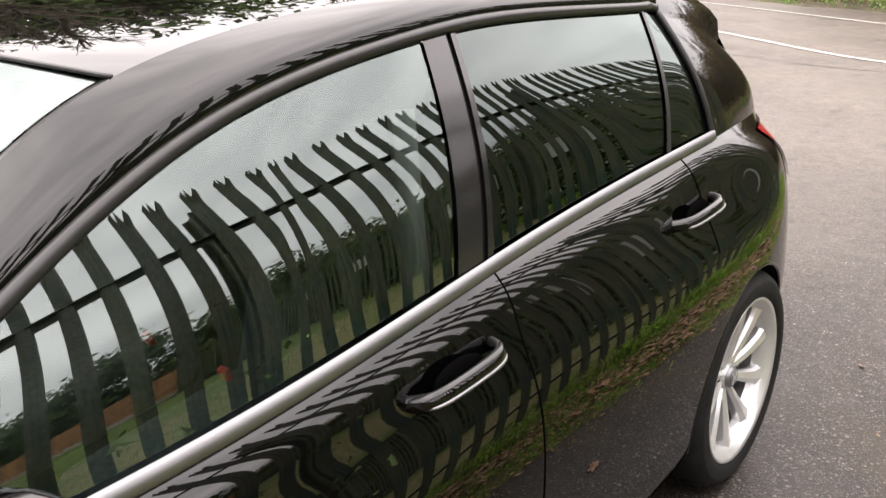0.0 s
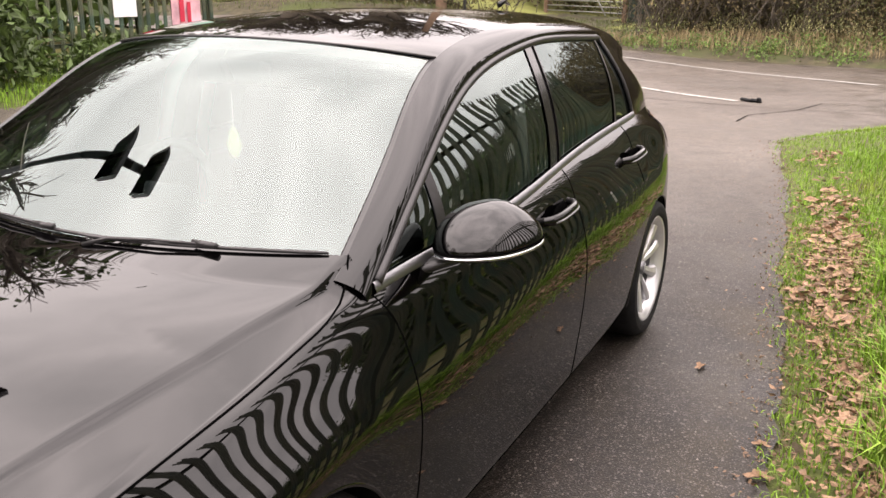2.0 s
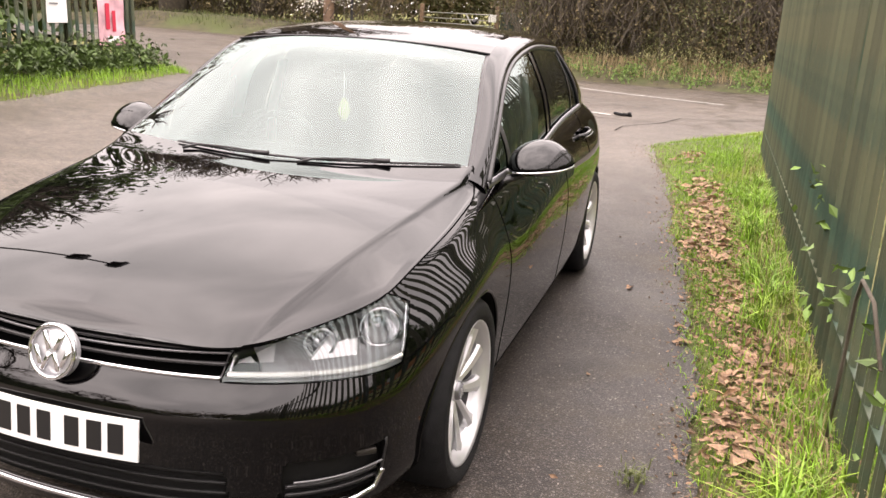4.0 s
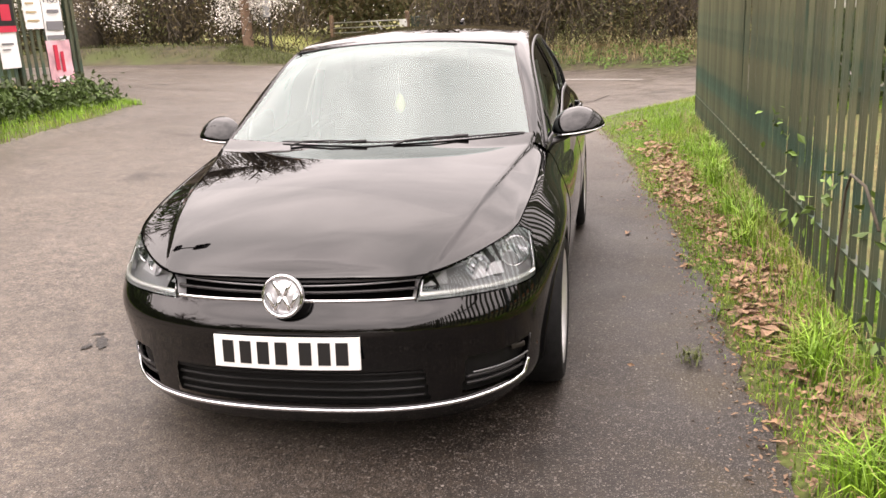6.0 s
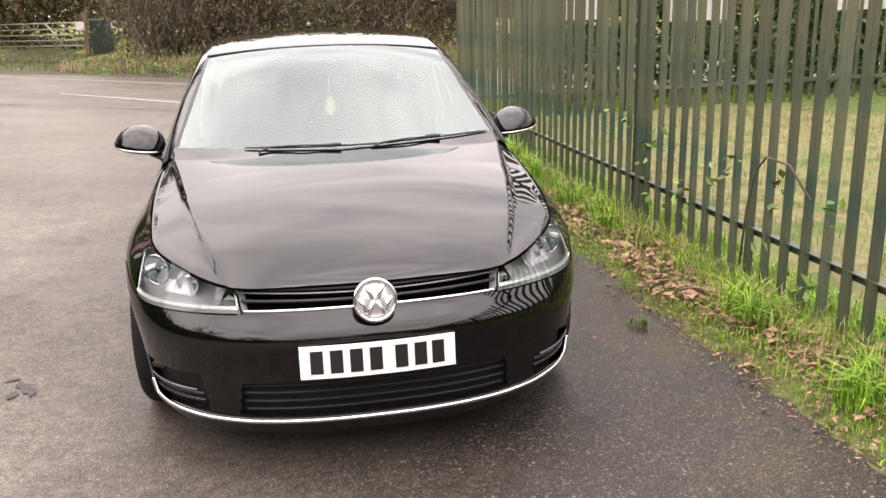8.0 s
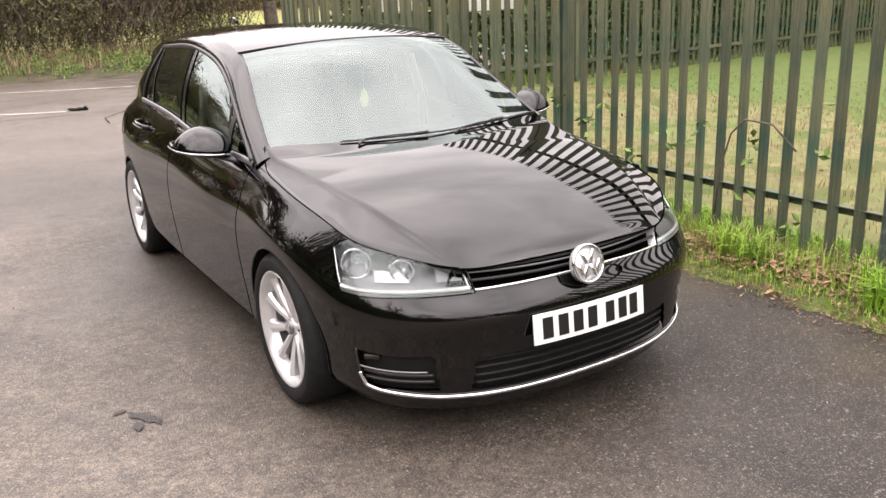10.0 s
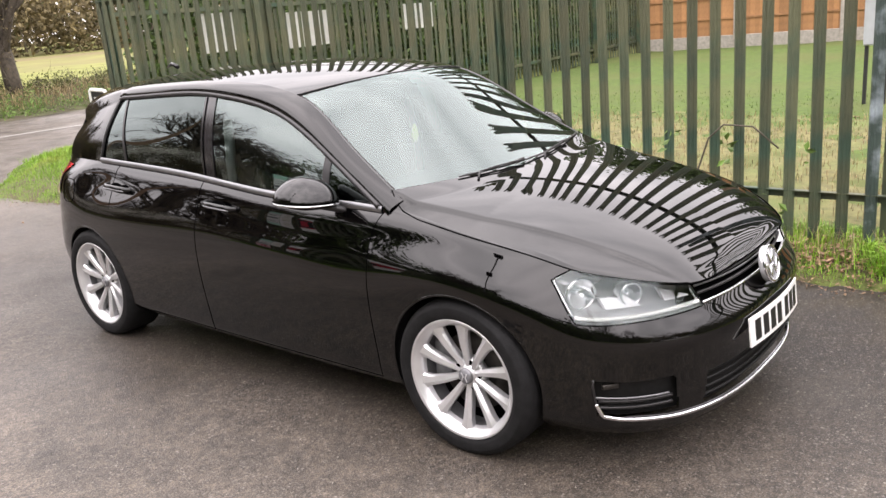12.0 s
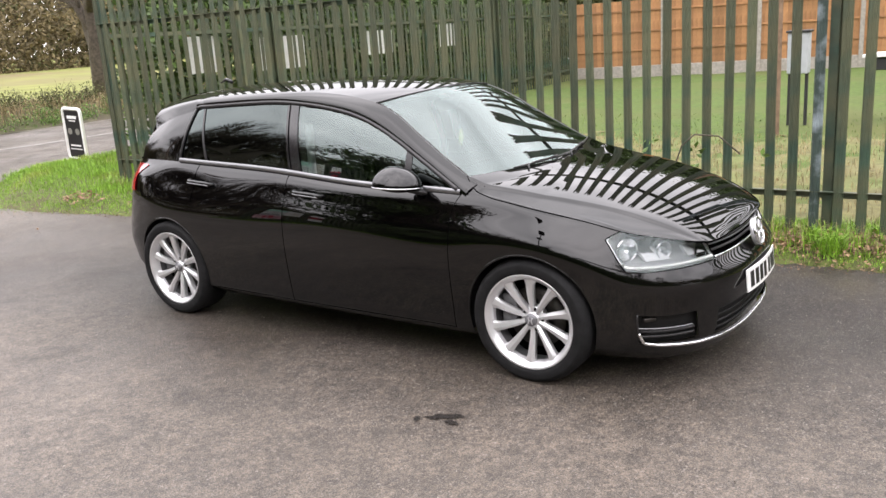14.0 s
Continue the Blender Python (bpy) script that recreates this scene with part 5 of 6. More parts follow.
bmesh.ops.transform(bm, matrix=Matrix.Translation((0.0, -0.43, 1.09)), verts=bm.verts)
part("air_freshener", bm, FRESHENER, car, "leaf-shaped yellow-green air freshener on a string", True)


# ---- fences ----
def pale_mesh(h):
    """A W-section palisade pale with a split, three-pointed head."""
    prof = [(-0.034, 0.0), (-0.022, -0.013), (-0.010, -0.011), (0.0, -0.018), (0.010, -0.011), (0.022, -0.013), (0.034, 0.0)]
    n, verts, faces = len(prof), [], []
    tops = [0.0, 0.03, -0.025, 0.05, -0.025, 0.03, 0.0]
    for zone in range(3):
        for k, (a, b) in enumerate(prof):
            z = (0, h - 0.09, h + tops[k])[zone]
            flare = 1.18 if zone == 2 else 1.0
            lean = (-0.016 if abs(a) > 0.015 else 0.01) if zone == 2 else 0.0
            verts.append((b + lean, a * flare, z))
    m = len(verts)
    verts += [(x + 0.004, y, z) for x, y, z in verts]
    for zone in range(2):
        for k in range(n - 1):
            f = (zone * n + k, zone * n + k + 1, (zone + 1) * n + k + 1, (zone + 1) * n + k)
            faces.append(f)
            faces.append(tuple(m + q for q in f[::-1]))
    for zone in range(2):
        for k in (0, n - 1):
            a, b = zone * n + k, (zone + 1) * n + k
            faces.append((a, b, m + b, m + a))
    for k in range(n - 1):
        a, b = 2 * n + k, 2 * n + k + 1
        faces.append((a, b, m + b, m + a))
    me = bpy.data.meshes.new("pale")
    me.from_pydata(verts, [], faces)
    me.materials.append(PALEPAINT)
    return me


PALE = pale_mesh(2.32)
PALE_LOW = pale_mesh(2.1)
PALE_WORN = pale_mesh(2.32)
PALE_WORN.materials[0] = PEELED


def palisade(name, a, b, label, first, step, posts, top, low, high, mesh, base_lift=0.03, seed=1):
    """A palisade fence from a to b: pales on its near side, two rails and H-section posts behind."""
    rnd = random.Random(seed)
    fence = thing(name, label, "fence", group="")
    a, b = Vector(a), Vector(b)
    d = (b - a).normalized()
    ang = math.atan2(d.y, d.x) - math.pi / 2
    length = (b - a).length
    back = Vector((-d.y, d.x))
    spots = np.arange(first, length, step)
    pale_spots.append((fence, mesh, a, d, ang, spots, base_lift, rnd))
    for z in (low, high):
        for k in range(int(length / 2.7) + 1):
            bm = bmesh.new()
            s0, s1 = k * 2.7, min(length, k * 2.7 + 2.7)
            if s1 - s0 < 0.05:
                bm.free()
                continue
            p0, p1 = a + d * s0, a + d * s1
            g0, g1 = float(height(p0.x, p0.y)), float(height(p1.x, p1.y))
            mid_, dz = (p0 + p1) / 2, g1 - g0
            m = Matrix.Translation((mid_.x + back.x * 0.024, mid_.y + back.y * 0.024, (g0 + g1) / 2 + z)) @ Euler((math.atan2(dz, s1 - s0), 0, ang)).to_matrix().to_4x4()
            box(bm, (0.006, s1 - s0, 0.05), m)
            box(bm, (0.04, s1 - s0, 0.006), m @ pose(0.02, 0, 0.022))
            part("rail", bm, PALEPAINT, fence)
    for s in posts:
        p = a + d * s
        g = float(height(p.x, p.y))
        bm = bmesh.new()
        m = Matrix.Translation((p.x + back.x * 0.085, p.y + back.y * 0.085, g + top / 2 - 0.1)) @ Euler((0, 0, ang)).to_matrix().to_4x4()
        box(bm, (0.09, 0.007, top), m)
        box(bm, (0.008, 0.06, top), m @ pose(0.045, 0, 0))
        box(bm, (0.008, 0.06, top), m @ pose(-0.045, 0, 0))
        part("post", bm, PALEPAINT, fence)
    return fence


pale_spots = []
fence_right = palisade("palisade_fence", (2.06, 6.02), (2.10, -12.0), "weathered dark green steel palisade fence along the lane", 0.04, 0.1545,
                       [0.03, 2.77, 5.45, 8.15, 10.85, 13.55, 16.25], 2.35, 0.30, 1.92, PALE, 0.04, 1)
palisade("palisade_fence", (18.0, 7.35), (2.14, 6.06), "weathered dark green steel palisade fence running beside the main road", 0.05, 0.1545,
                        [0.1, 2.8, 5.5, 8.2, 10.9, 13.6], 2.3, 0.30, 1.80, PALE_LOW, 0.0, 2)
palisade("palisade_fence", (-6.35, -14), (-6.98, 7.25), "dark green palisade fence with posters and ivy across the lane", 0.05, 0.1545,
                      [1.0, 3.7, 6.4, 9.1, 11.8, 14.5, 17.2, 19.9, 21.2], 2.3, 0.30, 1.85, PALE_LOW, 0.0, 3)

# white panels behind the return fence, added in place of bright sky showing through
for x0, x1, z0, z1 in ((3.6, 4.2, 1.36, 1.86), (5.05, 6.15, 1.30, 1.80), (7.9, 8.8, 1.38, 1.8), (10.6, 11.5, 1.4, 1.85)):
    y = 6.05 + 0.081 * ((x0 + x1) / 2 - 2.06) + 0.12
    board = thing("notice_board", "plain white panel standing in for bright sky behind the green fence", "sign", group="boards on the fence")
    bm = bmesh.new()
    box(bm, (x1 - x0, 0.012, z1 - z0), pose((x0 + x1) / 2, y, (z0 + z1) / 2, 0, 0, 4.6), 0.003)
    part("panel", bm, NOTICE, board)


# posters on the far side of the lane
def left_x(y):
    return -6.35 - 0.63 * (y + 14) / 21.25 + 0.045


def poster(name, label, y0, y1, z0, z1, mat, bands=()):
    ob = thing(name, label, "poster")
    rows = []
    for i, z in enumerate(np.linspace(z0, z1, 14)):
        rows.append([(left_x(y) + 0.012 * noise.noise((y * 4, z * 4, 2.0)), y, z) for y in np.linspace(y0, y1, 10)])
    g = np.array(rows)
    link_mesh("sheet", np.concatenate([g.reshape(-1, 3), g.reshape(-1, 3) - (0.004, 0, 0)]), grid_faces(14, 10, flip=True) + [tuple(140 + q for q in f) for f in grid_faces(14, 10)], mat, ob)
    for k, (a0, a1, b0, b1, m) in enumerate(bands):
        bm = bmesh.new()
        yy0, yy1, zz0, zz1 = y0 + (y1 - y0) * a0, y0 + (y1 - y0) * a1, z0 + (z1 - z0) * b0, z0 + (z1 - z0) * b1
        box(bm, (0.003, yy1 - yy0, zz1 - zz0), pose(left_x((yy0 + yy1) / 2) + 0.015 + 0.0015 * k, (yy0 + yy1) / 2, (zz0 + zz1) / 2))
        part("printed_bar", bm, m, ob)
    return ob


poster("poster", "white poster with red and black picture band", 5.36, 5.74, 1.118, 2.5, NOTICE,
       ((0, 1, 0.36, 0.72, BLACKINK), (0, 1, 0.34, 0.40, POSTERRED), (0, 1, 0.68, 0.74, POSTERRED), (0.1, 0.7, 0.22, 0.24, INKGREY), (0.1, 0.5, 0.17, 0.185, INKGREY), (0.3, 0.8, 0.45, 0.6, POSTERRED)))
poster("poster", "white notice with lines of small print", 5.98, 6.38, 1.62, 2.6, NOTICE, tuple((0.1, 0.75 - 0.1 * (k % 3), 0.1 + 0.12 * k, 0.125 + 0.12 * k, STRAW) for k in range(7)))
mot = poster("poster", "white notice with mint band and black lettering", 6.40, 6.84, 1.44, 2.6, NOTICE,
             ((0.02, 0.98, 0.68, 0.98, MINT), (0.02, 0.98, 0.02, 0.07, INKGREY), (0.08, 0.92, 0.13, 0.24, INKGREY), (0.2, 0.8, 0.34, 0.38, INKGREY)))
word = bpy.data.curves.new("lettering", "FONT")
word.body, word.size, word.extrude, word.align_x = "MOT", 0.17, 0.002, "CENTER"
word.materials.append(BLACKINK)
word_ob = new("lettering", word)
word_ob.parent = mot
word_ob.matrix_world = Matrix.Translation((left_x(6.62) + 0.018, 6.62, 1.98)) @ Euler((radians(90), 0, radians(90))).to_matrix().to_4x4()
poster("poster", "wrinkled pale pink poster near the fence end", 6.36, 6.93, 0.80, 1.45, PINK, ((0.25, 0.4, 0.35, 0.9, POSTERRED), (0.5, 0.62, 0.3, 0.75, POSTERRED), (0.3, 0.75, 0.06, 0.2, NOTICE)))


# ---- wooden fence, cabinet and signs ----
wood = thing("panel_fence", "orange-stained closeboard fence on a concrete gravel board behind the lawn", "fence")
w0, w1 = Vector((18.0, 7.3)), Vector((23.2, -12.0))
wd = (w1 - w0).normalized()
wang = math.atan2(wd.y, wd.x)
board_me = bpy.data.meshes.new("board")
bm = bmesh.new()
box(bm, (0.118, 0.018, 1.75), pose(0, 0, 0.875, 0, 0, 6), 0.003)
bm.to_mesh(board_me)
bm.free()
board_me.materials.append(ORANGEWOOD)
total = (w1 - w0).length
for k in range(int(total / 0.112)):
    p = w0 + wd * (k * 0.112 + 0.05)
    ob = new("board", board_me)
    ob.parent = wood
    ob.matrix_world = Matrix.Translation((p.x, p.y, 0.42)) @ Euler((0, 0, wang)).to_matrix().to_4x4()
for k in range(int(total / 2.45) + 1):
    p = w0 + wd * (k * 2.45)
    bm = bmesh.new()
    box(bm, (0.11, 0.12, 2.3), Matrix.Translation((p.x, p.y, 1.15)) @ Euler((0, 0, wang)).to_matrix().to_4x4(), 0.012)
    part("concrete_post", bm, CONCRETE, wood)
    q = p + wd * 1.225
    bm = bmesh.new()
    box(bm, (2.36, 0.05, 0.34), Matrix.Translation((q.x, q.y, 0.26)) @ Euler((0, 0, wang)).to_matrix().to_4x4(), 0.01)
    part("gravel_board", bm, CONCRETE, wood)
    for z in (0.75, 1.25, 1.8):
        bm = bmesh.new()
        box(bm, (2.36, 0.03, 0.05), Matrix.Translation((q.x - 0.02 * abs(wd.y) - 0.01, q.y, z + 0.1)) @ Euler((0, 0, wang)).to_matrix().to_4x4(), 0.004)
        part("arris_rail", bm, ORANGEWOOD, wood)

cab = thing("utility_cabinet", "pale grey cabinet on thin legs standing on the lawn", "cabinet", pose(8.2, -0.68, 0.1))
bm = bmesh.new()
box(bm, (0.2, 0.27, 0.55), pose(0, 0, 1.0), 0.015)
part("body", bm, GREYBOX, cab)
bm = bmesh.new()
box(bm, (0.24, 0.31, 0.03), pose(0, 0, 1.29), 0.006)
part("lid", bm, LAMPPOST, cab)
for y in (-0.11, 0.11):
    bm = bmesh.new()
    box(bm, (0.04, 0.04, 0.75), pose(0, y, 0.37))
    part("leg", bm, LAMPPOST, cab)
post = thing("wooden_post", "weathered grey-brown wooden post standing on the lawn", "post", pose(7.2, -0.62, float(height(7.2, -0.62))))
bm = bmesh.new()
rod(bm, 0.055, 0.05, 2.6, pose(0, 0, 1.28), 12)
for vtx in bm.verts:
    vtx.co.x += 0.012 * noise.noise((vtx.co.z * 1.3, 0.0, 2.0))
part("shaft", bm, POLEWOOD, post)
bench = thing("garden_table", "dark table with a pale top standing on the lawn", "table", pose(8.6, -1.9, 0.1))
bm = bmesh.new()
box(bm, (0.6, 0.9, 0.04), pose(0, 0, 0.92), 0.005)
part("top", bm, NOTICE, bench)
bm = bmesh.new()
box(bm, (0.5, 0.8, 0.16), pose(0, 0, 0.81), 0.01)
part("apron", bm, LAMPPOST, bench)
for x in (-0.24, 0.24):
    for y in (-0.38, 0.38):
        bm = bmesh.new()
        box(bm, (0.05, 0.05, 0.76), pose(x, y, 0.38, 0, 8 * (1 if x < 0 else -1), 0))
        part("leg", bm, LAMPPOST, bench)

sign = thing("pavement_sign", "black forecourt sign in a rounded white frame on the grass", "sign", pose(4.07, 10.02, float(height(4.07, 10.02)), 3, -2, 2))
path = []
for cx, cy, a0 in ((0.17, 0.80, 0), (-0.17, 0.80, 90), (-0.17, 0.07, 180), (0.17, 0.07, 270)):
    for a in np.linspace(a0, a0 + 90, 6):
        path.append((0, cx + 0.06 * math.cos(radians(a)), cy + 0.06 * math.sin(radians(a))))
tube("frame", path, 0.03, NOTICE, sign, "rounded white frame", n=8, closed=True)
bm = bmesh.new()
box(bm, (0.02, 0.40, 0.80), pose(0, 0, 0.435), 0.004)
part("panel", bm, SIGNBLACK, sign)
for z, w, h in ((0.72, 0.24, 0.05), (0.66, 0.16, 0.02), (0.24, 0.26, 0.025), (0.18, 0.3, 0.015)):
    bm = bmesh.new()
    box(bm, (0.004, w, h), pose(-0.013, 0, z))
    part("printed_bar", bm, NOTICE, sign)
for y in (-0.1, 0.1):
    bm = bmesh.new()
    bmesh.ops.create_cone(bm, cap_ends=True, segments=20, radius1=0.055, radius2=0.055, depth=0.004)
    bmesh.ops.transform(bm, matrix=pose(-0.013, y, 0.48, 0, 90, 0), verts=bm.verts)
    part("printed_disc", bm, GATEMETAL, sign)

pole = thing("telegraph_pole", "weathered brown wooden telegraph pole on the bank", "pole", pose(-9.6, 19.4, float(height(-9.6, 19.4))))
bm = bmesh.new()
rod(bm, 0.16, 0.12, 9.0, pose(0, 0, 4.4), 16)
part("shaft", bm, POLEWOOD, pole)
bm = bmesh.new()
box(bm, (0.2, 0.02, 1.3), pose(0.62, 0.1, 1.5))
part("notice", bm, GREYBOX, pole)
bm = bmesh.new()
rod(bm, 0.04, 0.04, 2.6, pose(0.66, 0.16, 1.2), 8)
part("notice_post", bm, LAMPPOST, pole)

gate = thing("field_gate", "galvanised field gate with small white signs at the track", "gate")
ga, gb = Vector((-11.0, 31.5)), Vector((-6.9, 28.6))
gz = float(height(-8.5, 29.5))
for z in (0.3, 0.5, 0.7, 0.9, 1.12):
    tube("bar", [(ga.x, ga.y, gz + z), (gb.x, gb.y, gz + z)], 0.022, GATEMETAL, gate, n=8)
tube("brace", [(ga.x + 2.5, ga.y - 1.77, gz + 1.12), (ga.x + 3.2, ga.y - 2.26, gz + 0.2)], 0.03, GATEMETAL, gate, n=8)
for p in (ga, gb):
    bm = bmesh.new()
    box(bm, (0.16, 0.16, 1.5), pose(p.x, p.y, gz + 0.7), 0.02)
    part("gate_post", bm, POLEWOOD, gate)
for dx in (0.25, 1.35):
    bm = bmesh.new()
    box(bm, (0.3, 0.02, 0.28), pose(gb.x + dx - 0.4, gb.y - 0.15, gz + 1.0), 0.004)
    part("gate_sign", bm, NOTICE, gate)
bm = bmesh.new()
box(bm, (0.75, 0.5, 1.25), pose(gb.x + 0.55, gb.y, gz + 0.62), 0.05)
tagged(part("grit_bin", bm, DARKCAR, None), "dark green grit bin beside the field gate", "bin")

# a post with a long arm and two floodlights over the lane
flood = thing("floodlight_post", "dark steel post whose long arm carries two floodlights over the lane", "lamp post", pose(-6.15, 0.3, float(height(-6.15, 0.3))))
fz = 4.4 - float(height(-6.15, 0.3))
tube("post", [(0, 0, 0), (0, 0, fz + 0.1)], [0.06, 0.045], LAMPPOST, flood, n=12)
tube("arm", [(0, 0, fz), (1.5, -0.35, fz + 0.06), (3.2, -0.75, fz)], [0.035, 0.03, 0.022], LAMPPOST, flood, n=8)
for x in (2.5, 3.2):
    bm = bmesh.new()
    box(bm, (0.27, 0.24, 0.10), pose(x, -0.235 * x, fz - 0.09, 18, 0, 0), 0.02)
    part("floodlight", bm, LAMPPOST, flood)
    bm = bmesh.new()
    box(bm, (0.22, 0.19, 0.01), pose(x, -0.235 * x - 0.02, fz - 0.156, 18, 0, 0))
    part("floodlight_glass", bm, LENS, flood)


# ---- planting ----
rng = np.random.default_rng(7)


def leaves(name, centres, size, mat, label, category, flat=0.0, lift=None, aspect=1.6):
    """Many small folded leaves: one object of stuff."""
    n = len(centres)
    d = rng.normal(size=(n, 3))
    if flat:
        d[:, 2] *= 1 - flat
    d /= np.linalg.norm(d, axis=1)[:, None]
    e = np.cross(d, rng.normal(size=(n, 3)))
    if flat:
        e[:, 2] *= 1 - flat
    e /= np.linalg.norm(e, axis=1)[:, None] + 1e-9
    s = size * rng.uniform(0.6, 1.4, n)[:, None]
    up = np.cross(d, e)
    c = np.asarray(centres)
    v = np.stack([c - d * s * aspect * 0.5, c + e * s * 0.4 + up * s * 0.15, c + d * s * aspect * 0.5, c - e * s * 0.4 + up * s * 0.15], 1).reshape(-1, 3)
    f = []
    for i in range(n):
        f += [(4 * i, 4 * i + 1, 4 * i + 2), (4 * i, 4 * i + 2, 4 * i + 3)]
    return tagged(link_mesh(name, v, f, mat, smooth=False), label, category, kind="stuff")


def blades(name, xy, length, width, mat, label, category="grass", base=None, lean=0.5):
    n = len(xy)
    z = height(xy[:, 0], xy[:, 1]) + 0.01 if base is None else base
    p = np.column_stack([xy, z])
    a = rng.uniform(0, 2 * math.pi, n)
    l = length * rng.uniform(0.5, 1.5, n)
    w = width * rng.uniform(0.7, 1.3, n)
    out = np.column_stack([np.cos(a), np.sin(a), np.zeros(n)])
    side = np.column_stack([-np.sin(a), np.cos(a), np.zeros(n)])
    k = lean * rng.uniform(0.2, 1.4, n)
    m = p + out * (l * k * 0.25)[:, None] + np.array((0, 0, 1)) * (l * 0.55)[:, None]
    t = p + out * (l * k)[:, None] + np.array((0, 0, 1)) * (l * (1 - 0.35 * k))[:, None]
    v = np.stack([p - side * w[:, None], p + side * w[:, None], m + side * w[:, None] * 0.7, m - side * w[:, None] * 0.7, t], 1).reshape(-1, 3)
    f = []
    for i in range(n):
        f += [(5 * i, 5 * i + 1, 5 * i + 2, 5 * i + 3), (5 * i + 3, 5 * i + 2, 5 * i + 4)]
    return tagged(link_mesh(name, v, f, mat, smooth=False), label, category, kind="stuff")


def twigs(name, base, length, r, mat, label, category, spread=0.5):
    n = len(base)
    d = np.column_stack([rng.normal(0, spread, (n, 2)), np.ones(n)])
    d /= np.linalg.norm(d, axis=1)[:, None]
    e = np.cross(d, rng.normal(size=(n, 3)))
    e /= np.linalg.norm(e, axis=1)[:, None]
    g = np.cross(d, e)
    l = length * rng.uniform(0.4, 1.3, n)[:, None]
    b = np.asarray(base)
    bend = b + d * l * 0.55 + e * l * 0.08
    v = np.stack([b + e * r, b - e * r * 0.5 + g * r * 0.87, b - e * r * 0.5 - g * r * 0.87, bend + e * r * 0.7, bend - e * r * 0.35 + g * r * 0.6, bend - e * r * 0.35 - g * r * 0.6,
                  b + d * l + g * l * 0.08], 1).reshape(-1, 3)
    f = []
    for i in range(n):
        o = 7 * i
        f += [(o, o + 1, o + 4, o + 3), (o + 1, o + 2, o + 5, o + 4), (o + 2, o, o + 3, o + 5), (o + 3, o + 4, o + 6), (o + 4, o + 5, o + 6), (o + 5, o + 3, o + 6)]
    return tagged(link_mesh(name, v, f, mat, smooth=False), label, category, kind="stuff")


def clumps(n, x0, x1, y0, y1, z0, z1, count, spread):
    """Centres of leaves gathered in uneven clumps over the land."""
    cx, cy = rng.uniform(x0, x1, count), rng.uniform(y0, y1, count)
    cz = z0 + (z1 - z0) * rng.uniform(0, 1, count) ** 0.9
    i = rng.integers(0, count, n)
    p = np.column_stack([cx[i], cy[i], cz[i]]) + rng.normal(size=(n, 3)) * spread
    g = height(p[:, 0], p[:, 1])
    p[:, 2] = np.maximum(p[:, 2], 0.02) + g
    return p


def verge_points(n, spread):
    y = rng.uniform(-7, 9.3, n)
    e = np.array([verge_edge(q) for q in y])
    x = e + 0.02 + (2.35 - e + 0.9 * (y > 6.1)) * rng.uniform(0, 1, n) ** spread
    return np.column_stack([x, y])


near_edge = verge_points(88000, 0.85)
inland = near_edge[:, 0] - np.array([verge_edge(q) for q in near_edge[:, 1]])
# the grass is thin and patchy where the leaves have drifted
drift = np.exp(-((inland - 0.30) / 0.2) ** 2) * np.clip((1.5 - near_edge[:, 1]) / 1.5, 0.25, 1)
patch = np.array([noise.noise((a * 2.2, b * 1.4, 5.0)) for a, b in near_edge])
keep = rng.uniform(0, 1, len(near_edge)) > drift * np.clip(0.86 + 0.7 * patch, 0, 0.97)
near_edge, inland = near_edge[keep], inland[keep]
blades("verge_grass", near_edge[inland < 0.45], 0.030, 0.0024, BLADE, "short mossy green grass on the verge")
blades("verge_grass", np.concatenate([near_edge[inland >= 0.45][::2], verge_points(9000, 0.6)]), 0.06, 0.0028, BLADE, "lush bright green grass on the verge")
tall = np.column_stack([rng.normal(2.0, 0.09, 5200), rng.uniform(-7, 6.2, 5200)])
blades("fence_grass", tall, 0.11, 0.0035, BLADE, "long green grass along the foot of the fence")
dry = np.column_stack([rng.normal(1.98, 0.08, 2600), rng.uniform(-7, 6.0, 2600)])
blades("dry_fence_grass", dry, 0.14, 0.0022, STRAW, "dry straw-coloured stems along the foot of the fence", lean=0.8)
for k in range(16):
    c = (rng.uniform(1.8, 2.0), rng.uniform(-3.5, 4.0))
    if k == 0:
        c = (1.86, -1.25)
    n = 90
    tuft = np.column_stack([rng.normal(c[0], 0.035, n), rng.normal(c[1], 0.04, n)])
    blades("grass_tuft", tuft, rng.uniform(0.13, 0.21), 0.004, BLADE, "arching tuft of long green grass by the fence", lean=0.9)
lone = np.column_stack([rng.normal(1.415, 0.03, 60), rng.normal(-1.12, 0.035, 60)])
blades("grass_tuft", lone, 0.045, 0.003, DULLBLADE, "small green tuft growing in the asphalt", lean=1.2)
far_verge = np.column_stack([rng.uniform(-6.7, -5.0, 15000), rng.uniform(-6, 8.2, 15000)])
far_verge = far_verge[far_verge[:, 0] < np.array([lane_left(q) for q in far_verge[:, 1]]) + 0.03]
blades("verge_grass", far_verge, 0.09, 0.004, BLADE, "rough green grass on the verge across the lane")
corner = np.column_stack([rng.uniform(2.3, 7.5, 14000), rng.uniform(6.6, 9.9, 14000)])
blades("verge_grass", corner[corner[:, 1] < 9.2 + 0.1 * corner[:, 0]], 0.08, 0.004, BLADE, "short green grass beside the main road")
lawn_xy = np.column_stack([5.5 + 4 * rng.uniform(0, 1, 5000), rng.uniform(-9, 6, 5000)])
blades("lawn_grass", lawn_xy, 0.035, 0.004, LAWNBLADE, "mown lawn grass behind the fence")
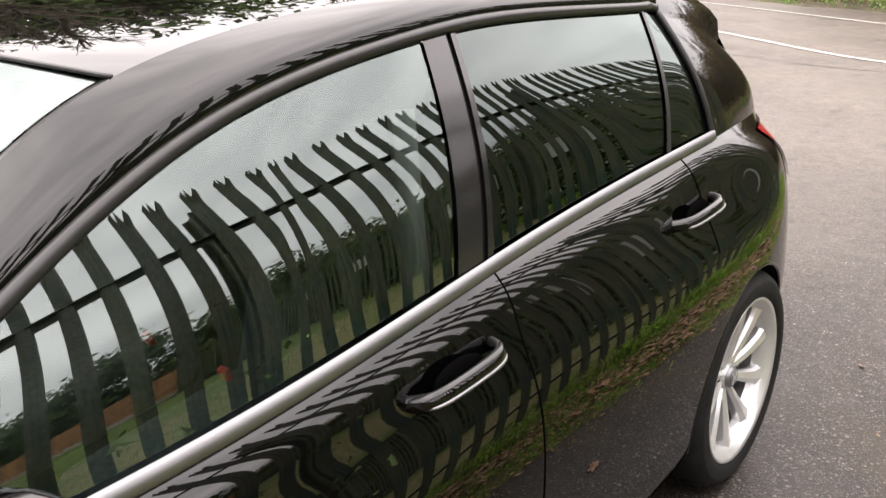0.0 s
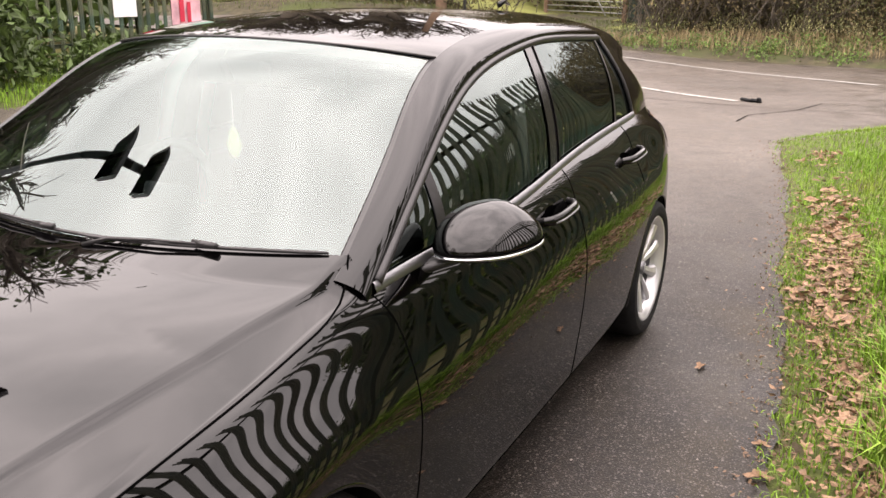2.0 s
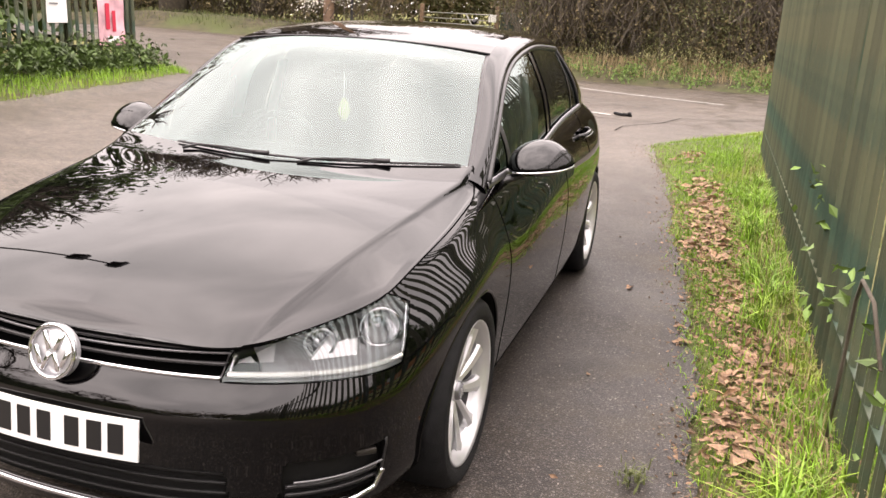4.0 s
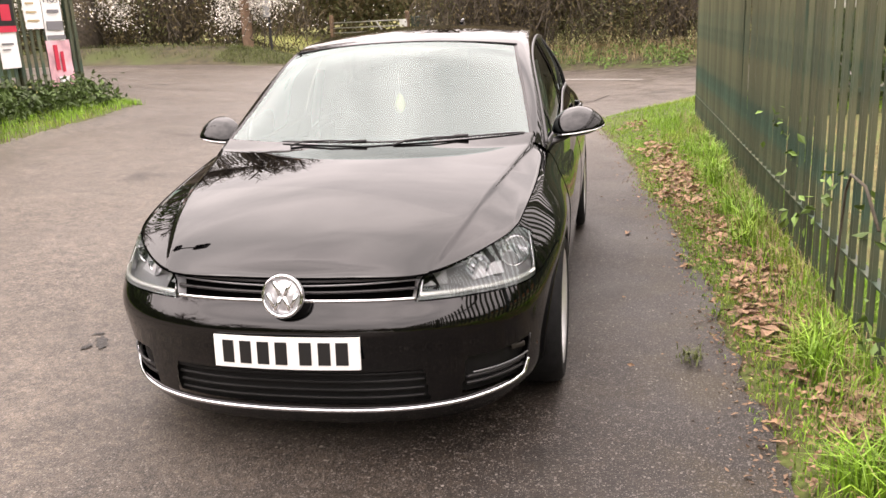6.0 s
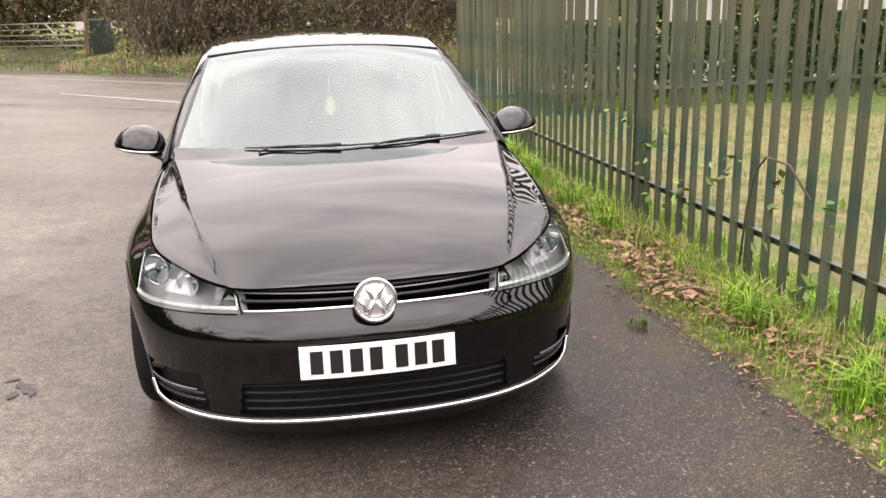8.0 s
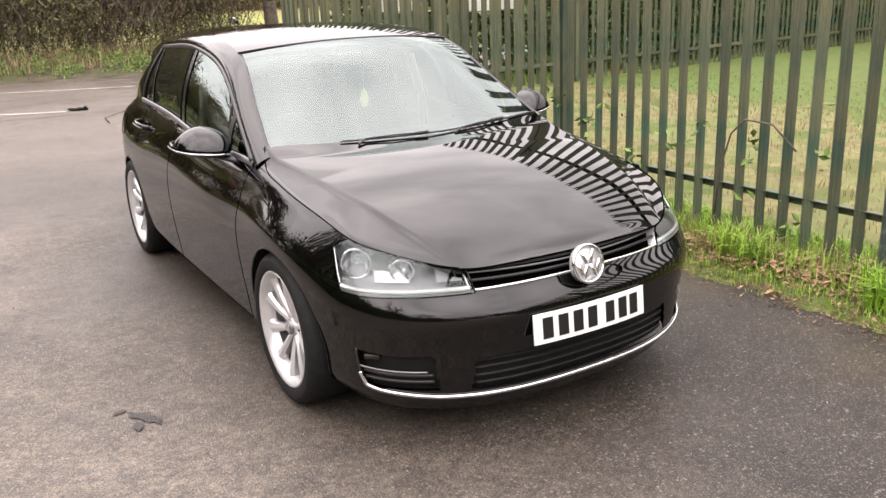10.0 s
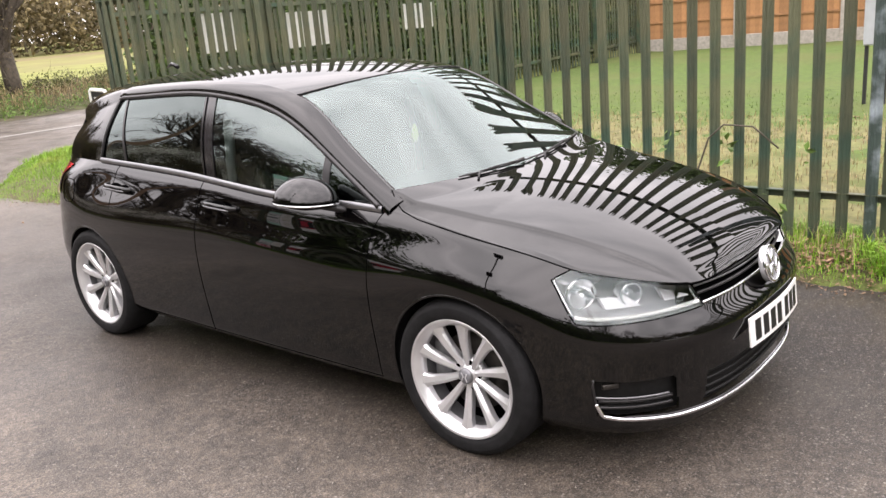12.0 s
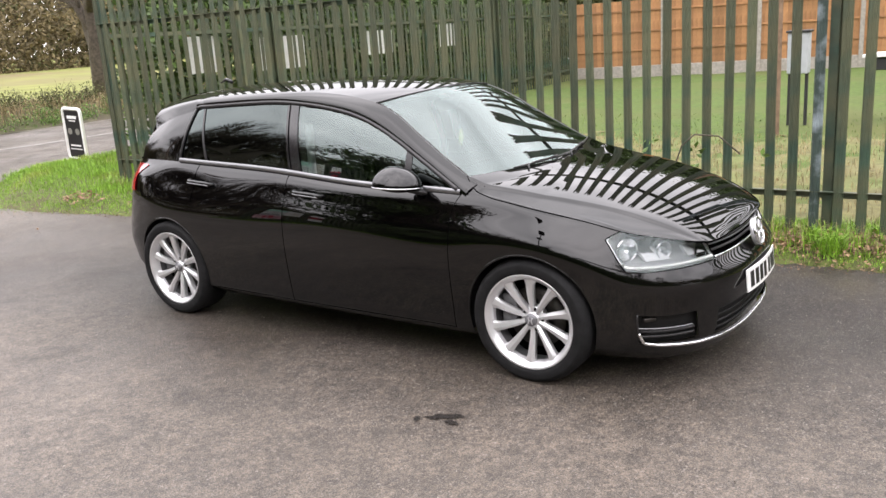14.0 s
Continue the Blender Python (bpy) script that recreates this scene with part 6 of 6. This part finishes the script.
dry_l = np.column_stack([2.3 + 4.8 * rng.uniform(0, 1, 15000), rng.uniform(-7, 5.5, 15000)])
blades("dry_lawn_grass", dry_l, 0.06, 0.003, STRAW, "dry straw-coloured grass behind the fence")

# a ragged, gritty edge to the asphalt
ey = rng.uniform(-6, 9, 2600)
ex = np.array([verge_edge(q) for q in ey]) - np.abs(rng.normal(0.0, 0.05, 2600)) + 0.03
ek = np.array([noise.noise((b * 1.3, 0.0, 3.0)) for b in ey]) > rng.uniform(-0.4, 0.5, 2600)
blades("edge_grass", np.column_stack([ex, ey])[ek], 0.028, 0.0025, BLADE, "low grass and moss creeping over the edge of the asphalt", lean=1.1)
ey = rng.uniform(-6, 9, 3200)
ex = np.array([verge_edge(q) for q in ey]) - np.abs(rng.normal(0.0, 0.10, 3200)) + 0.05
leaves("edge_grit", np.column_stack([ex, ey, height(ex, ey) + 0.004]), 0.011, POLEWOOD, "leaf crumbs and grit along the edge of the asphalt", "litter", 0.7)

# dead leaves on the verge and lane
ly = rng.uniform(-6, 6, 4200)
lx = np.array([verge_edge(q) for q in ly]) + np.clip(rng.normal(0.28, 0.10, 4200) + 0.05 * np.sin(ly * 2.3) + 0.05 * np.sin(ly * 5.1 + 1), -0.08, 0.8)
lk = np.array([noise.noise((a * 1.6, b * 0.9, 5.0)) + 0.5 * noise.noise((a * 5, b * 4, 1.0)) for a, b in zip(lx, ly)]) > rng.uniform(-0.48, 0.42, 4200) + 0.32 * np.clip((ly - 0.2) / 2.0, 0, 1)
lx, ly = lx[lk], ly[lk]
lp = np.column_stack([lx, ly, height(lx, ly) + 0.030 + rng.uniform(0, 0.02, len(lx))])
big = rng.uniform(0, 1, len(lp)) < 0.3
leaves("dead_leaves", lp[big], 0.05, DEADLEAF, "large curled brown dead oak leaves lying along the verge", "leaves", 0.8, aspect=1.4)
leaves("dead_leaves", lp[~big] - (0, 0, 0.008), 0.03, DEADLEAF, "brown dead oak leaves lying along the verge", "leaves", 0.75)
ly = rng.uniform(-6, 3.5, 9000)
lx = np.array([verge_edge(q) for q in ly]) + np.clip(rng.normal(0.27, 0.12, 9000), -0.06, 0.9)
leaves("dead_leaves", np.column_stack([lx, ly, height(lx, ly) + 0.026]), 0.018, DEADLEAF, "crumbled brown leaf fragments among the grass", "leaves", 0.6)
ly = rng.uniform(-6, 9, 40)
lx = np.array([verge_edge(q) for q in ly]) - np.abs(rng.normal(0.0, 0.3, 40))
leaves("dead_leaves", np.column_stack([lx, ly, height(lx, ly) + 0.008]), 0.022, DEADLEAF, "a few brown dead leaves on the asphalt", "leaves", 0.85)


def oak_leaf(x, y, size, turn, label):
    """A lobed, curled oak leaf."""
    pts = [(0, 0, 0.002)]
    n = 28
    for i in range(n):
        a = 2 * math.pi * i / n
        r = size * (0.5 + 0.13 * math.cos(7 * a)) * (1 + 0.5 * abs(math.cos(a)))
        pts.append((r * math.cos(a), 0.62 * r * math.sin(a), 0.3 * size * math.sin(a) ** 2 + 0.12 * size * noise.noise((a, x, y))))
    f = [(0, i, i % n + 1) for i in range(1, n + 1)]
    ob = link_mesh("oak_leaf", pts, f, DEADLEAF, smooth=False)
    ob.matrix_world = pose(x, y, float(height(x, y)) + 0.006, 0, 0, turn)
    return tagged(ob, label, "leaf", "leaves on the lane")


leaf_r = random.Random(21)
for k in range(130):
    yy = leaf_r.uniform(-5.2, 4.5)
    xx = verge_edge(yy) + leaf_r.gauss(0.27, 0.09)
    ob = oak_leaf(xx, yy, leaf_r.uniform(0.034, 0.058), leaf_r.uniform(0, 360), "curled tan oak leaf lying in the verge grass")
    ob.location.z += 0.028
for x, y, sz, tn in ((1.51, 0.28, 0.058, 20), (1.175, 1.056, 0.045, 75), (1.666, -1.726, 0.06, 140), (1.49, 0.5, 0.04, 10), (1.6, -0.35, 0.045, 60), (-0.9, -3.6, 0.035, 30)):
    oak_leaf(x, y, sz, tn, "curled brown dead oak leaf on the asphalt")

stick = thing("road_debris", "dark broken debris lying on the main road edge", "debris", pose(0.1, 10.25, 0.0))
for k, (x, y, l, tn) in enumerate(((0.06, 0, 0.17, 15), (-0.07, 0.02, 0.19, 5), (0.10, -0.02, 0.12, 70))):
    bm = bmesh.new()
    box(bm, (l, 0.08 - 0.02 * k, 0.045), pose(x, y, 0.03 + 0.025 * (k == 2), 0, 8, tn), 0.02)
    part("piece", bm, RUBBER, stick)

# loose chippings and an oil stain
n = 1300
cx, cy = rng.uniform(-5.2, 1.6, n), -6 + 12 * rng.uniform(0, 1, n)
ch = np.column_stack([cx, cy, height(cx, cy) + 0.003])
leaves("chippings", ch, 0.008, CONCRETE, "pale loose stone chippings on the asphalt", "stones", 0.3, aspect=1.1)

stain = thing("oil_stain", "small dark oily stain soaked into the asphalt", "stain")
for sx, sy, sa, sb, tn in ((-1.42, -1.18, 0.085, 0.026, 120), (-1.50, -1.08, 0.03, 0.016, 30), (-1.46, -1.24, 0.035, 0.02, 80)):
    pts = [(0, 0, 0)]
    for i in range(36):
        a = 2 * math.pi * i / 36
        k = 1 + 0.45 * noise.noise((2.2 * math.cos(a) + sx * 9, 2.2 * math.sin(a), sy * 7)) + 0.25 * noise.noise((7 * math.cos(a), 7 * math.sin(a), sx * 5))
        pts.append((sa * k * math.cos(a), sb * k * math.sin(a), 0))
    mt = pose(sx, sy, 0, 0, 0, tn)
    world_pts = [mt @ Vector(p) for p in pts]
    world_pts = [(p.x, p.y, float(height(p.x, p.y)) + 0.0065) for p in world_pts]
    link_mesh("patch", world_pts, [(0, i, i % 36 + 1) for i in range(1, 37)], OIL, stain)

# a clipped hedge behind the return fence
hx = rng.uniform(3.4, 18, 30000)
hp = np.column_stack([hx, 6.06 + 0.081 * (hx - 2.14) + rng.uniform(0.75, 1.7, 30000), 2.7 * rng.uniform(0.0, 1, 30000) ** 0.9])
hp[:, 2] += height(hp[:, 0], hp[:, 1])
leaves("return_hedge", hp, 0.085, LEAF, "clipped dark evergreen hedge behind the return fence", "hedge")

# hedges beyond the main road
twigs("hedge_twigs", clumps(11000, -4.3, 6.2, 18.3, 23, 0.0, 2.6, 300, 0.4), 1.1, 0.010, BARK, "bare brown winter hedge twigs", "hedge")
leaves("hedge_scrub", clumps(64000, -4.2, 6.0, 18.4, 21.5, 0.2, 4.6, 420, 0.42), 0.048, SCRUB, "brown winter scrub in the hedge", "hedge")
leaves("hedge_green", clumps(36000, -4.2, 5.5, 18.4, 23, 0.2, 3.8, 160, 0.4), 0.045, SCRUBGREEN, "olive green growth in the hedge", "hedge")
leaves("bank_plants", clumps(17000, -5.0, 30, 17.25, 18.3, 0.02, 0.16, 520, 0.10), 0.04, NETTLE, "low green nettles on the bank", "plants")
by = np.column_stack([rng.uniform(-5.5, 16, 7000), rng.uniform(17.6, 18.9, 7000)])
blades("bank_grass", by, 0.27, 0.007, STRAW, "tall dry grass on the bank", lean=0.9)
twigs("hedge_twigs", clumps(7000, -34, -8.9, 19.6, 24, 0.0, 1.6, 320, 0.5), 1.2, 0.014, BARK, "bare brown winter hedge twigs", "hedge")
leaves("hedge_scrub", clumps(62000, -34, -9.1, 19.2, 23.0, 0.05, 3.2, 420, 0.45), 0.06, SCRUB, "brown winter scrub in the hedge", "hedge")
leaves("hedge_green", clumps(24000, -34, -9.1, 19.2, 23.5, 0.05, 2.8, 200, 0.45), 0.07, SCRUBGREEN, "olive green growth in the hedge", "hedge")
leaves("blossom", clumps(9000, -17.5, -8.4, 18.9, 20.3, 0.9, 3.2, 46, 0.27), 0.045, BLOSSOM, "white blackthorn blossom on the hedge", "blossom")
by = np.column_stack([rng.uniform(-40, -8.6, 5000), rng.uniform(17.6, 19.4, 5000)])
blades("bank_grass", by, 0.13, 0.007, DULLBLADE, "short dry grass along the bank", lean=0.9)
leaves("blossom", clumps(5000, -10.4, -8.3, 18.8, 19.8, 0.7, 2.6, 16, 0.25), 0.045, BLOSSOM, "white blackthorn blossom beside the field track", "blossom")
by = np.column_stack([rng.uniform(-9.8, -7.2, 2600), rng.uniform(17.3, 18.7, 2600)])
blades("bank_grass", by, 0.11, 0.006, DULLBLADE, "short green grass at the mouth of the field track", lean=0.9)
by = np.column_stack([rng.uniform(-9.5, -4.5, 5200), rng.uniform(17.6, 30, 5200)])
blades("track_grass", by, 0.09, 0.008, DULLBLADE, "green grass on the field track", lean=0.8)
leaves("hedge_scrub", clumps(32000, -16, 0, 33, 37, 0.4, 7, 200, 0.7), 0.13, SCRUB, "brown winter scrub behind the field gate", "hedge")
leaves("hedge_green", clumps(22000, -16, 4, 32.5, 36, 0.3, 6, 140, 0.7), 0.13, SCRUBGREEN, "olive green growth behind the field gate", "hedge")
leaves("low_hedge", clumps(22000, 6.2, 36, 18.4, 20, 0.03, 0.26, 420, 0.13), 0.048, SCRUBGREEN, "low olive hedge beside the main road", "hedge")
twigs("low_hedge_twigs", clumps(2000, 6.2, 40, 18.4, 20, 0.0, 0.2, 300, 0.12), 0.35, 0.006, BARK, "bare twigs in the low hedge", "hedge")
leaves("far_trees", clumps(52000, -60, 80, 62, 82, 0.5, 13, 800, 1.6), 0.36, SCRUB, "distant brown winter trees beyond the field", "trees")
leaves("far_hedgerow", clumps(40000, -50, 80, 58, 62, 0.1, 4.5, 600, 0.8), 0.26, SCRUB, "brown winter hedgerow along the far side of the field", "hedge")
leaves("far_wood", clumps(40000, -160, 220, 100, 130, 0.5, 18, 700, 2.4), 0.95, SCRUB, "distant brown woodland on the horizon", "trees")
leaves("far_green_trees", clumps(22000, -70, 90, 62, 84, 0.3, 7, 260, 1.4), 0.36, SCRUBGREEN, "distant olive trees beyond the field", "trees")
leaves("right_trees", clumps(9000, 28, 45, -45, 8, 0.5, 4.4, 200, 0.8), 0.4, SCRUB, "brown winter trees behind the wooden fence", "trees")
leaves("garden_evergreens", clumps(26000, 24.5, 31, -26, 9, 0.5, 4.2, 150, 0.7), 0.28, LEAF, "dark garden evergreens behind the wooden fence", "trees")
leaves("garden_evergreens", clumps(30000, 23.5, 28.5, -3, 8.5, 0.8, 7.6, 90, 0.75), 0.25, LEAF, "tall dark evergreens behind the wooden fence", "trees")
leaves("garden_evergreens", clumps(20000, 19, 28, 10.5, 17, 0.5, 6.0, 70, 0.8), 0.26, LEAF, "tall dark evergreens at the corner of the main road", "trees")
leaves("verge_hedge", clumps(14000, 8, 32, 8.9, 10.2, 0.2, 3.0, 260, 0.35), 0.13, SCRUBGREEN, "olive hedge behind the return fence", "hedge")

# woods that close the lane behind
leaves("lane_end_scrub", clumps(22000, -30, 34, -34, -22, 0.3, 8, 300, 0.9), 0.34, SCRUB, "brown winter scrub closing the far end of the lane", "hedge")
leaves("lane_end_green", clumps(14000, -30, 34, -33, -23, 0.2, 6, 200, 0.9), 0.32, LEAF, "dark evergreen growth closing the far end of the lane", "hedge")

# evergreens and ivy by the fence across the lane
leaves("evergreen_bush", clumps(15000, -6.75, -6.0, -4.5, 3.4, 0.1, 1.7, 66, 0.22), 0.075, LEAF, "dense dark evergreen bushes in front of the fence", "bush")
leaves("ivy", clumps(4200, -6.8, -6.35, 2.5, 7.2, 0.0, 0.32, 120, 0.1), 0.055, LEAF, "ivy and brambles at the foot of the fence", "ivy")
leaves("tall_hedge", clumps(17000, -15, -9.0, 1.5, 8.2, 0.3, 5.8, 160, 0.5), 0.2, LEAF, "tall dark evergreens behind the end of the fence", "hedge")
leaves("dark_woods", clumps(22000, -60, -23, 26, 34, 0.5, 11, 260, 1.0), 0.42, SCRUBGREEN, "tall dark winter woods beyond the main road", "trees")
leaves("tall_hedge", clumps(30000, -13, -8.2, -22, 1.5, 0.3, 3.2, 320, 0.45), 0.22, LEAF, "tall dark evergreen hedge behind the fence", "hedge")
leaves("ivy", clumps(120, 2.0, 2.1, -2.0, 0.6, 0.1, 0.7, 14, 0.05), 0.036, NETTLE, "thin bramble leaves climbing the green fence", "bramble")
tube_v, tube_f = tube_points([(2.0, -1.02, 0.25), (2.0, -1.05, 0.55), (1.99, -1.12, 0.75), (1.98, -1.22, 0.84), (1.985, -1.4, 0.83), (2.0, -1.55, 0.7)], 0.006, 6)
tagged(link_mesh("bramble_stem", tube_v, tube_f, BARK), "bare bramble stem hooked over the green fence", "bramble")


def bare_tree(name, x, y, h, seed, label, spread=0.75):
    """A leafless tree: tapered trunk, limbs and twigs."""
    r = random.Random(seed)
    tree = thing(name, label, "tree", pose(x, y, float(height(x, y)) - 0.1))
    wood_v, wood_f, twig_v, twig_f = [], [], [], []

    def grow(p, d, length, radius, level):
        n = 5 if level < 3 else 3
        pts = [Vector(p)]
        dd = Vector(d)
        for k in range(n):
            dd = (dd + Vector((r.uniform(-1, 1), r.uniform(-1, 1), r.uniform(-0.5, 0.9))) * 0.14).normalized()
            pts.append(pts[-1] + dd * length / n)
        v, f = tube_points([tuple(q) for q in pts], np.linspace(radius, radius * 0.55, n + 1), 7 if level < 2 else (5 if level < 4 else 3))
        tv, tf = (wood_v, wood_f) if level < 3 else (twig_v, twig_f)
        o = len(tv)
        tv.extend(v)
        tf.extend([tuple(o + k for k in q) for q in f])
        if level >= 5:
            return
        for k in range(r.choice((3, 4, 4)) if level else 5):
            at = r.uniform(0.35, 1.0) if level else r.uniform(0.45, 1.0)
            q = pts[min(n, int(at * n))]
            turn = r.uniform(0, 2 * math.pi)
            side = dd.orthogonal().normalized()
            side = Matrix.Rotation(turn, 3, dd) @ side
            nd = (dd * 0.75 + side * r.uniform(0.5, 1.1) * spread + Vector((0, 0, 0.15))).normalized()
            grow(q, nd, length * r.uniform(0.55, 0.78), radius * r.uniform(0.42, 0.6), level + 1)

    grow((0, 0, 0), (0.03, 0.02, 1), h * 0.36, h * 0.028, 0)
    link_mesh("trunk", wood_v, wood_f, BARK, tree)
    link_mesh("twigs", twig_v, twig_f, BARK, tree)
    return tree


TREES = [(6.7, 18.9, 8.0, 3), (12.5, 21.5, 9.5, 4), (-1.5, 24.5, 11, 5), (-14.5, 25, 10, 6), (-10.5, -1.0, 6.5, 8), (-11.5, 6.5, 11, 9), (-10.0, -8.5, 10, 10), (-13.0, 2.5, 12, 11), (22, 16, 10, 12), (3.2, 26, 12, 13),
         (-8.8, -15, 10, 14), (-9.0, 3.0, 8.5, 15), (-3.6, 25.5, 14, 17), (-15, 19.5, 17, 18), (-20, 21, 14, 19), (-26, 23, 14, 20), (-12.5, 21.0, 18, 21), (-17.0, 22.5, 19, 22)]
for x, y, h, seed in TREES:
    bare_tree("bare_tree", x, y, h, seed, "leafless winter tree with dark spreading branches")

# pales, one by one
for fence, me, a, d, ang, spots, lift, rnd in pale_spots:
    for s in spots:
        p = a + d * float(s)
        worn = fence is fence_right and abs(p.y + 2.0) < 0.08
        ob = new("pale", PALE_WORN if worn else me)
        ob.parent = fence
        ob.matrix_world = Matrix.Translation((p.x, p.y, float(height(p.x, p.y)) + lift + rnd.uniform(-0.008, 0.008))) @ Euler((rnd.uniform(-0.006, 0.006), rnd.uniform(-0.006, 0.006), ang + math.pi)).to_matrix().to_4x4()
